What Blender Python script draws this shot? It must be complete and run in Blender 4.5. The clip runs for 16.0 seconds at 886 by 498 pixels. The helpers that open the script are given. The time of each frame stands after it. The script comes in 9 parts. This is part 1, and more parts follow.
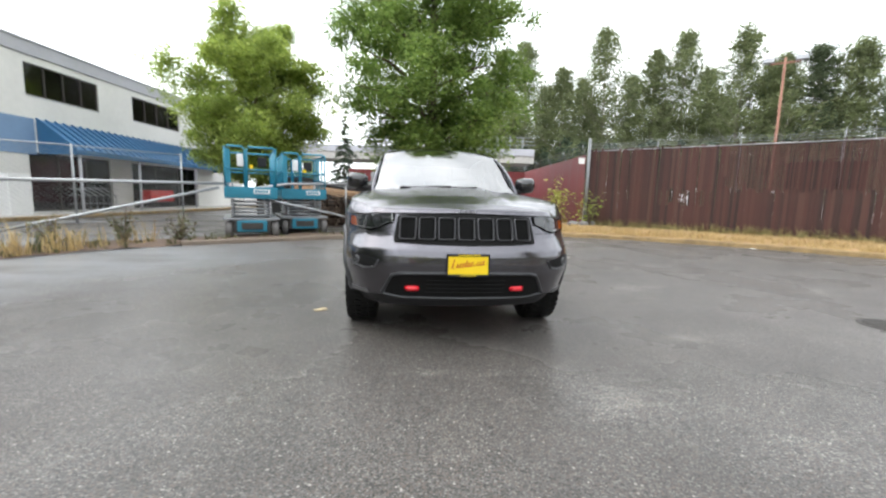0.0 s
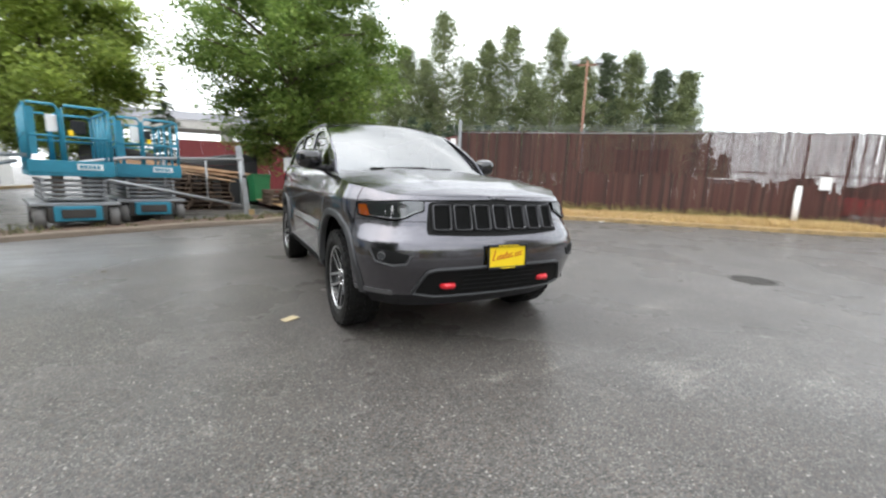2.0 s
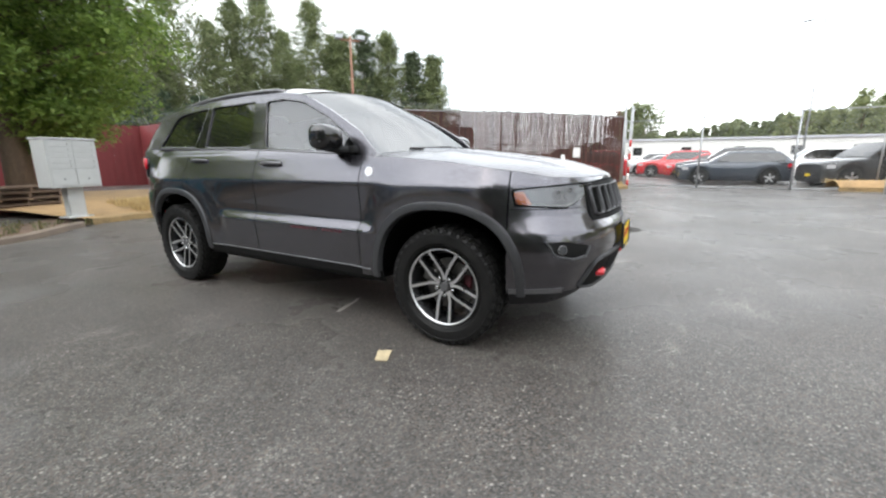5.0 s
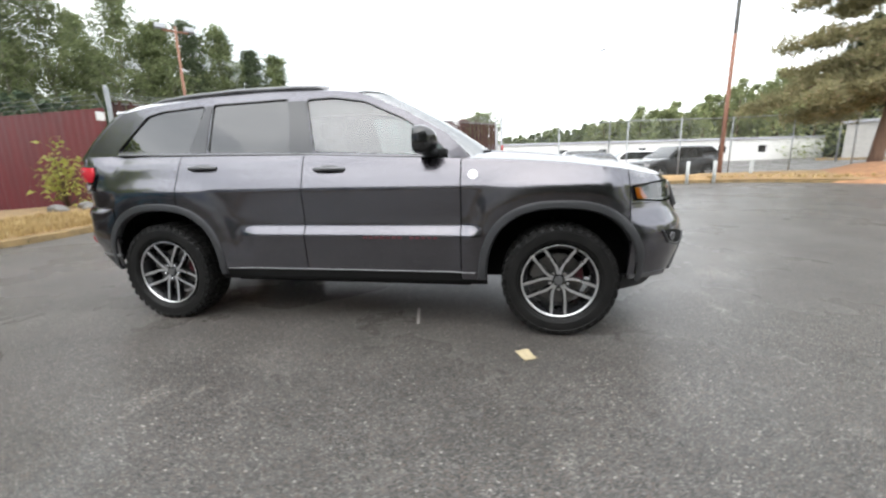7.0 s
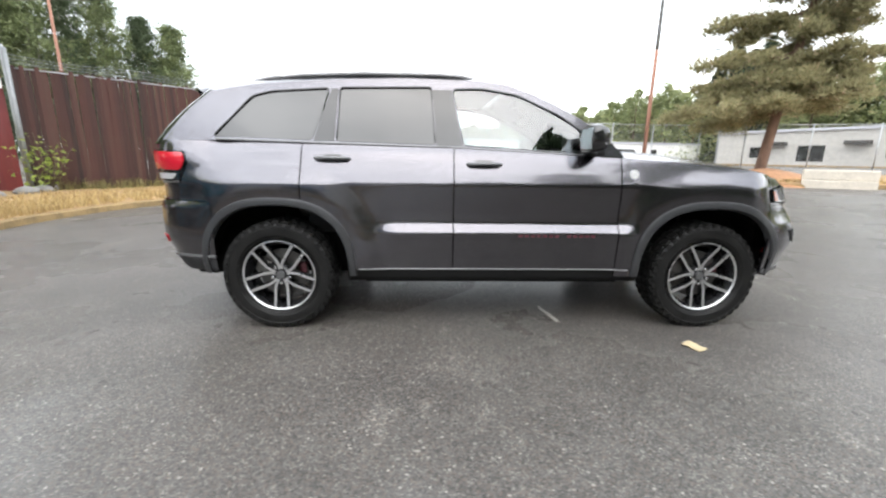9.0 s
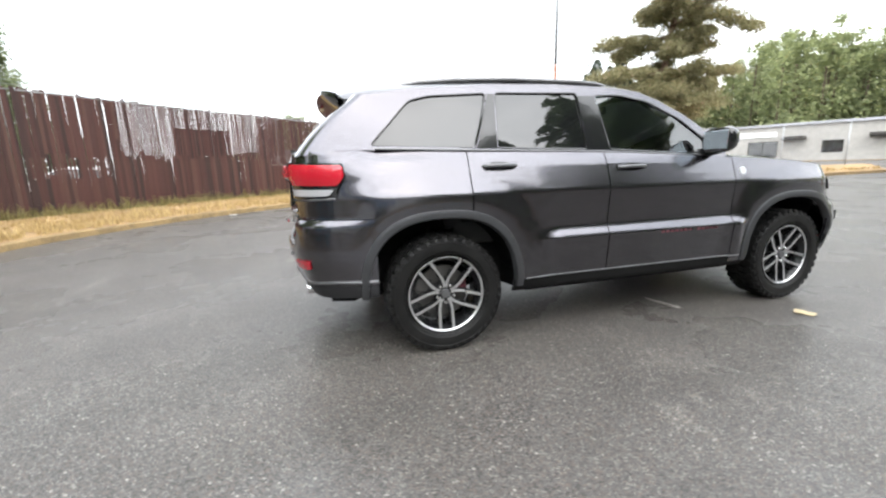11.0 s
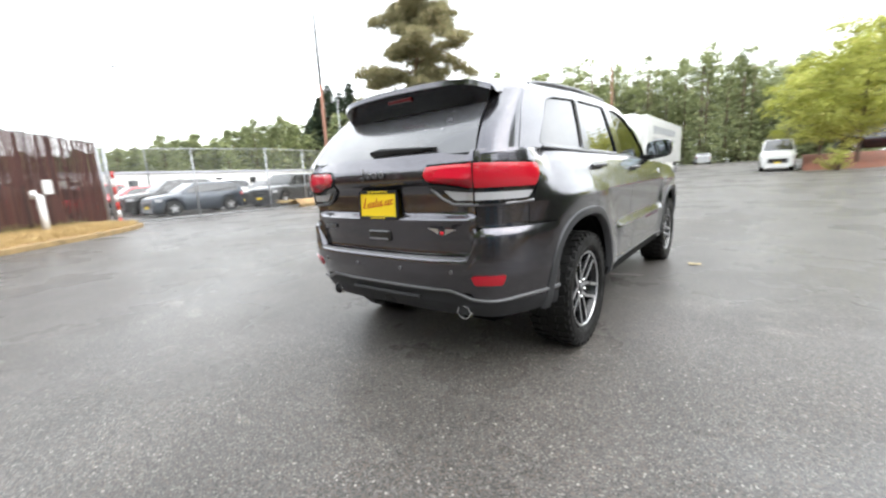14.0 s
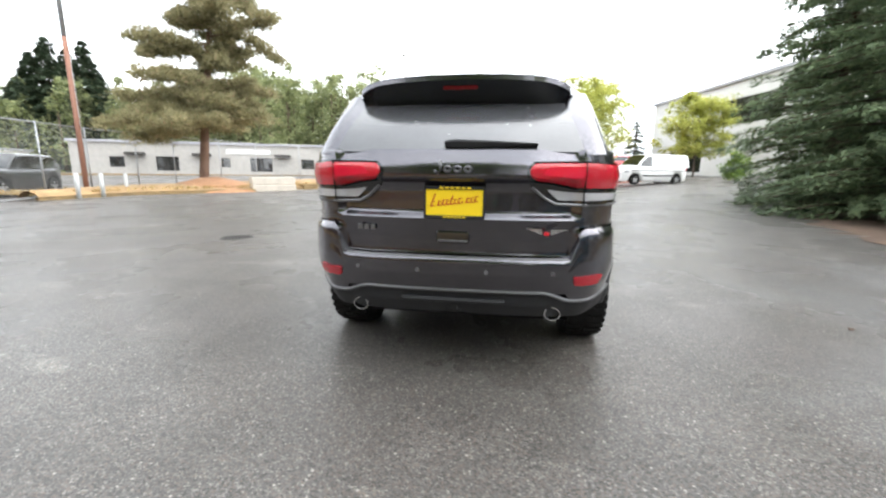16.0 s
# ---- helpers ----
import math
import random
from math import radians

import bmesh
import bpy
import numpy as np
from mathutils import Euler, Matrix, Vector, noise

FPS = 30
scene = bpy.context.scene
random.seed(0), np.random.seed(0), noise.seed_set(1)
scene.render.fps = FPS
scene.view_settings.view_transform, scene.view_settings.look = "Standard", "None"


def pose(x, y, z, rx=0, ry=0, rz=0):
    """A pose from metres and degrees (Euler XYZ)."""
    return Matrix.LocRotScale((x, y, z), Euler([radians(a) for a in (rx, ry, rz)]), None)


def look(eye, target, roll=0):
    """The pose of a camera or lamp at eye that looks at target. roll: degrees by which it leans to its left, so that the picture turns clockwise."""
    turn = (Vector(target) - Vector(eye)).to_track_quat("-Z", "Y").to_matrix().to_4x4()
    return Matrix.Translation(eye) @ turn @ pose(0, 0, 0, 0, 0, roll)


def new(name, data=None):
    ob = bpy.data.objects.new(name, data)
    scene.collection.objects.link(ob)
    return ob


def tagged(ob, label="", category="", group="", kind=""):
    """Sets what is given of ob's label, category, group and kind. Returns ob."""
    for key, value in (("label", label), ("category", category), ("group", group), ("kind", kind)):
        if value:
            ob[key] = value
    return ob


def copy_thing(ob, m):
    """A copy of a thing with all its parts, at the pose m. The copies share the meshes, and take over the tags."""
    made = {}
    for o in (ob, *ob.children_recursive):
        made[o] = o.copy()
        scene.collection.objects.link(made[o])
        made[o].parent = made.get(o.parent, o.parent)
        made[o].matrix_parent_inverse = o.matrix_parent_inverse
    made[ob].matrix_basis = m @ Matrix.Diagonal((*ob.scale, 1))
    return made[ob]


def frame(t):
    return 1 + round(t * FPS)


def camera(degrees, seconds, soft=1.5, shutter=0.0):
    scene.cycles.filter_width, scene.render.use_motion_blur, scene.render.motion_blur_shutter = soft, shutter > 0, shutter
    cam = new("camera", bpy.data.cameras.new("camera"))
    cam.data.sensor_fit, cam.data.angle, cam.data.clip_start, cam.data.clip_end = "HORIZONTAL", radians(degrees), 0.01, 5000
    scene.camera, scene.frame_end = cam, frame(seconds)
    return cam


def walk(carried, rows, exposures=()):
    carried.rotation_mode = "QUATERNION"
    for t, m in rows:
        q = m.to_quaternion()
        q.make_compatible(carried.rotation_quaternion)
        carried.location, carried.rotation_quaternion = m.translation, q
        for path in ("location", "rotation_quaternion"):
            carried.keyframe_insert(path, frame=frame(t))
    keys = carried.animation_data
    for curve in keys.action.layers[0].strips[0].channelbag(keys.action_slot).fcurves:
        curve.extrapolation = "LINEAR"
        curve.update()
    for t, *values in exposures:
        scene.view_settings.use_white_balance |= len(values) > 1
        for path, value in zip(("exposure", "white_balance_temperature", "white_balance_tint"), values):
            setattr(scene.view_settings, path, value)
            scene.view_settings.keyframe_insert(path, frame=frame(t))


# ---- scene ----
cam = camera(95.0, 16.0, soft=2.3, shutter=0.4)
PATH = [
    (0, (-0.507, -5.251, 1.133), (-0.284, -3.28, 0.882), 1.6),
    (0.5, (-0.718, -5.133, 1.144), (-0.34, -3.196, 0.82), 5.3),
    (1, (-1.046, -4.995, 1.139), (-0.455, -3.121, 0.767), 0.9),
    (1.5, (-1.355, -4.786, 1.122), (-0.666, -2.936, 0.799), 1.2),
    (2, (-1.652, -4.558, 1.141), (-0.722, -2.82, 0.808), 2.0),
    (2.5, (-1.966, -4.314, 1.129), (-0.843, -2.699, 0.767), 1.0),
    (3, (-2.209, -3.988, 1.141), (-0.942, -2.482, 0.781), 2.7),
    (3.5, (-2.477, -3.694, 1.132), (-0.991, -2.403, 0.776), -0.6),
    (4, (-2.654, -3.346, 1.13), (-1.181, -2.034, 0.798), -0.6),
    (4.5, (-2.82, -3.026, 1.135), (-1.216, -1.874, 0.818), -0.4),
    (4.7, (-2.896, -2.893, 1.141), (-1.252, -1.817, 0.77), -0.6),
    (6.8, (-3.488, -1.356, 1.094), (-1.584, -0.844, 0.761), 0.8),
    (7, (-3.56, -1.177, 1.142), (-1.633, -0.831, 0.733), -1.5),
    (7.5, (-3.601, -0.777, 1.136), (-1.662, -0.468, 0.756), -3.4),
    (8, (-3.623, -0.418, 1.153), (-1.673, -0.227, 0.752), -0.4),
    (8.5, (-3.651, 0.015, 1.141), (-1.702, 0.011, 0.695), -1.2),
    (9, (-3.605, 0.445, 1.176), (-1.656, 0.381, 0.732), 0.7),
    (9.5, (-3.601, 0.89, 1.156), (-1.674, 0.627, 0.687), -0.7),
    (10, (-3.509, 1.301, 1.169), (-1.583, 1.04, 0.7), 0.2),
    (10.2, (-3.469, 1.484, 1.169), (-1.543, 1.177, 0.727), 0.4),
    (12.3, (-2.751, 3.098, 1.145), (-1.011, 2.212, 0.71), -1.4),
    (12.5, (-2.662, 3.221, 1.14), (-0.932, 2.305, 0.727), -0.0),
    (13, (-2.423, 3.541, 1.135), (-0.835, 2.421, 0.665), -3.0),
    (13.5, (-2.082, 3.791, 1.144), (-0.587, 2.534, 0.715), -2.4),
    (14, (-1.765, 4.038, 1.138), (-0.555, 2.486, 0.786), -3.1),
    (14.5, (-1.398, 4.237, 1.121), (-0.388, 2.547, 0.77), -2.6),
    (15, (-1.022, 4.391, 1.131), (-0.209, 2.595, 0.795), -1.4),
    (15.5, (-0.627, 4.478, 1.125), (-0.163, 2.568, 0.756), -2.4),
    (16, (-0.263, 4.454, 1.14), (0.03, 2.51, 0.773), 0.6),
]
walk(cam, [(t, look(eye, target, roll)) for t, eye, target, roll in PATH], exposures=[(0.0, 0.28), (4.5, 0.17), (7.0, 0.25), (8.5, 0.46), (10.0, 0.54), (12.5, 0.70), (14.5, 0.58), (16.0, 0.62)])

# ---- light ----
world = bpy.data.worlds.new("overcast_sky")
scene.world = world
world.use_nodes = True
wn = world.node_tree
wn.nodes.clear()


def wnode(kind, **kw):
    n = wn.nodes.new(kind)
    for k, v in kw.items():
        n.inputs[k].default_value = v
    return n


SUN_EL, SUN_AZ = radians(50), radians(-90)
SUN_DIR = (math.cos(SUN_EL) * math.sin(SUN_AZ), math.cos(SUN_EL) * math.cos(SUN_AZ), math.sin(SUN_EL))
sky = wn.nodes.new("ShaderNodeTexSky")
sky.sky_type = "NISHITA"
sky.sun_disc = False
sky.sun_elevation, sky.sun_rotation = SUN_EL, SUN_AZ
sky.air_density, sky.dust_density = 1.0, 4.0
sky_dim = wnode("ShaderNodeVectorMath")
sky_dim.operation = "SCALE"
sky_dim.inputs["Scale"].default_value = 0.10
wn.links.new(sky.outputs[0], sky_dim.inputs[0])
wco = wn.nodes.new("ShaderNodeTexCoord")
wmap = wn.nodes.new("ShaderNodeMapping")
wmap.inputs["Scale"].default_value = (1.0, 1.0, 3.2)
wn.links.new(wco.outputs["Generated"], wmap.inputs[0])
wnoise = wnode("ShaderNodeTexNoise", Scale=1.7, Detail=5.0, Roughness=0.55)
wn.links.new(wmap.outputs[0], wnoise.inputs["Vector"])
wramp = wn.nodes.new("ShaderNodeValToRGB")
wramp.color_ramp.elements[0].position, wramp.color_ramp.elements[1].position = 0.34, 0.62
wramp.color_ramp.elements[0].color = (0.785, 0.84, 0.895, 1)
wramp.color_ramp.elements[1].color = (1.39, 1.43, 1.465, 1)
wn.links.new(wnoise.outputs["Fac"], wramp.inputs[0])
wmix = wn.nodes.new("ShaderNodeMix")
wmix.data_type = "RGBA"
wmix.inputs["Factor"].default_value = 0.9
wn.links.new(sky_dim.outputs[0], wmix.inputs["A"])
wn.links.new(wramp.outputs[0], wmix.inputs["B"])
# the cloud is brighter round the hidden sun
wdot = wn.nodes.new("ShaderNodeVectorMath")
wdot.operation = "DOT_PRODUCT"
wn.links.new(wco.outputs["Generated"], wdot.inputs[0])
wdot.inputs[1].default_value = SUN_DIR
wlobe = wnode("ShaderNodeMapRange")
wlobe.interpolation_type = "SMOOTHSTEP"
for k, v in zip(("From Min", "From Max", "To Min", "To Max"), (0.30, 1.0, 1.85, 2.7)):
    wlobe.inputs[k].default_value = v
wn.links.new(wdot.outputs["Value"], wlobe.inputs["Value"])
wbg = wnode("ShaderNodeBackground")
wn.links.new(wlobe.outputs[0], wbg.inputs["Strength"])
wn.links.new(wmix.outputs["Result"], wbg.inputs[0])
wout = wn.nodes.new("ShaderNodeOutputWorld")
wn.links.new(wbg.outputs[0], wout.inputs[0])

sun = new("sun", bpy.data.lights.new("sun", "SUN"))
sun.data.energy, sun.data.angle, sun.data.color = 0.6, radians(75), (1.0, 0.97, 0.92)
sun.matrix_world = look(tuple(30 * k for k in SUN_DIR), (0, 0, 0))
scene.view_settings.exposure = 0.0


# ---- materials ----
class Mat:
    """A small builder for node materials."""

    def __init__(self, name):
        self.m = bpy.data.materials.new(name)
        self.m.use_nodes = True
        self.t = self.m.node_tree
        self.p = self.t.nodes["Principled BSDF"]
        self.co = self.t.nodes.new("ShaderNodeTexCoord")

    def node(self, kind, **kw):
        n = self.t.nodes.new(kind)
        for k, v in kw.items():
            n.inputs[k].default_value = v
        return n

    def link(self, a, b):
        self.t.links.new(a, b)

    def noise(self, scale, detail=4.0, rough=0.6, stretch=None):
        n = self.node("ShaderNodeTexNoise", Scale=scale, Detail=detail, Roughness=rough)
        src = self.co.outputs["Object"]
        if stretch:
            mp = self.node("ShaderNodeMapping")
            mp.inputs["Scale"].default_value = stretch
            self.link(src, mp.inputs[0])
            src = mp.outputs[0]
        self.link(src, n.inputs["Vector"])
        return n.outputs["Fac"]

    def voronoi(self, scale, out="Distance"):
        n = self.node("ShaderNodeTexVoronoi", Scale=scale)
        self.link(self.co.outputs["Object"], n.inputs["Vector"])
        return n.outputs[out]

    def ramp(self, fac, stops):
        r = self.node("ShaderNodeValToRGB")
        e = r.color_ramp.elements
        while len(e) < len(stops):
            e.new(0.5)
        for el, (pos, col) in zip(e, stops):
            el.position = pos
            el.color = (*col, 1) if len(col) == 3 else col
        self.link(fac, r.inputs[0])
        return r.outputs[0]

    def mix(self, fac, a, b, mode="MIX"):
        n = self.node("ShaderNodeMix")
        n.data_type, n.blend_type = "RGBA", mode
        for sock, v in (("Factor", fac), ("A", a), ("B", b)):
            i = [s for s in n.inputs if s.name == sock and (s.type == "RGBA" or sock == "Factor" and s.type == "VALUE")][0]
            if isinstance(v, (int, float)):
                i.default_value = v
            elif isinstance(v, tuple):
                i.default_value = (*v, 1)
            else:
                self.link(v, i)
        return [o for o in n.outputs if o.type == "RGBA"][0]

    def range(self, fac, a, b, lo=0.0, hi=1.0):
        n = self.node("ShaderNodeMapRange")
        n.inputs["From Min"].default_value, n.inputs["From Max"].default_value = lo, hi
        n.inputs["To Min"].default_value, n.inputs["To Max"].default_value = a, b
        self.link(fac, n.inputs["Value"])
        return n.outputs[0]

    def bump(self, height, strength=0.3, distance=0.01):
        n = self.node("ShaderNodeBump", Strength=strength, Distance=distance)
        self.link(height, n.inputs["Height"])
        self.link(n.outputs[0], self.p.inputs["Normal"])

    def set(self, **kw):
        names = {"color": "Base Color", "rough": "Roughness", "metal": "Metallic", "coat": "Coat Weight", "coat_rough": "Coat Roughness",
                 "spec": "Specular IOR Level", "trans": "Transmission Weight", "ior": "IOR", "alpha": "Alpha"}
        for k, v in kw.items():
            s = self.p.inputs[names[k]]
            if isinstance(v, (int, float)):
                s.default_value = v
            elif isinstance(v, tuple):
                s.default_value = (*v, 1)
            else:
                self.link(v, s)
        return self


def plain(name, color, rough=0.5, metal=0.0, vary=0.15, scale=6.0, bump=0.0, spec=0.5, coat=0.0, stretch=None):
    """A surface of one paint or stuff with mottling at two scales."""
    m = Mat(name)
    lo = tuple(c * (1 - vary) for c in color)
    hi = tuple(min(1, c * (1 + vary)) for c in color)
    a = m.noise(scale, 5, 0.6, stretch)
    b = m.noise(scale * 9, 3, 0.6, stretch)
    c = m.mix(0.35, m.ramp(a, [(0.3, lo), (0.7, hi)]), m.ramp(b, [(0.3, lo), (0.7, hi)]))
    m.set(color=c, rough=m.range(a, max(0.02, rough * 0.85), min(1, rough * 1.15), 0.3, 0.7), metal=metal, spec=spec, coat=coat)
    if bump:
        m.bump(b, bump, 0.01)
    return m.m


def asphalt():
    m = Mat("wet_asphalt")
    big = m.noise(0.28, 6, 0.6)
    mid = m.noise(1.6, 6, 0.65)
    fine = m.noise(60, 3, 0.7)
    stone = m.voronoi(135, "Color")
    sep = m.node("ShaderNodeSeparateColor")
    m.link(stone, sep.inputs[0])
    base = m.ramp(mid, [(0.25, (0.058, 0.056, 0.053)), (0.5, (0.084, 0.081, 0.077)), (0.78, (0.116, 0.112, 0.107))])
    base = m.mix(m.range(big, 0.0, 0.6, 0.42, 0.68), base, (0.080, 0.075, 0.072))
    dried = m.noise(0.55, 7, 0.72, (1.0, 2.2, 1.0))
    base = m.mix(m.range(dried, 0.0, 0.7, 0.575, 0.66), base, (0.175, 0.170, 0.160))
    base = m.mix(m.range(m.noise(0.42, 4, 0.55, (2.0, 0.7, 1.0)), 0.0, 0.5, 0.5, 0.66), base, (0.104, 0.098, 0.093))
    grain = m.ramp(sep.outputs[0], [(0.0, (0.35, 0.34, 0.33)), (0.42, (0.78, 0.76, 0.74)), (0.62, (1.25, 1.02, 0.88)), (0.70, (0.85, 0.86, 0.84)), (0.90, (1.30, 1.26, 1.21)), (0.97, (2.05, 2.0, 1.9))])
    base = m.mix(1.0, base, grain, "MULTIPLY")
    pale = m.voronoi(48, "Color")
    sep2 = m.node("ShaderNodeSeparateColor")
    m.link(pale, sep2.inputs[0])
    chip = m.node("ShaderNodeMath")
    chip.operation = "MULTIPLY"
    m.link(m.range(sep2.outputs[0], 0.0, 1.0, 0.940, 0.950), chip.inputs[0])
    m.link(m.range(m.voronoi(48), 1.0, 0.0, 0.22, 0.34), chip.inputs[1])
    base = m.mix(chip.outputs[0], base, (0.29, 0.27, 0.245))
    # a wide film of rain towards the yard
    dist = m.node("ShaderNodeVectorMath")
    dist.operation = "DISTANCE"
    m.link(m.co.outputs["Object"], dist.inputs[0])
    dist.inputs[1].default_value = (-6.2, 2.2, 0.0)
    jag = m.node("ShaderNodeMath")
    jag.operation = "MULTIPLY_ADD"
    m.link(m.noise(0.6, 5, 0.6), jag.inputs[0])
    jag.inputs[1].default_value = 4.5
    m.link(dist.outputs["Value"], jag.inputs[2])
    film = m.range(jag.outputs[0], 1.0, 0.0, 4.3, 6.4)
    # the film's bright sheen, put into the base colour as pale bluish grey
    film_sheen = m.node("ShaderNodeMath")
    film_sheen.operation = "MULTIPLY"
    m.link(film, film_sheen.inputs[0])
    m.link(m.range(m.noise(0.8, 6, 0.7, (0.5, 1.6, 1.0)), 0.25, 1.0, 0.35, 0.6), film_sheen.inputs[1])
    base = m.mix(film_sheen.outputs[0], base, (0.19, 0.195, 0.20))
    dry = m.range(m.noise(0.5, 5, 0.6), 0.22, 0.36, 0.38, 0.62)
    rough = m.node("ShaderNodeMix")
    m.link(film, rough.inputs[0])
    m.link(dry, rough.inputs[2])
    rough.inputs[3].default_value = 0.16
    m.set(color=base, rough=0.62, spec=0.3)
    wet = m.range(m.noise(0.35, 5, 0.62), 0.28, 0.55, 0.36, 0.62)
    m.set(coat=wet, coat_rough=rough.outputs[0])
    m.p.inputs["Coat IOR"].default_value = 1.33
    ripple = m.node("ShaderNodeBump", Strength=0.22, Distance=0.004)
    m.link(fine, ripple.inputs["Height"])
    m.link(ripple.outputs[0], m.p.inputs["Coat Normal"])
    add = m.node("ShaderNodeMath")
    add.operation = "ADD"
    m.link(sep.outputs[1], add.inputs[0])
    m.link(fine, add.inputs[1])
    m.bump(add.outputs[0], 0.55, 0.006)
    m.link(m.range(film, 0.4, 0.22), m.p.inputs["Normal"].links[0].from_node.inputs["Strength"])
    return m.m


M = {}
M["asphalt"] = asphalt()
M["dry_grass"] = plain("dry_grass_soil", (0.33, 0.215, 0.105), 0.95, vary=0.4, scale=2.0, bump=0.8)
M["soil"] = plain("soil_and_litter", (0.105, 0.068, 0.046), 0.95, vary=0.65, scale=2.6, bump=0.8)
M["litter"] = plain("needle_litter", (0.36, 0.19, 0.10), 0.95, vary=0.45, scale=3.5, bump=0.9)
M["mulch"] = plain("red_bark_mulch", (0.20, 0.075, 0.045), 0.95, vary=0.4, scale=3.0, bump=0.9)
M["kerb"] = plain("kerb_concrete", (0.16, 0.125, 0.095), 0.85, vary=0.3, scale=3.0, bump=0.4)
M["kerb_yellow"] = plain("kerb_faded_yellow_paint", (0.24, 0.165, 0.075), 0.85, vary=0.6, scale=3.0, bump=0.4)
M["concrete"] = plain("concrete", (0.42, 0.40, 0.37), 0.85, vary=0.2, scale=2.0, bump=0.3)
M["pale_concrete"] = plain("pale_beige_concrete", (0.52, 0.47, 0.40), 0.88, vary=0.3, scale=1.6, bump=0.35)
M["white_wall"] = plain("white_painted_wall", (0.68, 0.67, 0.64), 0.8, vary=0.1, scale=0.5, bump=0.1)
M["grey_wall"] = plain("grey_painted_wall", (0.42, 0.42, 0.45), 0.8, vary=0.1, scale=0.5)
M["blue_wall"] = plain("blue_painted_wall", (0.17, 0.27, 0.42), 0.75, vary=0.12, scale=0.8)
M["blue_metal"] = plain("blue_metal_roofing", (0.035, 0.13, 0.26), 0.4, vary=0.15, scale=1.0)
M["galv"] = plain("galvanised_steel", (0.38, 0.39, 0.40), 0.45, metal=0.7, vary=0.2, scale=5.0)
M["bark"] = plain("bark", (0.13, 0.095, 0.07), 0.95, vary=0.45, scale=5.0, bump=0.9, stretch=(1, 1, 0.25))
M["bark_pine"] = plain("reddish_pine_bark", (0.17, 0.105, 0.075), 0.95, vary=0.4, scale=5.0, bump=0.8, stretch=(1, 1, 0.3))
M["bark_pale"] = plain("pale_bark", (0.30, 0.27, 0.22), 0.95, vary=0.4, scale=3.0, bump=0.6, stretch=(1, 1, 0.3))
M["pole_wood"] = plain("reddish_pole_wood", (0.26, 0.13, 0.09), 0.85, vary=0.25, scale=3.0, bump=0.5, stretch=(3, 3, 0.2))
M["black"] = plain("black_plastic", (0.016, 0.016, 0.017), 0.55, vary=0.15, spec=0.3)
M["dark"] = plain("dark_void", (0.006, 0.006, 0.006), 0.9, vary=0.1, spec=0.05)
M["lift_blue"] = plain("blue_lift_paint", (0.018, 0.185, 0.27), 0.45, vary=0.2, scale=5.0)
M["lift_grey"] = plain("grey_lift_steel", (0.26, 0.27, 0.28), 0.5, metal=0.4, vary=0.25, scale=6.0)
M["old_rubber"] = plain("grey_rubber", (0.12, 0.115, 0.11), 0.8, vary=0.25, scale=8)
M["mail_paint"] = plain("pale_grey_mailbox_paint", (0.44, 0.45, 0.44), 0.5, vary=0.08, scale=5.0)
M["pallet"] = plain("weathered_pallet_wood", (0.115, 0.078, 0.055), 0.85, vary=0.35, scale=3.0, bump=0.5, stretch=(0.4, 3, 3))
M["timber_new"] = plain("fresh_timber", (0.36, 0.235, 0.14), 0.8, vary=0.25, scale=3.0, bump=0.4)
M["red_paint"] = plain("red_paint", (0.45, 0.02, 0.015), 0.4, vary=0.2)
M["white_paint"] = plain("white_paint", (0.75, 0.75, 0.74), 0.4, vary=0.06, scale=1.5)
M["green_paint"] = plain("green_paint", (0.02, 0.16, 0.06), 0.5, vary=0.2)
M["paper"] = plain("damp_cardboard", (0.46, 0.38, 0.24), 0.9, vary=0.2, scale=20)
M["iron"] = plain("cast_iron", (0.06, 0.055, 0.05), 0.6, metal=0.5, vary=0.3, scale=20, bump=0.3)
M["stone"] = plain("grey_rock", (0.22, 0.21, 0.20), 0.9, vary=0.35, scale=3.0, bump=0.6)


def slat_mat():
    m = Mat("rusty_red_slat")
    info = m.node("ShaderNodeObjectInfo")
    geo = m.node("ShaderNodeNewGeometry")
    rnd = m.node("ShaderNodeMath")
    rnd.operation = "FRACT"
    add = m.node("ShaderNodeMath")
    add.operation = "ADD"
    m.link(info.outputs["Random"], add.inputs[0])
    m.link(geo.outputs["Random Per Island"], add.inputs[1])
    m.link(add.outputs[0], rnd.inputs[0])
    tone = m.ramp(rnd.outputs[0], [(0.0, (0.018, 0.007, 0.006)), (0.35, (0.044, 0.013, 0.010)), (0.75, (0.066, 0.020, 0.015)), (1.0, (0.078, 0.036, 0.026))])
    streak = m.noise(5.0, 5, 0.65, (4, 4, 0.35))
    c = m.mix(m.range(streak, 0.0, 0.7, 0.45, 0.75), tone, (0.062, 0.034, 0.022))
    c = m.mix(m.range(m.noise(1.1, 4, 0.6), 0.0, 0.55, 0.5, 0.75), c, (0.050, 0.016, 0.014))
    m.set(color=c, rough=0.7)
    m.bump(streak, 0.4, 0.01)
    return m.m


M["slat"] = slat_mat()
M["red_wall"] = plain("dull_red_metal_sheet", (0.20, 0.035, 0.038), 0.55, vary=0.22, scale=0.9, stretch=(2, 2, 0.5))


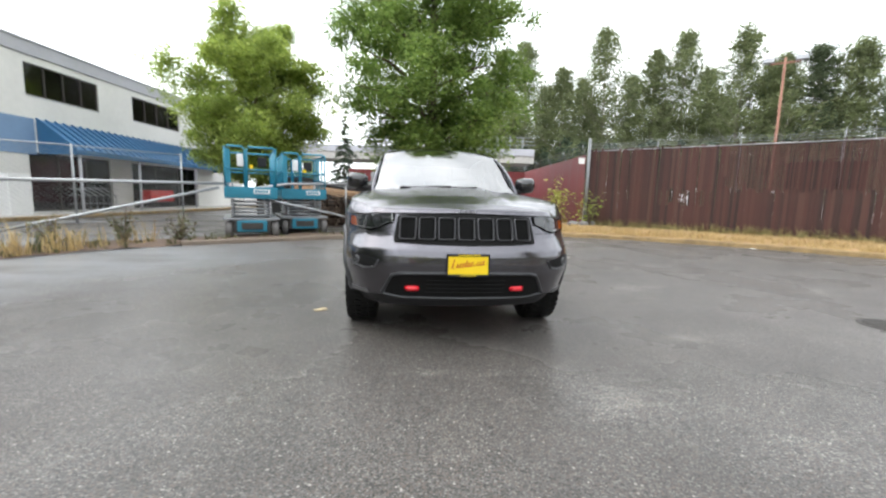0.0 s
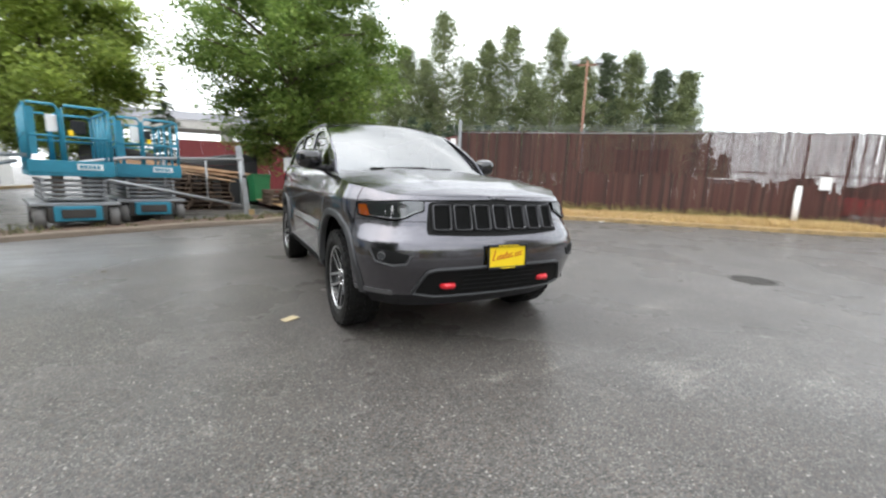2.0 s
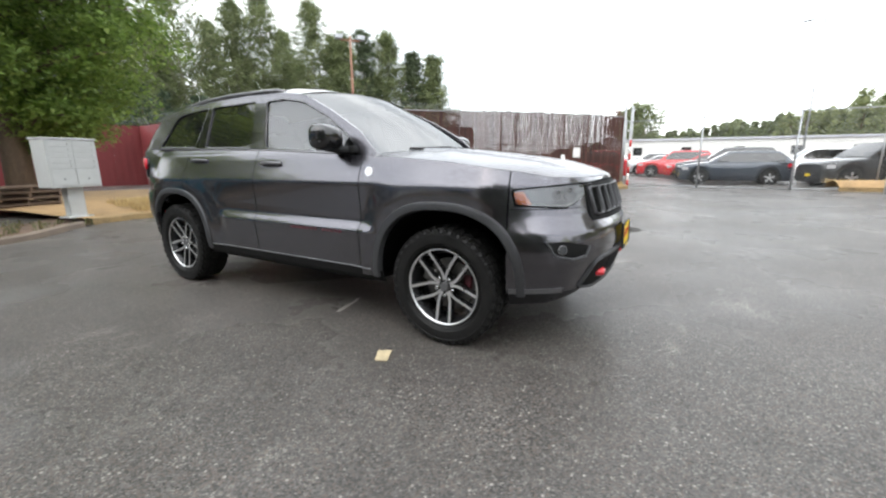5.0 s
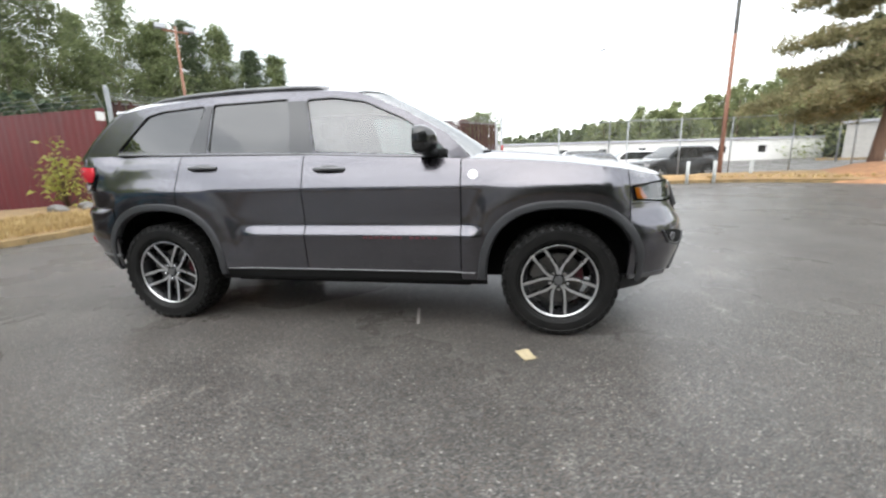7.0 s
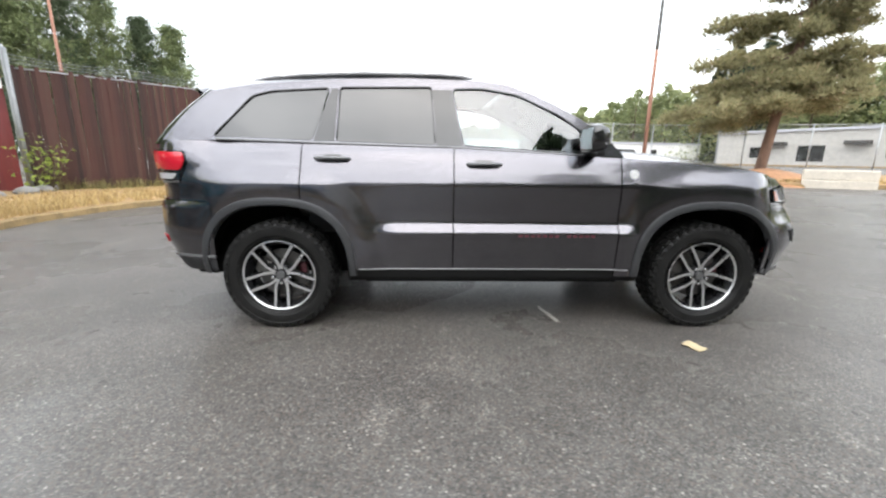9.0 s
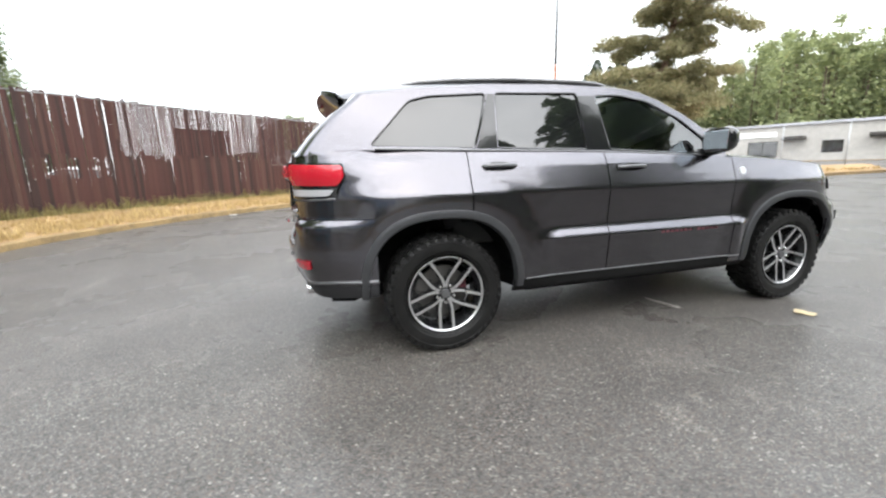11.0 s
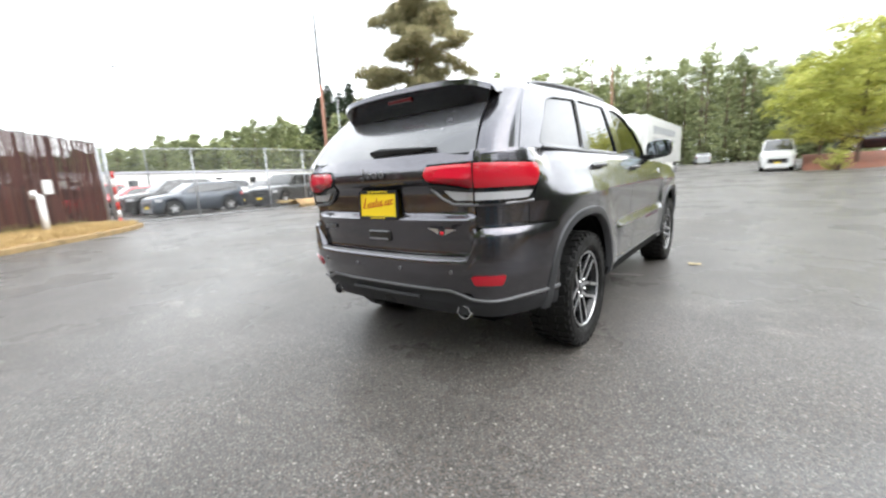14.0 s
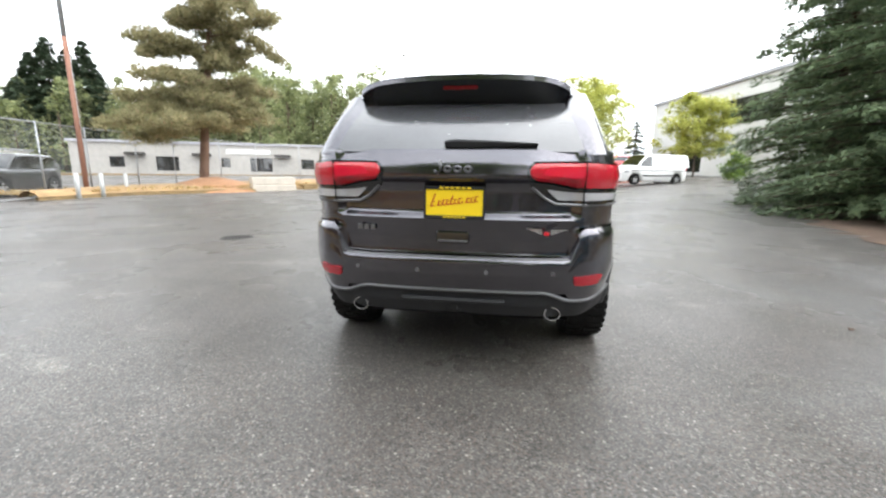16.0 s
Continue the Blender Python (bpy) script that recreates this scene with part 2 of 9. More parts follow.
def leaf_mat(name, dark, light, warm, trans=0.25, patch=0.45):
    m = Mat(name)
    geo = m.node("ShaderNodeNewGeometry")
    c = m.ramp(geo.outputs["Random Per Island"], [(0.0, dark), (0.6, light), (0.9, light), (1.0, warm)])
    big = m.noise(patch, 3, 0.6)
    c = m.mix(m.range(big, 0.0, 0.55, 0.45, 0.7), c, dark)
    m.set(color=c, rough=0.6, spec=0.35)
    tr = m.node("ShaderNodeBsdfTranslucent")
    m.link(c, tr.inputs["Color"])
    mx = m.node("ShaderNodeMixShader")
    mx.inputs[0].default_value = trans
    out = m.t.nodes["Material Output"]
    m.link(m.p.outputs[0], mx.inputs[1])
    m.link(tr.outputs[0], mx.inputs[2])
    m.link(mx.outputs[0], out.inputs["Surface"])
    return m.m


M["leaf_maple"] = leaf_mat("bright_green_leaf", (0.19, 0.26, 0.06), (0.42, 0.51, 0.12), (0.56, 0.61, 0.20), 0.55)
M["leaf_sweet"] = leaf_mat("mid_green_leaf", (0.10, 0.16, 0.045), (0.26, 0.37, 0.09), (0.38, 0.46, 0.14), 0.5)
M["leaf_far"] = leaf_mat("grey_green_leaf", (0.13, 0.16, 0.085), (0.27, 0.31, 0.15), (0.38, 0.39, 0.21), 0.45, 0.08)
M["leaf_fir"] = leaf_mat("deep_green_leaf", (0.075, 0.10, 0.06), (0.16, 0.20, 0.115), (0.23, 0.26, 0.15), 0.35, 0.08)
M["leaf_russet"] = leaf_mat("russet_leaf", (0.11, 0.045, 0.03), (0.19, 0.085, 0.05), (0.26, 0.13, 0.07), 0.3, 0.2)
M["leaf_hill"] = leaf_mat("hill_green_leaf", (0.19, 0.22, 0.125), (0.36, 0.395, 0.19), (0.50, 0.47, 0.24), 0.5, 0.06)
M["leaf_yellow"] = leaf_mat("yellow_green_leaf", (0.33, 0.36, 0.09), (0.56, 0.57, 0.16), (0.70, 0.61, 0.22), 0.5)
M["needle_pine"] = leaf_mat("pine_needles", (0.18, 0.168, 0.090), (0.38, 0.350, 0.190), (0.47, 0.34, 0.23), 0.45, 0.6)
M["needle_spruce"] = leaf_mat("blue_green_needles", (0.10, 0.145, 0.085), (0.24, 0.31, 0.17), (0.32, 0.38, 0.21), 0.4)
M["needle_dark"] = leaf_mat("dark_conifer_needles", (0.05, 0.072, 0.045), (0.1, 0.14, 0.085), (0.14, 0.17, 0.1), 0.2)
M["straw"] = leaf_mat("dry_straw", (0.3, 0.205, 0.09), (0.55, 0.41, 0.19), (0.62, 0.5, 0.27), 0.25)
M["weed_pale"] = leaf_mat("pale_verge_weeds", (0.16, 0.15, 0.06), (0.32, 0.28, 0.12), (0.46, 0.36, 0.17), 0.25)
M["weed"] = leaf_mat("dusty_weeds", (0.06, 0.07, 0.03), (0.14, 0.14, 0.06), (0.28, 0.20, 0.10), 0.2)


# ---- building blocks ----
def mesh_of(name, bm, *mats, smooth=False):
    me = bpy.data.meshes.new(name)
    bm.to_mesh(me)
    bm.free()
    for mt in mats:
        me.materials.append(M[mt] if isinstance(mt, str) else mt)
    if smooth:
        me.polygons.foreach_set("use_smooth", [True] * len(me.polygons))
    return me


def part(name, bm, mat, parent=None, label="", smooth=False, m=None, edge=40):
    mats = mat if isinstance(mat, (list, tuple)) else [mat]
    me = mesh_of(name, bm, *mats, smooth=smooth)
    ob = new(name, me)
    if smooth and edge:
        me.set_sharp_from_angle(angle=radians(edge))
    if parent is not None:
        ob.parent = parent
    if m is not None:
        ob.matrix_basis = m
    if label:
        ob["label"] = label
    return ob


def holder(name, m, label, category, group="", kind=""):
    ob = new(name)
    ob.empty_display_size = 0.2
    ob.matrix_basis = m
    return tagged(ob, label, category, group, kind)


def add_box(bm, lo, hi, bevel=0.0, m=None, mi=0):
    c = [(a + b) / 2 for a, b in zip(lo, hi)]
    s = [abs(b - a) for a, b in zip(lo, hi)]
    mm = Matrix.Translation(c) @ Matrix.Diagonal((*s, 1))
    if m is not None:
        mm = m @ mm
    r = bmesh.ops.create_cube(bm, size=1.0, matrix=mm)
    fs = {f for v in r["verts"] for f in v.link_faces}
    for f in fs:
        f.material_index = mi
    if bevel:
        es = list({e for v in r["verts"] for e in v.link_edges})
        bmesh.ops.bevel(bm, geom=es, offset=bevel, segments=2, affect="EDGES", profile=0.5, material=mi)
    return r["verts"]


def box(lo, hi, bevel=0.0):
    bm = bmesh.new()
    add_box(bm, lo, hi, bevel)
    return bm


def add_tube(bm, pts, r, n=8, closed=False, r2=None, cap=True, mi=0):
    """A round bar along points; r2: the radius at the far end."""
    pts = [Vector(p) for p in pts]
    rings = []
    k = len(pts)
    for i, p in enumerate(pts):
        a = pts[(i - 1) % k] if closed or i > 0 else p
        b = pts[(i + 1) % k] if closed or i < k - 1 else p
        d = (b - a).normalized() if (b - a).length > 1e-9 else Vector((0, 0, 1))
        up = Vector((0, 0, 1)) if abs(d.z) < 0.95 else Vector((1, 0, 0))
        s = d.cross(up).normalized()
        u = s.cross(d)
        rr = r if r2 is None else r + (r2 - r) * i / max(1, k - 1)
        rings.append([bm.verts.new(p + (s * math.cos(2 * math.pi * j / n) + u * math.sin(2 * math.pi * j / n)) * rr) for j in range(n)])
    for i in range(k if closed else k - 1):
        q, w = rings[i], rings[(i + 1) % k]
        for j in range(n):
            f = bm.faces.new((q[j], q[(j + 1) % n], w[(j + 1) % n], w[j]))
            f.material_index = mi
            f.smooth = True
    if cap and not closed:
        for ring, flip in ((rings[0], False), (rings[-1], True)):
            f = bm.faces.new(ring if flip else ring[::-1])
            f.material_index = mi


def tube(pts, r, n=8, closed=False, r2=None):
    bm = bmesh.new()
    add_tube(bm, pts, r, n, closed, r2)
    return bm


def fan(bm, pts, mi=0):
    f = bm.faces.new([bm.verts.new(p) for p in pts])
    f.material_index = mi
    return f


def grid(fn, us, vs, bm=None, mi=0, flip=False):
    """A sheet of quads through fn(u, v)."""
    bm = bm or bmesh.new()
    vv = [[bm.verts.new(fn(u, v)) for v in vs] for u in us]
    for i in range(len(us) - 1):
        for j in range(len(vs) - 1):
            q = (vv[i][j], vv[i + 1][j], vv[i + 1][j + 1], vv[i][j + 1])
            try:
                f = bm.faces.new(q[::-1] if flip else q)
                f.material_index = mi
                f.smooth = True
            except ValueError:
                pass
    return bm


def lerp(a, b, t):
    return a + (b - a) * t


def steps(a, b, n):
    return [a + (b - a) * i / n for i in range(n + 1)]


def pw(x, table):
    """Piecewise-linear reading of a table of (x, y)."""
    if x <= table[0][0]:
        return table[0][1]
    for (a, p), (b, q) in zip(table, table[1:]):
        if x <= b:
            return p + (q - p) * (x - a) / (b - a)
    return table[-1][1]


def smooth01(t):
    t = max(0.0, min(1.0, t))
    return t * t * (3 - 2 * t)

# ---- ground ----
def rise(x, y):
    """Height of the paved ground: level round the car, climbing gently beyond it, falling a little to the yard."""
    z = 0.015 * max(0.0, -y - 3.0) if y < 0 else 0.0
    z = min(z, 1.1)
    if x < -5 and y < -11:
        t = min(1.0, (-y - 11) / 6)
        z += 0.06 * min(10.0, -x - 5) * t * t * (3 - 2 * t)
    return z


# The edge of the asphalt: yard side, verge, fence end, street side.
EDGE = [(-30, -4.5), (-14, -3.2), (-9.2, -1.5), (-7.0, 0.9), (-5.6, 3.0), (-2.5, 5.1), (-0.9, 5.8), (0.4, 6.9), (2.0, 6.9), (3.6, 7.1), (5.4, 6.9), (8.2, 5.3),
        (10.8, 2.8), (12.6, 0.8), (14.2, -0.4), (15.6, -0.9)]


def smooth_line(pts, n):
    """Points along a Catmull-Rom curve through the given ones."""
    pts = [Vector((*p, 0)) if len(p) == 2 else Vector(p) for p in pts]
    out = []
    for i in range(len(pts) - 1):
        p0, p1, p2, p3 = pts[max(0, i - 1)], pts[i], pts[i + 1], pts[min(len(pts) - 1, i + 2)]
        for k in range(n):
            t = k / n
            out.append(0.5 * (2 * p1 + (p2 - p0) * t + (2 * p0 - 5 * p1 + 4 * p2 - p3) * t * t + (3 * p1 - p0 - 3 * p2 + p3) * t ** 3))
    out.append(pts[-1])
    return out


def axis_steps(lo, hi, fine_lo, fine_hi, fine, far):
    out = [lo]
    v = lo
    while v < hi - 1e-6:
        v = min(hi, v + (fine if fine_lo - 1e-6 <= v < fine_hi else far))
        if out[-1] < fine_lo < v:
            v = fine_lo
        out.append(v)
    return out


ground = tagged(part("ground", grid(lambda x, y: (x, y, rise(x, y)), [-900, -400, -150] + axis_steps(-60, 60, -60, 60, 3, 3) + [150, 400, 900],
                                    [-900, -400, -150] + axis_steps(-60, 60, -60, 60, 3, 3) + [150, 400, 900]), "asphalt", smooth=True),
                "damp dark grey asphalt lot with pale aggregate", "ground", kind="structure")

edge_line = smooth_line(EDGE, 8)


def ribbon(line, inner, outer, z_in, z_out, n=3, jitter=0.0, seed=1):
    """A strip along a line, between two offsets to its left."""
    rnd = random.Random(seed)
    rows = []
    for i, p in enumerate(line):
        d = (line[min(i + 1, len(line) - 1)] - line[max(i - 1, 0)]).normalized()
        s = Vector((-d.y, d.x, 0))
        rows.append([p + s * lerp(inner, outer, k / n) + Vector((0, 0, rise(p.x, p.y) + lerp(z_in, z_out, k / n) + rnd.uniform(-jitter, jitter))) for k in range(n + 1)])
    bm = bmesh.new()
    vv = [[bm.verts.new(q) for q in r] for r in rows]
    for i in range(len(vv) - 1):
        for k in range(n):
            bm.faces.new((vv[i][k], vv[i + 1][k], vv[i + 1][k + 1], vv[i][k + 1])).smooth = True
    return bm


def kerb_strip(line, w, h, seed=2):
    bm = bmesh.new()
    rnd = random.Random(seed)
    prof = [(0.0, 0.0), (0.012, h - 0.02), (0.035, h), (w - 0.02, h), (w, h - 0.02), (w, 0.0)]
    vv = []
    for i, p in enumerate(line):
        d = (line[min(i + 1, len(line) - 1)] - line[max(i - 1, 0)]).normalized()
        s = Vector((-d.y, d.x, 0))
        dz = rnd.uniform(-0.008, 0.008)
        vv.append([bm.verts.new(p + s * a + Vector((0, 0, rise(p.x, p.y) + b + (dz if b else 0)))) for a, b in prof])
    for i in range(len(vv) - 1):
        for k in range(len(prof) - 1):
            bm.faces.new((vv[i][k], vv[i + 1][k], vv[i + 1][k + 1], vv[i][k + 1]))
    return bm


yard_line = [p for p in edge_line if p.x <= 2.0]
verge_line = [p for p in edge_line if p.x >= 2.0]
tagged(part("soil_bed", ribbon(yard_line, 0.0, 1.3, 0.015, 0.05, 4, 0.025, 3), "soil", smooth=True), "brown bare soil with leaf litter along the asphalt", "soil", kind="structure")
tagged(part("kerb", kerb_strip([p for p in edge_line if 0.2 <= p.x <= 15.3], 0.15, 0.12), "kerb_yellow"), "low worn kerb with faded yellow paint", "kerb", kind="structure")
tagged(part("yard_kerb", kerb_strip([p for p in edge_line if -5.2 <= p.x <= 0.2], 0.15, 0.10, 4), "kerb"), "low stained concrete kerb along the yard", "kerb", kind="structure")


def verge():
    a = [p for p in edge_line if 0.2 <= p.x <= 15.3]
    b = smooth_line([(-1.2, 14.5), (3.0, 14.6), (6.9, 11.6), (9.9, 9.0), (12.6, 6.0), (14.9, 2.9), (17.2, -0.5)], 12)
    n = 60
    us = steps(0, 1, n)

    def at(line, u):
        f = u * (len(line) - 1)
        i = min(int(f), len(line) - 2)
        return line[i].lerp(line[i + 1], f - i)

    def fn(u, v):
        p, q = at(a, u), at(b, u)
        r = p.lerp(q, v)
        hump = 0.11 + 0.10 * smooth01(v * 2.2) + 0.035 * noise.noise((r.x * 1.5, r.y * 1.5, 0))
        hump = lerp(hump, 0.06, smooth01((u - 0.85) / 0.15))
        d = (q - p).normalized()
        r = r + d * (0.14 * (1 - v))
        return (r.x, r.y, rise(r.x, r.y) + hump)

    return grid(fn, us, steps(0, 1, 14))


tagged(part("verge", verge(), "dry_grass", smooth=True), "strip of dry straw-coloured grass below the fence", "verge", kind="structure")


def blades(name, spots, mat, label, h=(0.08, 0.25), w=0.012, seed=5):
    """Dry tufts: many thin bent blades, as one mass."""
    rnd = random.Random(seed)
    v, f = [], []
    for x, y, z, s in spots:
        for _ in range(7):
            a = rnd.uniform(0, 6.283)
            hh = rnd.uniform(*h) * s
            lean = rnd.uniform(0.2, 0.9) * hh
            px, py = x + rnd.uniform(-0.07, 0.07), y + rnd.uniform(-0.07, 0.07)
            dx, dy = math.cos(a), math.sin(a)
            i = len(v)
            v += [(px - dy * w, py + dx * w, z - 0.02), (px + dy * w, py - dx * w, z - 0.02),
                  (px + dx * lean * 0.4 + dy * w * 0.7, py + dy * lean * 0.4 - dx * w * 0.7, z + hh * 0.65),
                  (px + dx * lean * 0.4 - dy * w * 0.7, py + dy * lean * 0.4 + dx * w * 0.7, z + hh * 0.65), (px + dx * lean, py + dy * lean, z + hh)]
            f += [(i, i + 1, i + 2, i + 3), (i + 3, i + 2, i + 4)]
    me = bpy.data.meshes.new(name)
    me.from_pydata(v, [], f)
    me.materials.append(M[mat])
    return tagged(new(name, me), label, "grass", kind="stuff")


# ---- trees ----
def leaf_mesh(tri):
    """A mesh of loose leaf pieces from an array of triangles."""
    n = len(tri)
    me = bpy.data.meshes.new("crown")
    me.vertices.add(3 * n)
    me.vertices.foreach_set("co", tri.astype(np.float32).ravel())
    me.loops.add(3 * n)
    me.loops.foreach_set("vertex_index", np.arange(3 * n, dtype=np.int32))
    me.polygons.add(n)
    me.polygons.foreach_set("loop_start", np.arange(0, 3 * n, 3, dtype=np.int32))
    me.update(calc_edges=True)
    return me


def unit(a):
    return a / np.maximum(1e-9, np.linalg.norm(a, axis=1, keepdims=True))


def leaf_cloud(centres, n_each, size, rnd, spread, flat=1.0):
    """Small leaf pieces scattered round the twig ends."""
    rs = np.random.RandomState(rnd.randrange(1 << 30))
    c = np.repeat(np.array([tuple(q) for q, _ in centres]), n_each, 0)
    r = np.repeat(np.array([q for _, q in centres]), n_each)[:, None]
    n = len(c)
    d = unit(rs.normal(size=(n, 3))) * rs.rand(n, 1) ** 0.6
    d[:, 2] *= flat
    q = c + d * r * spread
    a = unit(rs.uniform((-1, -1, -0.7), (1, 1, 0.4), (n, 3)))
    b = unit(np.cross(a, rs.uniform((-1, -1, 1.19), (1, 1, 1.2), (n, 3))))
    k = size * rs.uniform(0.6, 1.35, (n, 1))
    return leaf_mesh(np.stack([q - b * k * 0.40, q + b * k * 0.40, q + a * k * 0.95], 1))


def tree(m, height, radius, crown_base, leaf, label, seed, leaves=9000, leaf_size=0.16, trunk_r=0.16, bark="bark", shape="round", category="tree", group="", spread=1.25):
    """A broadleaf tree: tapered leaning trunk, limbs, and a crown of many leaf pieces with gaps."""
    rnd = random.Random(seed)
    top = holder("tree", m, label, category, group)
    bm = bmesh.new()
    pts = [Vector((0, 0, -0.1))]
    lean = Vector((rnd.uniform(-0.04, 0.04), rnd.uniform(-0.04, 0.04), 0))
    for k in range(1, 9):
        z = height * 0.93 * k / 8
        pts.append(Vector((lean.x * z + rnd.uniform(-0.03, 0.03) * height * 0.1, lean.y * z + rnd.uniform(-0.03, 0.03) * height * 0.1, z)))
    add_tube(bm, pts, trunk_r, 9, r2=trunk_r * 0.12)
    cents = []
    n_limb = max(18, int(height * 4.5)) if height < 20 else 110
    for k in range(n_limb):
        t = (k + 0.5) / n_limb
        z = lerp(crown_base * 0.9, height * 0.96, t)
        if shape == "round":
            reach = radius * (0.45 + 0.55 * math.sin(math.pi * min(1, 0.22 + 0.78 * t) * 0.98)) * rnd.uniform(0.75, 1.1)
        elif shape == "egg":
            reach = radius * (0.60 + 0.40 * smooth01(t / 0.3)) * math.sqrt(max(0.03, 1 - (max(0.0, t - 0.28) / 0.76) ** 2)) * rnd.uniform(0.72, 1.14)
        elif shape == "cone":
            reach = radius * (1.0 - 0.80 * t ** 1.3) * (0.72 + 0.28 * smooth01(t / 0.25)) * rnd.uniform(0.78, 1.12)
        else:
            reach = radius * (0.72 + 0.28 * smooth01(t / 0.3)) * (1.0 - 0.84 * t ** 1.6) * rnd.uniform(0.45, 1.2)
        a = k * 2.39996 + rnd.uniform(-0.4, 0.4)
        base = Vector((lean.x * z, lean.y * z, z - reach * 0.35))
        up = rnd.uniform(0.5, 1.25) if shape == "tall" else rnd.uniform(0.15, 0.55)
        if shape == "tall":
            base.z = max(crown_base * 0.6, z - reach * 0.9)
        tip = base + Vector((math.cos(a) * reach, math.sin(a) * reach, reach * up))
        mid = base.lerp(tip, 0.5) + Vector((0, 0, reach * 0.08))
        add_tube(bm, [base, mid, tip], trunk_r * 0.32 * (1.15 - t), 5, r2=trunk_r * 0.05)
        for q in (0.35, 0.55, 0.75, 0.95, 1.02):
            for _ in range(2):
                c = base.lerp(tip, q) + Vector((rnd.uniform(-1, 1), rnd.uniform(-1, 1), rnd.uniform(-0.6, 0.8))) * reach * 0.26
                cents.append((c, (0.20 if shape == "tall" else 0.17) * radius * rnd.uniform(0.6, 1.4)))
    part("trunk", bm, bark, top)
    me = leaf_cloud(cents, max(3, leaves // len(cents)), leaf_size, rnd, spread, 0.7)
    me.materials.append(M[leaf])
    ob = new("crown", me)
    ob.parent = top
    return top


def conifer(m, height, radius, leaf, label, seed, leaves=9000, size=0.2, trunk_r=0.15, base=0.06, tier=None, bark="bark", droop=0.25, gaps=0.0, category="conifer", group="", power=0.85, puff=1.0):
    """A conifer: straight trunk and whorls of drooping boughs set with needle tufts."""
    rnd = random.Random(seed)
    top = holder("conifer", m, label, category, group)
    bm = bmesh.new()
    add_tube(bm, [(0, 0, -0.1), (rnd.uniform(-0.1, 0.1), rnd.uniform(-0.1, 0.1), height * 0.5), (0, 0, height)], trunk_r, 9, r2=0.02)
    v, f = [], []
    tiers = tier or int(height * 2.6)
    boughs = []
    for k in range(tiers):
        t = (k + rnd.uniform(0, 0.6)) / tiers
        z = lerp(base * height, height * 0.98, t)
        for j in range(6):
            if rnd.random() < gaps:
                continue
            a = rnd.uniform(0, 6.283)
            reach = max(0.15, radius * (1 - t) ** power * rnd.uniform(0.7, 1.12))
            boughs.append((z, a, reach))
    total = sum(b[2] for b in boughs)
    for z, a, reach in boughs:
        d = Vector((math.cos(a), math.sin(a), 0))
        s = Vector((-d.y, d.x, 0))
        tip = Vector((0, 0, z)) + d * reach + Vector((0, 0, -reach * droop))
        if reach > radius * 0.25:
            add_tube(bm, [(0, 0, z), Vector((0, 0, z)).lerp(tip, 0.5) + Vector((0, 0, reach * 0.06)), tip], max(0.01, trunk_r * 0.2), 4, r2=0.008)
        n = max(4, int(leaves * reach / total))
        for _ in range(n):
            q = rnd.random() ** 0.75
            w = reach * (0.30 if puff == 1 else 0.38) * (1.1 - q)
            p = Vector((0, 0, z)) + d * reach * q + s * rnd.uniform(-w, w) + Vector((0, 0, -reach * droop * q * q + rnd.uniform(-0.14, 0.12) * min(1.0, reach) * puff))
            dirn = (d * rnd.uniform(0.3, 1.0) + s * rnd.uniform(-0.9, 0.9) + Vector((0, 0, rnd.uniform(-0.4, 0.35)))).normalized()
            wid = dirn.cross(Vector((rnd.uniform(-0.4, 0.4), rnd.uniform(-0.4, 0.4), 1))).normalized()
            L = size * rnd.uniform(0.6, 1.4)
            i = len(v)
            v += [p - wid * L * 0.19 - dirn * L * 0.3, p + wid * L * 0.19 - dirn * L * 0.3, p + dirn * L * 0.7 + Vector((0, 0, -L * 0.12))]
            f.append((i, i + 1, i + 2))
    part("trunk", bm, bark, top)
    me = bpy.data.meshes.new("needle_crown")
    me.from_pydata([tuple(q) for q in v], [], f)
    me.materials.append(M[leaf])
    ob = new("needle_crown", me)
    ob.parent = top
    return top


def at_bearing(eye, bearing, dist):
    a = radians(bearing)
    return eye[0] + math.sin(a) * dist, eye[1] + math.cos(a) * dist


tree(pose(-6.9, 14.6, 0.05), 8.5, 3.15, 2.3, "leaf_maple", "bright green broadleaf tree beside the two-storey building", 11, 120000, 0.115, 0.18, shape="egg", spread=1.35)
tree(pose(0.95, 13.2, 0.15), 16.0, 3.6, 2.2, "leaf_sweet", "tall mid-green broadleaf tree behind the mailbox", 12, 200000, 0.12, 0.33, shape="egg", spread=1.35)
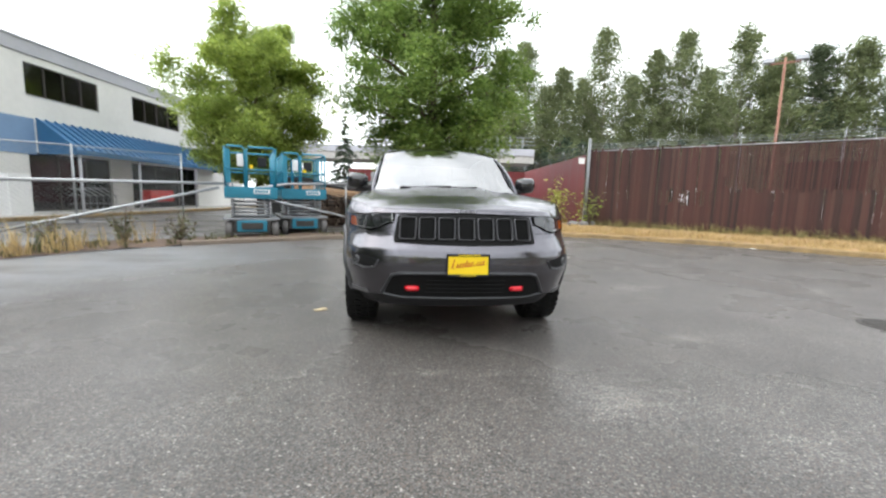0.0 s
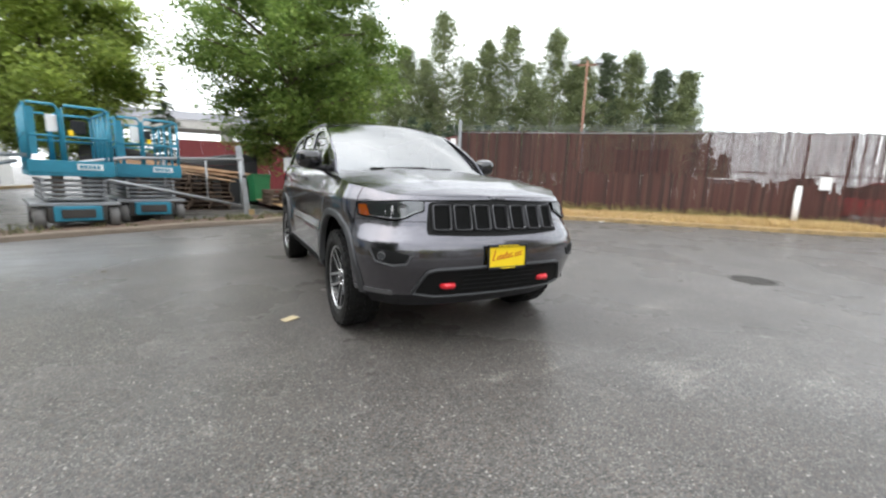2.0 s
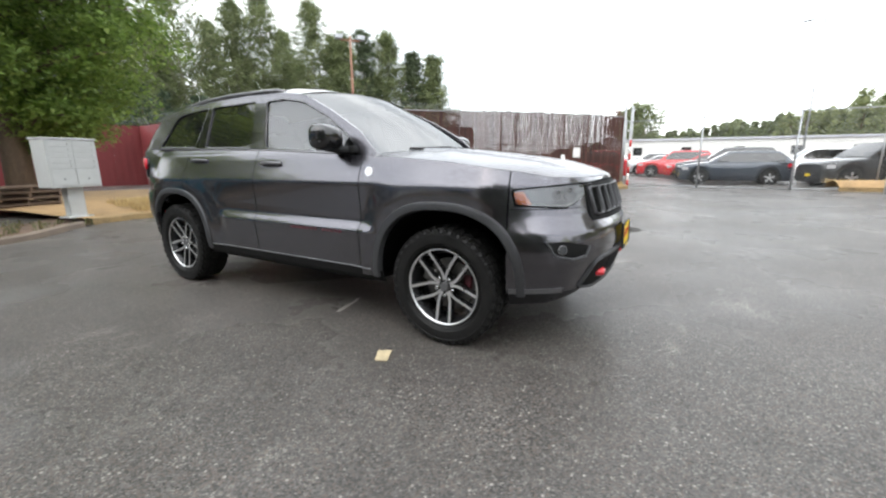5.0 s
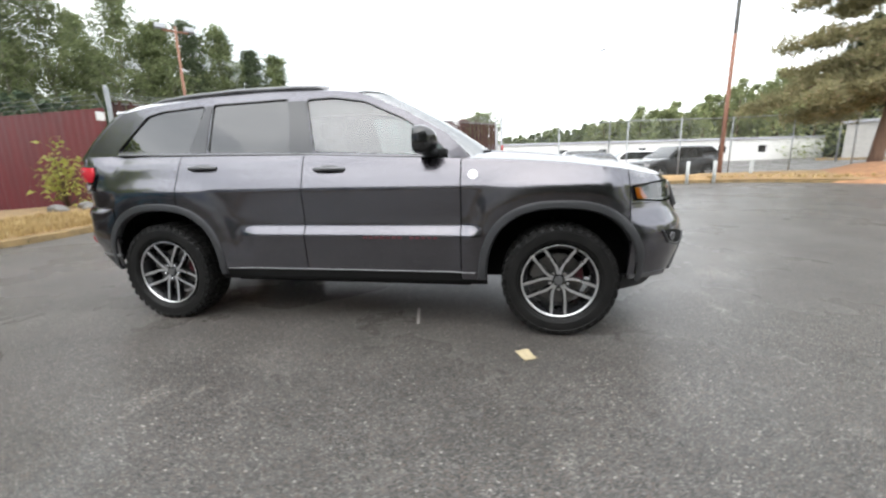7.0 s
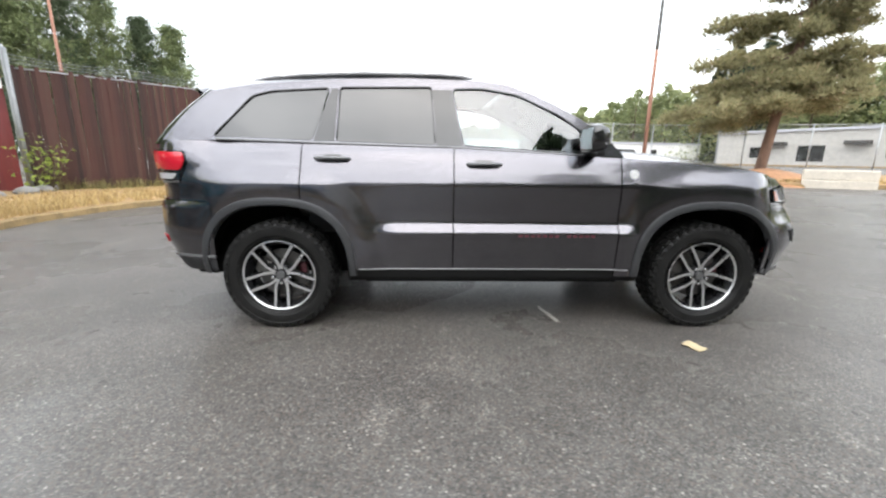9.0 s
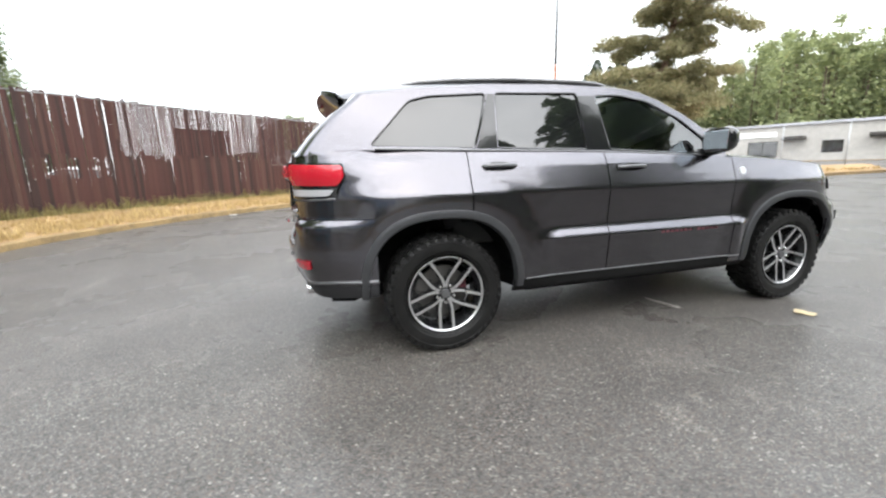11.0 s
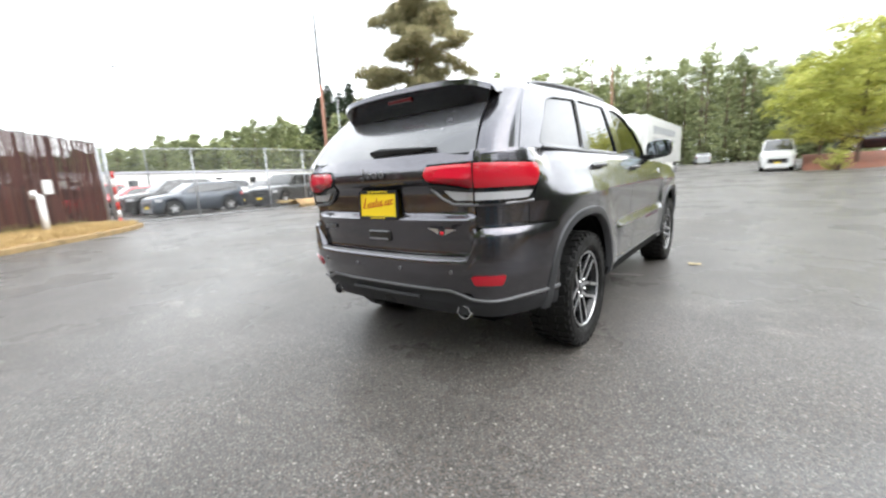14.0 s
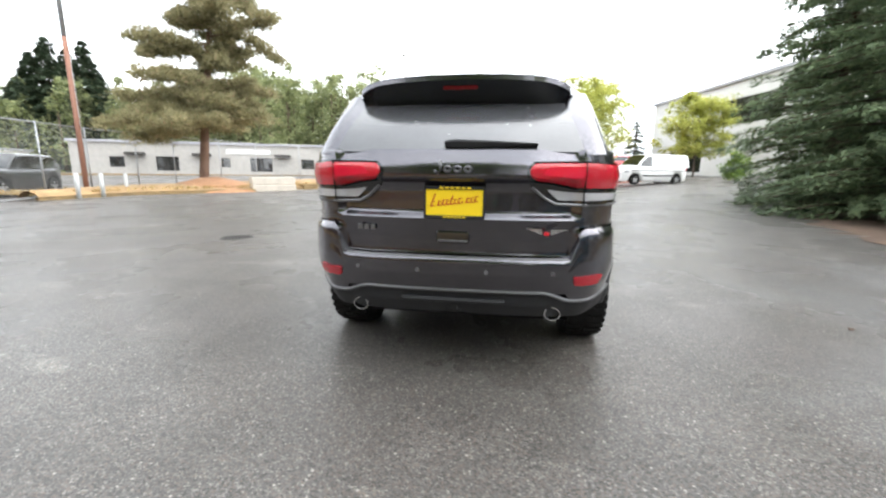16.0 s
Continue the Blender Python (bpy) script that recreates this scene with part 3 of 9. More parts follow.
# the row of tall poplars behind the red fence
F0 = (-0.5, -5.25)
for i, (b, d, h, r) in enumerate([(11.5, 112, 34, 5.5), (14.3, 106, 38, 5.2), (17.3, 110, 41.5, 5.4), (19.6, 118, 33, 4.6), (21.8, 108, 34.5, 4.8), (24.4, 116, 34, 5.0), (27.2, 110, 44.5, 6.4), (29.6, 120, 35, 4.6),
                                  (32.4, 110, 37.5, 4.6), (35.8, 112, 41.5, 5.4), (38.4, 120, 35, 4.6), (41.1, 110, 39.5, 5.4), (43.4, 116, 33, 4.4), (45.4, 108, 32, 4.4), (47.7, 112, 34, 5.0), (50.8, 110, 33, 4.8),
                                  (53.6, 112, 29.5, 4.2), (56.6, 110, 28, 4.0), (39.6, 132, 30, 5.5), (33.8, 132, 30, 5.5), (25.6, 134, 30, 5.5), (49.2, 130, 27, 5.0), (55.2, 126, 24, 4.5), (15.8, 130, 28, 5.5)]):
    x, y = at_bearing(F0, b, d)
    dark = b > 42 and i % 2 == 0
    tree(pose(x, y, 0), h, r * 1.55, h * 0.22, "leaf_fir" if dark else "leaf_far", "tall slender dark green tree behind the fence" if dark else "tall slender grey-green poplar with a pale trunk behind the fence", 30 + i, 26000, 0.42, 0.38,
         "bark_pale", "tall", group="row of poplars", spread=1.15)
x, y = at_bearing(F0, -7.2, 46)
conifer(pose(x, y, 0), 10.2, 2.3, "needle_dark", "dark narrow conifer in front of the overpass", 60, 3500, 0.5)
def pine(m, height, label, seed, lean, limbs, trunk_r=0.2, tufts=420, puff=0.6):
    """A pine: leaning trunk, crooked limbs (height, azimuth, reach, sag) and flat pads of needles on them with sky between."""
    rnd = random.Random(seed)
    rs = np.random.RandomState(seed)
    top = holder("pine_tree", m, label, "pine")
    bm = bmesh.new()

    def stem(z):
        k = z / height
        return Vector((lean[0] * (1 - (1 - k) ** 2.2) + 0.10 * math.sin(0.5 * z), lean[1] * (1 - (1 - k) ** 2.2) + 0.08 * math.sin(0.4 * z), z - 0.1))
    add_tube(bm, [stem(z) for z in steps(0, height, 16)], trunk_r, 9, r2=0.03)
    puffs = []
    for k, (z, az, reach, sag) in enumerate(limbs):
        base = stem(z)
        d = Vector((math.cos(az), math.sin(az), 0))
        side = Vector((-d.y, d.x, 0))
        pts = [base + d * reach * q + side * 0.12 * math.sin(4 * q + k) + Vector((0, 0, reach * sag * q ** 1.4 + 0.10 * math.sin(3 * q + k))) for q in steps(0, 1, 6)]
        add_tube(bm, pts, max(0.02, trunk_r * 0.36 * (1.1 - z / height)), 5, r2=0.012)
        for q in steps(0.34, 1.0, max(3, int(reach * 1.5))):
            on = pts[min(5, int(q * 6))].lerp(pts[min(6, int(q * 6) + 1)], q * 6 % 1 if q < 1 else 1)
            for _ in range(2):
                w = 0.20 * reach * (1.25 - 0.7 * q)
                c = on + side * rnd.uniform(-w, w) + d * rnd.uniform(-0.25, 0.25) + Vector((0, 0, rnd.uniform(-0.08, 0.26)))
                puffs.append((c, puff * rnd.uniform(0.6, 1.2) * (1 - 0.3 * z / height)))
                add_tube(bm, [on, c], 0.010, 3, r2=0.004, cap=False)
    for k in range(5):
        puffs.append((stem(height * (0.94 + 0.013 * k)), 0.5 * puff))
    part("trunk", bm, "bark_pine", top)
    c = np.repeat(np.array([tuple(q) for q, _ in puffs]), tufts, 0)
    r = np.repeat(np.array([q for _, q in puffs]), tufts)[:, None]
    n = len(c)
    flat = rs.normal(size=(n, 3)) * r * np.array((0.52, 0.52, 0.24))
    flat[:, 2:] -= 0.22 * (flat[:, :1] ** 2 + flat[:, 1:2] ** 2) / r
    out = unit(unit(flat + 1e-6) * np.array((1, 1, 0.4)) * 0.6 + np.array((0, 0, 0.5)) + rs.normal(size=(n, 3)) * 0.45)
    side = unit(np.cross(out, rs.normal(size=(n, 3))))
    k = 0.19 * rs.uniform(0.5, 1.4, (n, 1))
    pos = c + flat
    me = leaf_mesh(np.stack([pos - side * k * 0.15, pos + side * k * 0.15, pos + out * k], 1))
    me.materials.append(M["needle_pine"])
    ob = new("needle_crown", me)
    ob.parent = top
    return top


def pine_limbs(seed):
    """A low skirt of drooping boughs, widest to the north-east, a gap, and open tiers above it."""
    rnd = random.Random(seed)
    limbs = []
    for k in range(22):
        az = k * 2.39996
        ne = max(0.0, math.cos(az - radians(52)))
        limbs.append((lerp(3.0, 5.5, k / 21), az, (2.7 + 2.2 * ne) * rnd.uniform(0.55, 1.08), rnd.uniform(-0.14, 0.10) - 0.28 * ne))
    for k in range(48):
        z = lerp(5.9, 13.9, (k / 47) ** 0.95)
        limbs.append((z, k * 2.39996 + rnd.uniform(-0.5, 0.5), 3.9 * (1 - 0.6 * (max(0.0, z - 6) / 8) ** 1.3) * rnd.uniform(0.4, 1.08), rnd.uniform(-0.30, 0.16)))
    return limbs


pine(pose(15.41, -15.0, 0.35), 14.4, "tall pine with brownish-green boughs beside the street", 61, (-0.65, -0.8), pine_limbs(5), 0.24, 270, 0.56)
for i, (x, y, h, r) in enumerate([(-9.9, -7.4, 11.0, 2.9), (-10.6, -4.2, 8.4, 2.9), (-10.6, -10.9, 11.8, 3.0), (-13.4, -5.6, 9.8, 3.0), (-14.2, -13.4, 11.5, 3.2), (-13.2, -1.8, 8.6, 2.8)]):
    conifer(pose(x, y, 0.05), h, r, "needle_spruce", "dense blue-green spruce with boughs down to the ground", 70 + i, 52000 if i < 3 else 16000, 0.20 if i < 3 else 0.3, 0.18, 0.02, tier=int(h * 4.5), droop=0.16, power=0.45, group="spruces")
E16 = (-0.26, 4.45)
for i, (b, d, h, r, leaf) in enumerate([(190, 33, 7.8, 2.9, "leaf_yellow"), (202.5, 41, 6.8, 2.6, "leaf_yellow"), (187.0, 37, 7.0, 2.6, "leaf_yellow")]):
    x, y = at_bearing(E16, b, d)
    tree(pose(x, y, rise(x, y)), h, r, 2.5, leaf, "yellow-green young street tree on the mulch bed", 80 + i, 20000, 0.17, 0.09)
tree(pose(96.7, 6.6, 0), 13.2, 4.4, 5.0, "leaf_far", "round green tree beyond the white warehouse", 88, 5000, 0.5, 0.25)
x, y = at_bearing(E16, 196, 55)
conifer(pose(x, y, 1), 7, 2.2, "needle_dark", "small dark conifer beside the white building", 84, 2500, 0.45)


def tree_belt(name, eye, b0, b1, dist, base, profile, leaf, label, seed, n=160):
    """Far woods as one mass of leafy clumps on stems."""
    rnd = random.Random(seed)
    cents = []
    bm = bmesh.new()
    for k in range(n):
        b = lerp(b0, b1, (k + rnd.random()) / n)
        d = dist * rnd.uniform(0.92, 1.12)
        x, y = at_bearing(eye, b, d)
        h = pw(b, profile) * rnd.uniform(0.72, 1.08)
        r = h * rnd.uniform(0.16, 0.26)
        for j in range(9):
            t = j / 8
            w = r * (1.05 - 0.75 * t)
            for _ in range(2):
                cents.append((Vector((x + rnd.uniform(-w, w), y + rnd.uniform(-w, w), base + h * (0.95 * t))), max(0.5, w * 0.75)))
        add_tube(bm, [(x, y, base - 1), (x, y, base + h * 0.8)], 0.16, 4)
    me = leaf_cloud(cents, 84, dist * 0.0052, rnd, 1.35, 1.0)
    b2 = bmesh.new()
    b2.from_mesh(me)
    for fc in b2.faces:
        fc.material_index = 0
    bmj = mesh_of("woody_stem", bm, "bark")
    for fc in bmj.polygons:
        fc.material_index = 1
    b2.from_mesh(bmj)
    return tagged(part(name, b2, [leaf, "bark"]), label, "woods", kind="stuff")


C9 = (-3.6, 0.5)
tree_belt("far_woods", C9, 78, 103, 140, 2, [(78, 3), (84, 5), (92, 8), (103, 11)], "leaf_far", "low distant tree line beyond the white warehouse", 101, 70)
tree_belt("hill_woods", C9, 100, 150, 95, 1, [(96, 6.5), (103, 8), (109, 10), (114, 11.5), (121, 13), (135, 16), (150, 18.5)], "leaf_hill", "wooded slope of mixed green trees beyond the street", 102, 190)
tree_belt("street_woods", E16, 145, 190, 85, 2, [(145, 17.5), (155, 17), (168, 17), (178, 16), (184, 14), (190, 11)], "leaf_hill", "mixed green woods beyond the road", 103, 150)
tree_belt("north_woods", F0, 5, 62, 98, 0, [(5, 8), (12, 12), (20, 14), (50, 13), (62, 9)], "needle_dark", "dark shrubby woods behind the poplars", 104, 70)
for i, (b, d, h) in enumerate([(126.4, 92, 14), (127.6, 95, 19), (128.8, 92, 21), (130.2, 97, 20.5), (131.6, 93, 21.5), (132.6, 96, 17)]):
    x, y = at_bearing(E16, b, d)
    conifer(pose(x, y, 1.0), h, 5.2, "needle_dark", "dark fir in a clump on the slope", 130 + i, 14000, 0.9, 0.3, 0.08, 40, power=0.62, puff=2.0, group="clump of firs")
x, y = at_bearing(C9, 84.4, 120)
tree(pose(x, y, 0), 14.2, 4.6, 5.0, "leaf_russet", "round russet-brown tree far beyond the fence", 140, 9000, 0.4, 0.25, category="tree")


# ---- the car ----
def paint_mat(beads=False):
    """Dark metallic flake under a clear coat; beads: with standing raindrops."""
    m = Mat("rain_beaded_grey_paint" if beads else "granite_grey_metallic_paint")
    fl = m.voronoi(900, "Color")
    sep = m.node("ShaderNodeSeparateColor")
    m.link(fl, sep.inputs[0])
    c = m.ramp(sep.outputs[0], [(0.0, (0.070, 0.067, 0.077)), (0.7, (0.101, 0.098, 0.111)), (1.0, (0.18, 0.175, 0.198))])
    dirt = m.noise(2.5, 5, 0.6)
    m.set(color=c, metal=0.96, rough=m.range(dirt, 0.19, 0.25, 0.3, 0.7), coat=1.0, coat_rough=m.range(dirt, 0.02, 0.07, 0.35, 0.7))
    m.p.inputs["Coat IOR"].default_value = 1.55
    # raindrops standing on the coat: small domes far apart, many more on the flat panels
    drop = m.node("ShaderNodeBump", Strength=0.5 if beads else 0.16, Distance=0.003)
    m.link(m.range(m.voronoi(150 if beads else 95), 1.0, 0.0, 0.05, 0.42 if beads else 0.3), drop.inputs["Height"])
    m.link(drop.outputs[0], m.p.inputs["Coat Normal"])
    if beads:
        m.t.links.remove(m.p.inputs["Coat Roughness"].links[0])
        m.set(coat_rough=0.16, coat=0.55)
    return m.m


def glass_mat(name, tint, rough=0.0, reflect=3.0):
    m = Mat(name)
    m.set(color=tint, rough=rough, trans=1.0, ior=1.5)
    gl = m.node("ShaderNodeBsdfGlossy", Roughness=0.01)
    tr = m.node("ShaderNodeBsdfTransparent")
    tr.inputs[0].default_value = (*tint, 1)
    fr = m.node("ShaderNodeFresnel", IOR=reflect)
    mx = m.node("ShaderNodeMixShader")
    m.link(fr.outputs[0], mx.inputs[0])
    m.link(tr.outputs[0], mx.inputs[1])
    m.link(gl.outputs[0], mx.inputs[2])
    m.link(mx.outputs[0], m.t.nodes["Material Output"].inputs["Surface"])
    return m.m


def lens_mat(name, color, rough=0.06, ribs=0.0, ior=1.5):
    m = Mat(name)
    m.set(color=color, rough=rough, coat=0.5, coat_rough=0.02, spec=0.6, ior=ior)
    if ribs:
        w = m.node("ShaderNodeTexWave", Scale=ribs)
        m.link(m.co.outputs["Object"], w.inputs["Vector"])
        m.bump(w.outputs["Fac"], 0.25, 0.004)
    return m.m


def rubber_mat():
    m = Mat("tyre_rubber")
    n = m.noise(14, 5, 0.65)
    c = m.ramp(n, [(0.3, (0.006, 0.006, 0.006)), (0.7, (0.014, 0.0135, 0.013))])
    m.set(color=c, rough=m.range(n, 0.38, 0.65, 0.3, 0.7), spec=0.22)
    m.bump(m.noise(120, 2), 0.2, 0.002)
    return m.m


M["paint"] = paint_mat()
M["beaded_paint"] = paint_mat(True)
M["privacy_glass"] = lens_mat("dark_privacy_glass", (0.008, 0.0085, 0.009), 0.012, 0.0, 1.62)
M["rear_glass"] = plain("rain_wet_rear_glass", (0.060, 0.061, 0.067), 0.24, vary=0.10, scale=9.0, bump=0.10, spec=0.9, coat=0.8)
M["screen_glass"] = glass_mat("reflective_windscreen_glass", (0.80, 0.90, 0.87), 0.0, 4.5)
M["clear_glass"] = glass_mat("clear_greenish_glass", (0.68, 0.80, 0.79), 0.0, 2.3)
M["satin_grey"] = plain("satin_grey_trim", (0.16, 0.16, 0.165), 0.38, metal=0.6, vary=0.08)
M["ring_grey"] = plain("dark_satin_ring", (0.085, 0.085, 0.09), 0.35, metal=0.6, vary=0.08)
M["flare"] = plain("grey_moulded_trim", (0.048, 0.049, 0.052), 0.38, metal=0.3, vary=0.1, scale=9)
M["clad"] = plain("dark_moulded_plastic", (0.026, 0.026, 0.028), 0.55, spec=0.3, vary=0.15, scale=20, bump=0.05)
M["gloss_black"] = lens_mat("gloss_black_trim", (0.010, 0.010, 0.011), 0.12)
M["mirror"] = plain("tinted_mirror_glass", (0.42, 0.47, 0.50), 0.02, metal=1.0, vary=0.02)
M["chrome"] = plain("bright_metal", (0.75, 0.75, 0.76), 0.12, metal=1.0, vary=0.05)
M["alloy"] = plain("machined_alloy", (0.60, 0.60, 0.61), 0.30, metal=0.85, vary=0.1, scale=12)
M["alloy_dark"] = plain("dark_painted_alloy", (0.010, 0.010, 0.011), 0.28, metal=0.2, vary=0.12, scale=12)
M["rubber"] = rubber_mat()
M["tail_red"] = lens_mat("red_lamp_lens", (0.50, 0.006, 0.020), 0.12, 60)
M["tail_red_dark"] = lens_mat("deep_red_lamp_lens", (0.62, 0.012, 0.035), 0.08)
M["lamp_clear"] = lens_mat("clear_lamp_lens", (0.42, 0.42, 0.43), 0.10, 40)
M["office_glass"] = glass_mat("grey_window_glass", (0.5, 0.56, 0.55), 0.0, 1.7)
M["lamp_smoke"] = lens_mat("smoked_headlamp_lens", (0.045, 0.048, 0.052), 0.05, 0.0, 1.5)
M["lamp_cover"] = glass_mat("clear_lamp_cover", (0.86, 0.87, 0.88), 0.0, 2.0)
M["dull_red"] = plain("dull_red_lettering", (0.085, 0.018, 0.026), 0.5)
M["brake_red"] = lens_mat("dark_red_brake_lens", (0.10, 0.004, 0.008), 0.15)
M["amber"] = lens_mat("amber_marker_lens", (0.75, 0.16, 0.01), 0.10)
M["hook_red"] = lens_mat("red_painted_hook", (0.70, 0.010, 0.025), 0.3)
M["plate_yellow"] = plain("yellow_plate", (0.85, 0.60, 0.01), 0.45, vary=0.03)
M["disc"] = plain("brake_disc_steel", (0.16, 0.155, 0.15), 0.45, metal=0.9, vary=0.15, scale=25)
glow = Mat("fluorescent_tube")
glow.set(color=(0.9, 0.9, 0.85))
glow.p.inputs["Emission Color"].default_value = (1.0, 0.97, 0.88, 1)
glow.p.inputs["Emission Strength"].default_value = 3.0
M["lamp_glow"] = glow.m
M["matte_black"] = plain("matte_black_plastic", (0.010, 0.010, 0.010), 0.7, vary=0.2, scale=20, spec=0.12)
M["seat"] = plain("dark_seat_leather", (0.030, 0.029, 0.029), 0.55, vary=0.2, scale=10)
M["lining"] = plain("pale_headlining", (0.30, 0.29, 0.28), 0.9, vary=0.1)

PLAN = smooth_line([(0, -2.37), (0.30, -2.354), (0.54, -2.310), (0.755, -2.212), (0.885, -2.055), (0.944, -1.85), (0.958, -1.6), (0.956, -1.3), (0.948, -0.8), (0.945, 0), (0.945, 0.9),
                    (0.940, 1.45), (0.925, 1.75), (0.895, 2.0), (0.84, 2.18), (0.72, 2.315), (0.50, 2.385), (0.25, 2.41), (0, 2.415)], 10)
PLAN_S = [0.0]
for a_, b_ in zip(PLAN, PLAN[1:]):
    PLAN_S.append(PLAN_S[-1] + (b_ - a_).length)
LOOP = PLAN_S[-1]
INS_SIDE = [(0.30, 0.075), (0.36, 0.034), (0.42, 0.026), (0.50, 0.020), (0.62, 0.008), (0.676, 0.0), (0.684, 0.003), (0.733, 0.035), (0.745, 0.038), (0.80, 0.036), (0.92, 0.026), (0.99, 0.020),
            (1.005, 0.022), (1.03, 0.030), (1.07, 0.043), (1.15, 0.072), (1.20, 0.096), (1.235, 0.120), (1.30, 0.150)]
INS_PLAIN = [(0.30, 0.075), (0.36, 0.034), (0.42, 0.026), (0.50, 0.024), (0.62, 0.024), (0.70, 0.026), (0.80, 0.026), (0.92, 0.021), (0.99, 0.018),
             (1.005, 0.020), (1.03, 0.028), (1.07, 0.042), (1.15, 0.072), (1.20, 0.096), (1.235, 0.120), (1.30, 0.150)]
INS_FRONT = [(0.24, 0.22), (0.30, 0.13), (0.38, 0.07), (0.45, 0.05), (0.52, 0.028), (0.58, 0.006), (0.64, 0.0), (0.70, 0.006), (0.745, 0.018), (0.79, 0.046), (0.84, 0.075), (0.90, 0.094),
             (1.0, 0.125), (1.04, 0.15), (1.10, 0.21), (1.2, 0.3)]
INS_REAR = [(0.30, 0.18), (0.38, 0.10), (0.45, 0.062), (0.52, 0.045), (0.56, 0.028), (0.62, 0.005), (0.69, 0.0), (0.708, 0.008), (0.722, 0.050), (0.80, 0.046), (0.86, 0.038), (0.915, 0.030),
            (0.935, 0.062), (1.05, 0.062), (1.085, 0.052), (1.12, 0.014), (1.18, 0.020), (1.25, 0.060), (1.32, 0.11)]
INS_CORNER = [(0.30, 0.18), (0.38, 0.10), (0.45, 0.062), (0.52, 0.045), (0.56, 0.028), (0.62, 0.005), (0.69, 0.0), (0.80, 0.003), (0.838, 0.006), (0.852, 0.014), (0.868, 0.027), (0.88, 0.029),
              (0.935, 0.028), (1.05, 0.024), (1.085, 0.022), (1.12, 0.013), (1.18, 0.014), (1.25, 0.024), (1.32, 0.06)]
HUB_Z, TYRE_R, AXLES = 0.372, 0.376, (-1.468, 1.468)


def smoothed(z, table):
    return (pw(z - 0.006, table) + 2 * pw(z, table) + pw(z + 0.006, table)) / 4


def plan(s):
    """Point and outward normal of the plan curve, s metres from the nose."""
    s = max(0.0, min(LOOP, s))
    lo, hi = 0, len(PLAN_S) - 1
    while hi - lo > 1:
        mid = (lo + hi) // 2
        if PLAN_S[mid] <= s:
            lo = mid
        else:
            hi = mid
    t = (s - PLAN_S[lo]) / (PLAN_S[lo + 1] - PLAN_S[lo])
    d0 = (PLAN[min(lo + 1, len(PLAN) - 1)] - PLAN[max(lo - 1, 0)]).normalized()
    d1 = (PLAN[min(lo + 2, len(PLAN) - 1)] - PLAN[lo]).normalized()
    if lo == 0:
        d0 = Vector((1, 0, 0))
    if lo + 1 >= len(PLAN) - 1:
        d1 = Vector((-1, 0, 0))
    d = d0.lerp(d1, t).normalized()
    return PLAN[lo].lerp(PLAN[lo + 1], t), Vector((d.y, -d.x, 0))


def s_at_y(y):
    lo, hi = 0.0, LOOP
    for _ in range(40):
        mid = (lo + hi) / 2
        if plan(mid)[0].y < y:
            lo = mid
        else:
            hi = mid
    return lo


def arch_swell(y, z):
    """How far the skin swells outwards round the wheel openings."""
    c = AXLES[0] if y < 0 else AXLES[1]
    d = (abs(y - c) ** 2.5 + max(0.0, z - HUB_Z) ** 2.5) ** 0.4
    return 0.020 * (1 - smooth01((d - 0.575) / 0.17)) * smooth01((z - 0.30) / 0.15)


def shell(s, z, off=0.0):
    """Skin of the lower body; s < 0: the car's right flank, s > 0: its left. Nose at 0, tail at the loop's end."""
    p, n = plan(abs(s))
    wf, wr = smooth01((-1.70 - p.y) / 0.42), smooth01((p.y - 1.82) / 0.40)
    led = smooth01((p.y + 0.98) / 0.10) * (1 - smooth01((p.y - 0.66) / 0.18))
    ins = lerp(smoothed(z, INS_PLAIN), smoothed(z, INS_SIDE), led)
    if wf:
        ins = lerp(ins, smoothed(z, INS_FRONT), wf)
    if wr:
        ins = lerp(ins, lerp(smoothed(z, INS_REAR), smoothed(z, INS_CORNER), smooth01((LOOP - abs(s) - 0.615) / 0.05)), wr)
    q = p - n * (ins - off - arch_swell(p.y, z) * (1 - wf) * (1 - wr))
    return Vector((q.x if s > 0 else -q.x, q.y, z))


def arch_z(y):
    """Upper edge of the wheel openings."""
    for c in AXLES:
        d = abs(y - c) / 0.487
        if d < 1:
            return HUB_Z + 0.487 * (1 - d ** 2.5) ** (1 / 2.5)
    return 0.0


def top_z(y):
    return pw(y, [(-2.4, 1.035), (-2.15, 1.045), (-2.0, 1.065), (-1.8, 1.092), (-1.5, 1.132), (-1.2, 1.156), (-0.85, 1.176), (-0.6, 1.187), (0.3, 1.231), (1.2, 1.252), (1.9, 1.264), (2.4, 1.252)])


def low_z(y):
    return max(pw(y, [(-2.4, 0.36), (-1.9, 0.375), (-1.0, 0.375), (1.0, 0.375), (1.9, 0.40), (2.4, 0.42)]), arch_z(y))


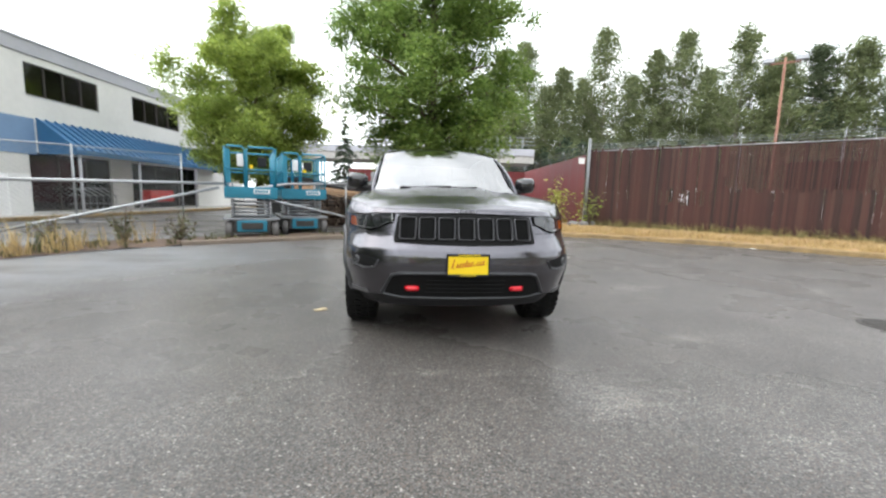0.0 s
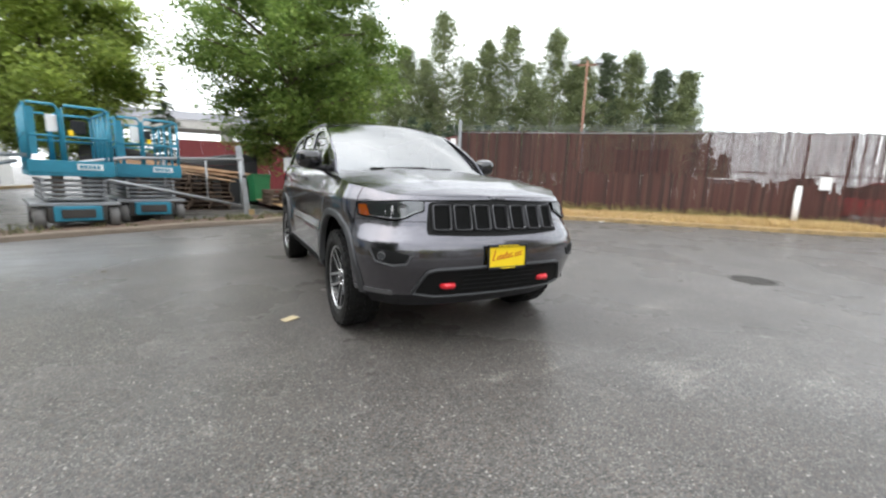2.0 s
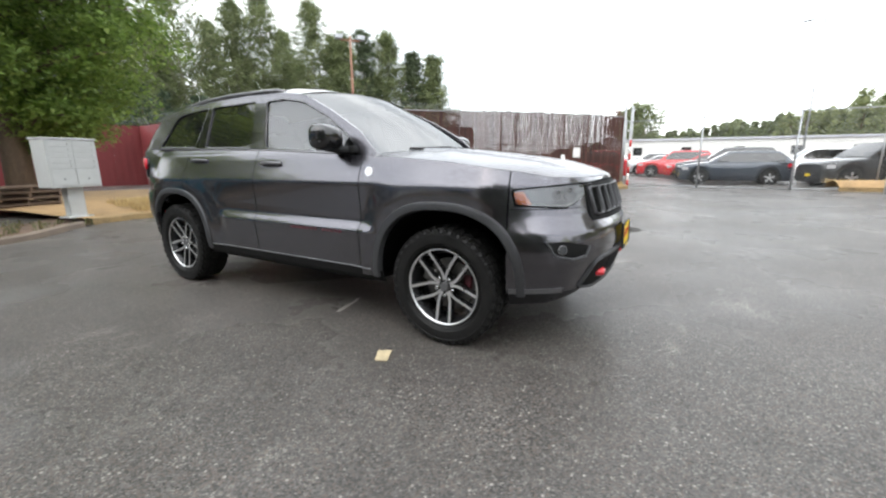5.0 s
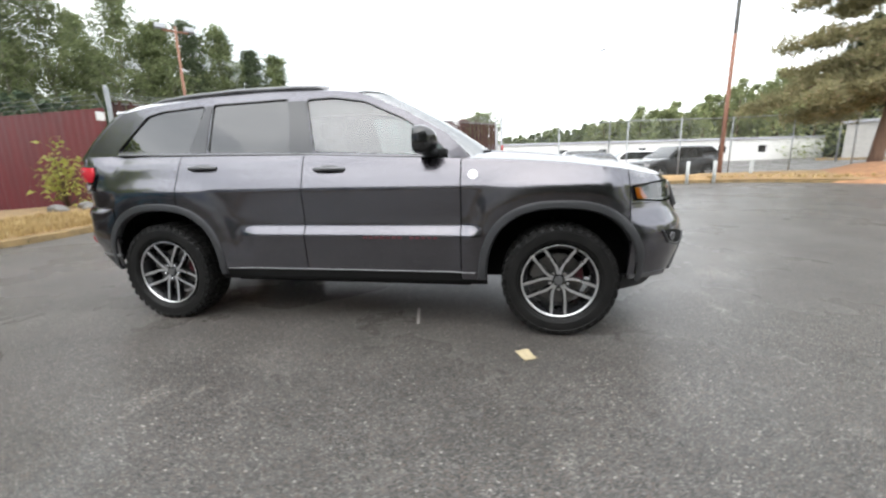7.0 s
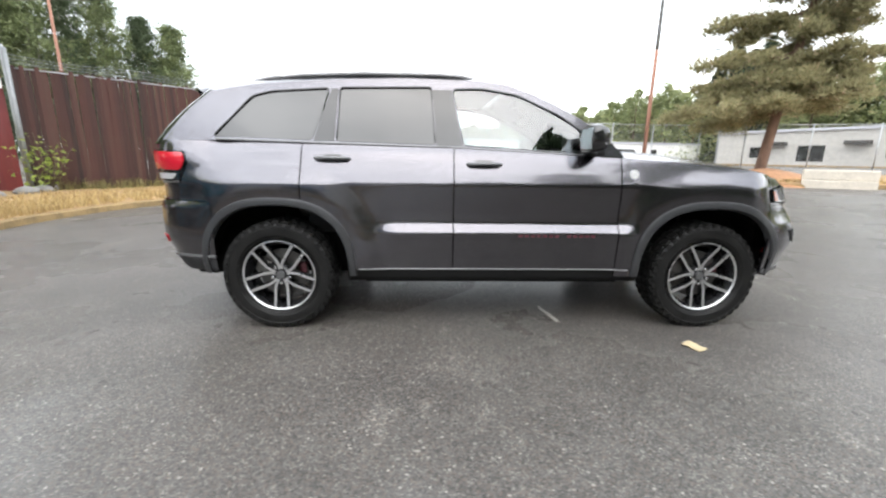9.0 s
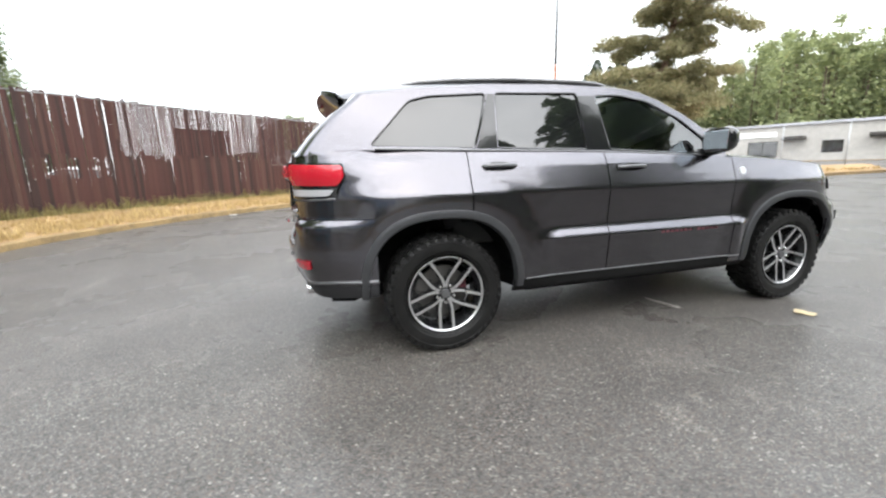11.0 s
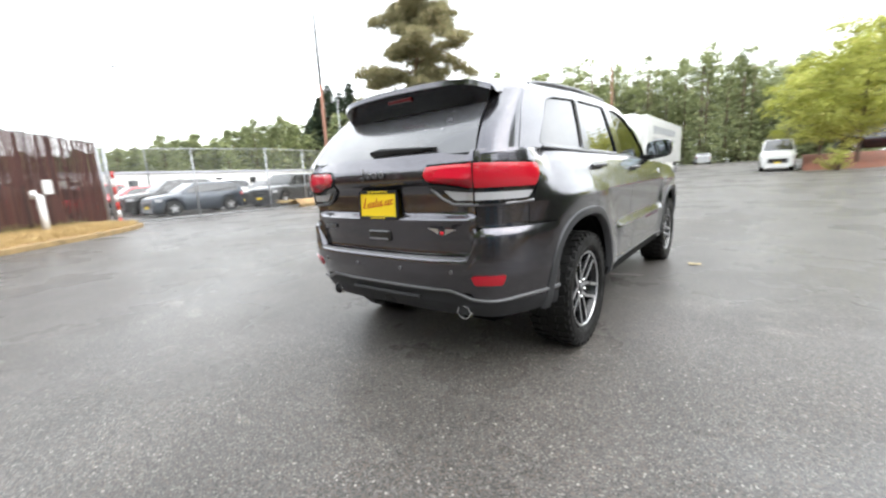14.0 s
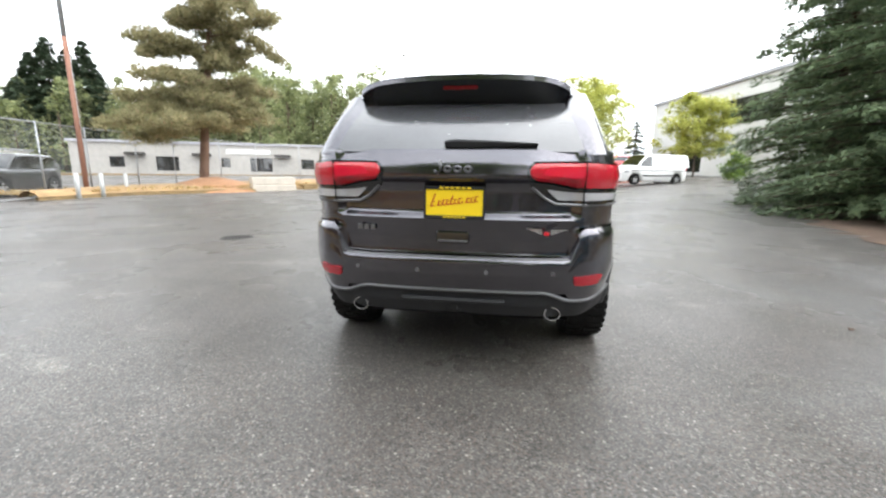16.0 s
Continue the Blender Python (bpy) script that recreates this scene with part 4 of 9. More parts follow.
def panel(name, ss, lo, hi, mat, parent, n=22, off=0.0, label="", rim=0.0):
    """A patch of the skin between two heights given as functions of s; rim: depth of the turned-in edges."""
    bm = bmesh.new()
    vv = []
    a0 = min(lo(s) for s in ss)
    for s in ss:
        a, b = lo(s), hi(s)
        b = max(b, a + 0.002)
        vv.append([bm.verts.new(shell(s, max(a, lerp(a0, b, k / n)), off)) for k in range(n + 1)])
    for i in range(len(vv) - 1):
        for k in range(n):
            bm.faces.new((vv[i][k], vv[i + 1][k], vv[i + 1][k + 1], vv[i][k + 1])).smooth = True
    if rim:
        ring = [r[0] for r in vv] + vv[-1][1:] + [r[-1] for r in vv[::-1][1:]] + vv[0][::-1][1:-1]
        inner = []
        for v in ring:
            c = Vector((0, v.co.y * 0.9, v.co.z))
            d = (v.co - c).normalized()
            inner.append(bm.verts.new(v.co - d * rim))
        for i in range(len(ring)):
            j = (i + 1) % len(ring)
            try:
                bm.faces.new((ring[i], ring[j], inner[j], inner[i]))
            except ValueError:
                pass
    bmesh.ops.remove_doubles(bm, verts=bm.verts, dist=0.0002)
    return part(name, bm, mat, parent, label, smooth=True, edge=32)


def srange(y0, y1, side, step=0.03):
    a, b = s_at_y(y0), s_at_y(y1)
    n = max(2, int((b - a) / step))
    return [side * lerp(a, b, i / n) for i in range(n + 1)]


def y_of(s):
    return plan(abs(s))[0].y


def side_x(y, z):
    """Half width of the side glass and pillars."""
    h = z - 1.235
    x = 0.822 - 0.25 * h - 0.12 * h * h
    if y < -0.2:
        x -= 0.04 * ((-0.2 - y) / 0.65) ** 2
    if y > 1.2:
        x -= 0.012 * ((y - 1.2) / 0.65) ** 2
    return x


def rounded(pts, r, n=4):
    """A polygon with its corners rounded off."""
    out = []
    k = len(pts)
    for i in range(k):
        a, b, c = Vector(pts[i - 1]), Vector(pts[i]), Vector(pts[(i + 1) % k])
        ra = min(r, (a - b).length * 0.45)
        rc = min(r, (c - b).length * 0.45)
        p, q = b + (a - b).normalized() * ra, b + (c - b).normalized() * rc
        for j in range(n + 1):
            t = j / n
            out.append((1 - t) ** 2 * p + 2 * t * (1 - t) * b + t * t * q)
    return out


def dense(pts, step):
    out = []
    for a, b in zip(pts, pts[1:] + pts[:1]):
        n = max(1, int((b - a).length / step))
        out += [a.lerp(b, i / n) for i in range(n)]
    return out


def cut_sheet(outline, holes, place, depth):
    """A sheet with holes, from loops in the plane, laid onto place(p); its edges are turned in by depth."""
    bm = bmesh.new()
    loops = []
    for lp in [outline] + holes:
        vs = [bm.verts.new((p[0], p[1], 0)) for p in lp]
        for i in range(len(vs)):
            bm.edges.new((vs[i], vs[(i + 1) % len(vs)]))
        loops.append(vs)
    bmesh.ops.triangle_fill(bm, use_beauty=True, use_dissolve=False, edges=bm.edges[:], normal=(0, 0, 1))
    for lp in loops:
        inner = []
        for v in lp:
            w = bm.verts.new((v.co.x, v.co.y, -1))
            inner.append(w)
        for i in range(len(lp)):
            j = (i + 1) % len(lp)
            bm.faces.new((lp[i], lp[j], inner[j], inner[i]))
    for v in bm.verts:
        deep = v.co.z < -0.5
        v.co = place(Vector((v.co.x, v.co.y)), depth if deep else 0.0)
    return bm


def v2(*pts):
    return [Vector(p) for p in pts]


WIN_F = rounded(v2((0.225, 1.248), (0.300, 1.618), (0.10, 1.624), (-0.14, 1.585), (-0.42, 1.458), (-0.62, 1.330), (-0.735, 1.215), (-0.66, 1.200)), 0.03)
WIN_R = rounded(v2((1.070, 1.268), (1.050, 1.618), (0.44, 1.630), (0.410, 1.252)), 0.025)
WIN_Q = rounded(v2((1.880, 1.290), (1.625, 1.556), (1.50, 1.588), (1.115, 1.614), (1.16, 1.45), (1.225, 1.272)), 0.03)
SIDE_OUT = v2((-0.90, 1.176), (-0.725, 1.345), (-0.56, 1.440), (-0.425, 1.512), (-0.25, 1.592), (-0.083, 1.652), (0.1, 1.674), (0.6, 1.686), (1.1, 1.672), (1.6, 1.632), (1.86, 1.592),
              (1.96, 1.50), (2.05, 1.36), (2.115, 1.262), (1.9, 1.266), (1.2, 1.254), (0.3, 1.233), (-0.6, 1.189))


def make_wheel(parent, name, x, y, face):
    """An all-terrain tyre on a five-by-two-spoke alloy rim. face: -1 or 1, the side that looks outwards."""
    w = new(name)
    w.parent = parent
    w.matrix_basis = pose(x, y, HUB_Z, 0, 0, 0 if face > 0 else 180)
    w["label"] = "wheel with chunky all-terrain tyre and machined alloy rim"
    R, W, r0 = TYRE_R, 0.262, 0.243
    prof = [(-0.085, r0), (-0.105, r0 + 0.012), (-0.126, r0 + 0.038), (-0.131, r0 + 0.070), (-0.126, r0 + 0.102), (-0.112, R - 0.016), (-0.085, R - 0.010), (0, R - 0.008),
            (0.085, R - 0.010), (0.112, R - 0.016), (0.126, r0 + 0.102), (0.131, r0 + 0.070), (0.126, r0 + 0.038), (0.105, r0 + 0.012), (0.085, r0)]
    n = 72
    bm = bmesh.new()
    rings = [[bm.verts.new((px, pr * math.cos(2 * math.pi * i / n), pr * math.sin(2 * math.pi * i / n))) for px, pr in prof] for i in range(n)]
    for i in range(n):
        for k in range(len(prof) - 1):
            bm.faces.new((rings[i][k], rings[(i + 1) % n][k], rings[(i + 1) % n][k + 1], rings[i][k + 1])).smooth = True
    tyre = part("tyre", bm, "rubber", w, "black all-terrain tyre", smooth=True, edge=30)
    bm = bmesh.new()
    lugs = 38
    for i in range(lugs):
        for row, (xa, xb, sh) in enumerate([(-0.110, -0.062, 0.0), (-0.052, -0.006, 0.5), (0.006, 0.052, 0.0), (0.062, 0.110, 0.5)]):
            a = 2 * math.pi * (i + sh) / lugs
            m = Matrix.Rotation(a, 4, "X") @ pose(0, 0, 0, 0, 0, 14 if row % 2 else -14)
            add_box(bm, (xa, -0.021, R - 0.016), (xb, 0.021, R - (0.0 if 0 < row < 3 else 0.003)), m=m)
        for sgn in (-1, 1):
            m = Matrix.Rotation(2 * math.pi * (i + (0.5 if sgn > 0 else 0)) / lugs, 4, "X")
            add_box(bm, (sgn * 0.108, -0.017, R - 0.046), (sgn * 0.126, 0.017, R - 0.012), m=m)
    tread = part("tread", bm, "rubber", w, "chunky rubber tread blocks")
    tread["kind"] = "stuff"
    # raised rings on the sidewall
    bm = bmesh.new()
    for rad, wide in ((r0 + 0.024, 0.003), (r0 + 0.092, 0.004)):
        px = 0.1185 if rad < 0.3 else 0.1275
        add_tube(bm, [(px, rad * math.cos(2 * math.pi * i / n), rad * math.sin(2 * math.pi * i / n)) for i in range(n)], wide, 5, closed=True)
    part("sidewall_ring", bm, "rubber", w, smooth=True)
    # rim barrel and lip
    bm = bmesh.new()
    rp = [(-0.10, 0.236), (-0.09, 0.225), (0.04, 0.205), (0.080, 0.218), (0.098, 0.230), (0.106, 0.233), (0.112, 0.240), (0.111, 0.246), (0.100, 0.249), (0.088, 0.246)]
    rr = [[bm.verts.new((px, pr * math.cos(2 * math.pi * i / n), pr * math.sin(2 * math.pi * i / n))) for px, pr in rp] for i in range(n)]
    for i in range(n):
        for k in range(len(rp) - 1):
            f = bm.faces.new((rr[i][k], rr[(i + 1) % n][k], rr[(i + 1) % n][k + 1], rr[i][k + 1]))
            f.smooth = True
            f.material_index = 1 if k in (5, 6) else 0
    part("rim", bm, ["alloy_dark", "alloy"], w, "dark alloy rim with bright lip", smooth=True, edge=30)
    # five pairs of thin spokes, one pair hanging straight down
    for i in range(5):
        for sgn in (-1, 1):
            bm = bmesh.new()
            m = Matrix.Rotation(2 * math.pi * i / 5 + math.pi, 4, "X")
            sec = []
            for lat, zz, ww, xx in ((0.019, 0.036, 0.010, 0.076), (0.034, 0.066, 0.0095, 0.080), (0.0415, 0.100, 0.0085, 0.084), (0.0430, 0.160, 0.0085, 0.093), (0.0450, 0.236, 0.0095, 0.104)):
                c = sgn * lat
                sec.append([bm.verts.new(m @ Vector(q)) for q in ((xx, c - ww, zz), (xx, c + ww, zz), (xx - 0.006, c + ww * 1.35, zz), (xx - 0.042, c + ww * 1.5, zz), (xx - 0.042, c - ww * 1.5, zz), (xx - 0.006, c - ww * 1.35, zz))])
            for a, b in zip(sec, sec[1:]):
                for j in range(6):
                    f = bm.faces.new((a[j], a[(j + 1) % 6], b[(j + 1) % 6], b[j]))
                    f.material_index = 0 if j == 0 else 1
            part("spoke", bm, ["alloy", "alloy_dark"], w, "machined spoke face with black flanks" if i == 0 and sgn < 0 else "")
    bm = bmesh.new()
    add_tube(bm, [(0.02, 0, 0), (0.066, 0, 0), (0.072, 0, 0)], 0.070, 28)
    part("hub", bm, "alloy_dark", w)
    bm = bmesh.new()
    add_tube(bm, [(0.07, 0, 0), (0.086, 0, 0)], 0.029, 24)
    add_tube(bm, [(0.086, 0, 0), (0.089, 0, 0)], 0.022, 24)
    part("centre_cap", bm, "satin_grey", w, "round silver centre cap")
    for i in range(5):
        a = 2 * math.pi * i / 5 + math.pi
        bm = bmesh.new()
        add_tube(bm, [(0.06, -0.058 * math.sin(a), 0.058 * math.cos(a)), (0.088, -0.058 * math.sin(a), 0.058 * math.cos(a))], 0.0105, 6)
        part("lug_nut", bm, "chrome", w)
    bm = bmesh.new()
    add_tube(bm, [(0.096, -0.12, 0.207), (0.118, -0.122, 0.211)], 0.004, 6)
    part("valve_stem", bm, "black", w)
    bm = bmesh.new()
    add_tube(bm, [(-0.01, 0, 0), (0.012, 0, 0)], 0.168, 40)
    part("brake_disc", bm, "disc", w)
    part("brake_caliper", box((-0.03, 0.105, -0.02), (0.026, 0.160, 0.075), 0.012), "dull_red", w, "red brake caliper")
    bm = bmesh.new()
    add_box(bm, (-0.03, -0.05, 0.09), (0.035, 0.05, 0.19), 0.012, Matrix.Rotation(radians(-70 if face > 0 else 70), 4, "X"))
    part("caliper_bracket", bm, "disc", w)
    return w


def front_badge_bars(bm, widths, h, depth, gap):
    """A maker's mark as plain shapes: one hooked bar and a row of rounded rings."""
    x = -sum(widths) / 2 - gap * (len(widths) - 1) / 2
    for i, wd in enumerate(widths):
        r = h * 0.12
        if i == 0:
            add_tube(bm, [(x + wd * 0.85, -depth, h * 0.5), (x + wd * 0.85, -depth, -h * 0.32), (x + wd * 0.5, -depth, -h * 0.48), (x + wd * 0.05, -depth, -h * 0.30)], r, 6)
        else:
            c, ry = x + wd / 2, h * 0.33
            add_tube(bm, [(c + (wd / 2 - r) * math.cos(a), -depth, -h * 0.16 + (ry - r) * math.sin(a)) for a in steps(0, 2 * math.pi * 13 / 14, 13)], r, 6, closed=True)
        x += wd + gap


def plate(parent, name, m):
    """A yellow dealer plate in a black frame; its lettering stands as plain bars."""
    p = new(name)
    p.parent = parent
    p.matrix_basis = m
    p["label"] = "yellow dealer plate with red script bars in a black frame"
    part("plate_sheet", box((-0.150, -0.006, -0.075), (0.150, 0.0, 0.075), 0.002), "plate_yellow", p)
    bm = bmesh.new()
    add_box(bm, (-0.158, -0.012, 0.066), (0.158, 0.004, 0.083), 0.003)
    add_box(bm, (-0.158, -0.012, -0.083), (0.158, 0.004, -0.066), 0.003)
    for s in (-1, 1):
        add_box(bm, (s * 0.158, -0.012, -0.083), (s * 0.147, 0.004, 0.083), 0.003)
    part("plate_frame", bm, "black", p, "black plate frame")
    bm = bmesh.new()
    rnd = random.Random(4)
    x = -0.125
    for i in range(11):
        hh = (0.066, 0.026, 0.03, 0.028, 0.046, 0.026, 0.03, 0.01, 0.026, 0.028, 0.03)[i]
        z0 = -0.022 + 0.12 * (x + 0.125)
        sl = Matrix.Translation((x, 0, z0)) @ Matrix(((1, 0, 0.35, 0), (0, 1, 0, 0), (0, 0, 1, 0), (0, 0, 0, 1)))
        add_box(bm, (0, -0.0085, 0), (0.0065, -0.005, hh), 0.0, sl)
        if i != 7:
            add_box(bm, (0.004, -0.0085, 0), (0.021, -0.005, 0.005), 0.0, sl)
            add_box(bm, (0.004, -0.0085, min(hh, 0.03) - 0.005), (0.014, -0.005, min(hh, 0.03)), 0.0, sl)
        x += 0.036 if i == 0 else 0.021
    part("plate_script", bm, "red_paint", p, "dark red script bars")
    bm = bmesh.new()
    for k in range(6):
        add_box(bm, (-0.055 + k * 0.02, -0.0145, -0.079), (-0.043 + k * 0.02, -0.011, -0.070))
        add_box(bm, (-0.075 + k * 0.028, -0.0145, 0.070), (-0.055 + k * 0.028, -0.011, 0.079))
    part("frame_strip", bm, "plate_yellow", p)["kind"] = "stuff"
    return p


def loop_tube(name, path, r, mat, parent, off=0.0, n=8, label=""):
    """A bead laid along the skin through (s, z) pairs."""
    bm = bmesh.new()
    add_tube(bm, [shell(s, z, off) for s, z in path], r, n)
    return part(name, bm, mat, parent, label, smooth=True)


def loop_patch(name, outline, mat, parent, off=0.008, depth=0.03, label="", step=0.02, bulge=0.0):
    """A plate with an outline in (s, z), standing proud of the skin; built in upright columns with turned-in edges."""
    a, b = min(p.x for p in outline), max(p.x for p in outline)
    n = max(6, int((b - a) / step) * 2)
    edges = list(zip(outline, outline[1:] + outline[:1]))
    cols = []
    for i in range(n + 1):
        u = lerp(a + 1e-4, b - 1e-4, (1 - math.cos(math.pi * i / n)) / 2 * 0.5 + 0.5 * i / n)
        zs = []
        for p, q in edges:
            if (p.x - u) * (q.x - u) <= 0 and abs(p.x - q.x) > 1e-9:
                zs.append(lerp(p.y, q.y, (u - p.x) / (q.x - p.x)))
        cols.append((u if abs(u) > 1e-5 else 1e-5, min(zs), max(zs)))
    m = max(3, int(max(c[2] - c[1] for c in cols) / 0.018))
    bm = bmesh.new()
    vv = []
    for i, (u, lo, hi) in enumerate(cols):
        col = []
        for k in range(-1, m + 2):
            inner = k < 0 or k > m
            kk = min(max(k, 0), m)
            o = off - depth if inner else off
            if bulge and 0 < kk < m and 0 < i < n:
                o += bulge
            col.append(bm.verts.new(shell(u, lerp(lo, hi, kk / m), o)))
        vv.append(col)
    for end in (0, n):
        u, lo, hi = cols[end]
        vv.insert(0 if end == 0 else len(vv), [bm.verts.new(shell(u, lerp(lo, hi, min(max(k, 0), m) / m), off - depth)) for k in range(-1, m + 2)])
    for i in range(len(vv) - 1):
        for k in range(m + 2):
            bm.faces.new((vv[i][k], vv[i + 1][k], vv[i + 1][k + 1], vv[i][k + 1])).smooth = True
    return part(name, bm, mat, parent, label, smooth=True, edge=35)


def outward(bm):
    """Turns every face away from the middle of the cabin."""
    bm.normal_update()
    for f in bm.faces:
        if f.normal.dot(f.calc_center_median() - Vector((0, 0.4, 1.0))) < 0:
            f.normal_flip()
    return bm


SKIN = [M[k] for k in ("paint", "beaded_paint", "privacy_glass", "rear_glass", "flare", "clad", "gloss_black")]


def face_out(me):
    """Turns the faces of a body panel away from the car's middle line."""
    bm = bmesh.new()
    bm.from_mesh(me)
    bm.normal_update()
    for f in bm.faces:
        c = f.calc_center_median()
        if f.normal.dot(c - Vector((0, max(-1.5, min(1.5, c.y)), 0.85))) < 0:
            f.normal_flip()
    bm.to_mesh(me)
    bm.free()


def build_car():
    car = holder("sport_utility_vehicle", pose(0, 0, 0), "wet dark granite-grey metallic sport utility vehicle parked on the asphalt", "car")
    sN, sT = 0.0, LOOP
    s_front, s_rear = s_at_y(-1.885), s_at_y(1.905)

    # dark inner body, floor and wheel houses
    bm = bmesh.new()
    ys = steps(-2.08, 2.16, 60)
    prev = None
    for y in ys:
        wheel = max(0, 1 - min(abs(y - AXLES[0]), abs(y - AXLES[1])) / 0.52)
        hx = plan(s_at_y(y))[0].x - 0.075 - 0.14 * smooth01((abs(y) - 1.75) / 0.25)
        inner = 0.60 if wheel > 0 else hx
        zf = 0.32
        zw = HUB_Z + 0.50 * math.sqrt(max(0.0, 1 - ((1 - wheel)) ** 2)) if wheel > 0 else 0.40
        zt = min(top_z(y) - 0.06, 1.12)
        ring = [(-hx, zt), (-hx, max(zw, 0.40)), (-inner, max(zw, 0.40)), (-inner, zf), (inner, zf), (inner, max(zw, 0.40)), (hx, max(zw, 0.40)), (hx, zt)]
        cur = [bm.verts.new((q[0], y, q[1])) for q in ring]
        if prev:
            for k in range(7):
                bm.faces.new((prev[k], prev[k + 1], cur[k + 1], cur[k]))
        else:
            bm.faces.new(cur)
        prev = cur
    bm.faces.new(prev[::-1])
    part("inner_body", bm, "dark", car, "black underbody and wheel housings")
    bm = bmesh.new()
    for c in AXLES:
        add_tube(bm, [(-0.68, c, HUB_Z), (0.68, c, HUB_Z)], 0.045, 10)
        add_box(bm, (-0.12, c - 0.14, 0.27), (0.14, c + 0.14, 0.45), 0.03)
        for s in (-1, 1):
            add_tube(bm, [(s * 0.62, c, 0.30), (s * 0.35, c + 0.25, 0.34)], 0.028, 8)
            add_tube(bm, [(s * 0.58, c, 0.34), (s * 0.56, c + 0.03, 0.80)], 0.04, 10)
    add_tube(bm, [(0.25, -0.9, 0.30), (0.25, 1.0, 0.30), (0.5, 1.7, 0.33), (0.53, 2.2, 0.38)], 0.035, 8)
    add_box(bm, (-0.25, 0.2, 0.26), (0.1, 0.9, 0.33), 0.03)
    part("running_gear", bm, "iron", car, "dark axles, arms and exhaust pipes")

    for sd, nm in ((-1, "right"), (1, "left")):
        lo = lambda s: low_z(y_of(s))
        hi = lambda s: top_z(y_of(s))
        panel("front_fender", srange(-1.88, -0.832, sd, 0.02), lo, hi, "paint", car, 64, rim=0.02)
        door = panel("front_door", srange(-0.824, 0.286, sd, 0.04), lambda s: max(0.425, low_z(y_of(s))), hi, "paint", car, 90, rim=0.02)
        rdoor = panel("rear_door", srange(0.294, 1.286, sd, 0.02), lambda s: max(0.425, low_z(y_of(s)) + (0.03 if y_of(s) > 0.95 else 0)), hi, "paint", car, 90, rim=0.02)
        panel("rear_quarter", srange(1.294, 2.12, sd, 0.02), lambda s: max(0.872 if y_of(s) > 1.90 else 0, low_z(y_of(s)) + 0.02), hi, "paint", car, 60, rim=0.02)
        # sill with its bright bead
        panel("sill", srange(-1.0, 1.0, sd, 0.06), lambda s: 0.335, lambda s: 0.418, "matte_black", car, 6, -0.004, "black moulded sill", 0.03)
        loop_tube("sill_bead", [(s, 0.424) for s in srange(-0.92, 0.92, sd, 0.1)], 0.005, "satin_grey", car, 0.0, 6, "thin bright sill bead")
        # wheel-arch flares
        for c, ends in ((AXLES[0], (0.40, 0.40)), (AXLES[1], (0.40, 0.40))):
            bm = bmesh.new()
            rows = []
            for k in range(49):
                a = math.pi * k / 48
                dy, dz = -math.cos(a), math.sin(a)
                e = 2 / 2.5
                cy = math.copysign(abs(dy) ** e, dy)
                cz = abs(dz) ** e
                row = []
                for rr, oo in ((0.470, -0.03), (0.476, 0.008), (0.481, 0.014), (0.512, 0.016), (0.524, 0.011), (0.529, -0.004)):
                    y, z = c + rr * cy, HUB_Z + 0.005 + rr * cz
                    row.append(bm.verts.new(shell(sd * s_at_y(y), z, oo)))
                rows.append(row)
            for k in range(48):
                for j in range(5):
                    bm.faces.new((rows[k][j], rows[k + 1][j], rows[k + 1][j + 1], rows[k][j + 1])).smooth = True
            part("wheel_arch_flare", bm, "flare", car, "satin grey wheel-arch moulding", smooth=True, edge=40)
        # pillars and side glass
        place = lambda p, d, sd=sd: Vector((sd * (side_x(p.x, p.y) - d), p.x, p.y))
        part("side_frame", cut_sheet(dense(SIDE_OUT, 0.05), [dense(h, 0.05) for h in (WIN_F, WIN_R, WIN_Q)], place, 0.022), "paint", car, smooth=True, edge=35)
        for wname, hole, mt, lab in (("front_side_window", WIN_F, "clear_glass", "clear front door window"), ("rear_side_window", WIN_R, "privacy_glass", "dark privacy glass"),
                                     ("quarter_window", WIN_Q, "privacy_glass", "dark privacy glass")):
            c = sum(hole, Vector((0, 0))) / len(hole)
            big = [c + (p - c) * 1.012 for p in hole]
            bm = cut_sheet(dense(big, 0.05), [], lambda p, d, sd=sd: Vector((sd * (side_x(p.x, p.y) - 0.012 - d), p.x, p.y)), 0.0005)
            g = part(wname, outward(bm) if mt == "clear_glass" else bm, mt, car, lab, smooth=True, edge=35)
            g.visible_shadow = mt != "clear_glass"
            bm = bmesh.new()
            add_tube(bm, [Vector((sd * (side_x(p.x, p.y) - 0.004), p.x, p.y)) for p in hole], 0.0065, 6, closed=True)
            part("window_seal", bm, "gloss_black", car, smooth=True)
        for y0, y1, z0, z1 in ((0.232, 0.405, 1.245, 1.612), (1.080, 1.215, 1.268, 1.610)):
            bm = grid(lambda u, v: (sd * (side_x(u, v) + 0.003), lerp(u, lerp(0.304, 0.435, (u - 0.232) / 0.173) if y0 < 1 else lerp(1.058, 1.105, (u - 1.08) / 0.135), (v - z0) / (z1 - z0)), v), steps(y0, y1, 6), steps(z0, z1, 8))
            part("pillar_cover", bm, "gloss_black", car, "glossy dark pillar cover", smooth=True)
        # belt moulding
        bm = bmesh.new()
        add_tube(bm, [Vector((sd * (side_x(y, z) + 0.003), y, z)) for y, z in [(-0.70, 1.192), (-0.3, 1.206), (0.3, 1.236), (0.8, 1.247), (1.3, 1.258), (1.85, 1.272)]], 0.007, 6)
        part("belt_moulding", bm, "satin_grey", car, "satin metal belt moulding", smooth=True)
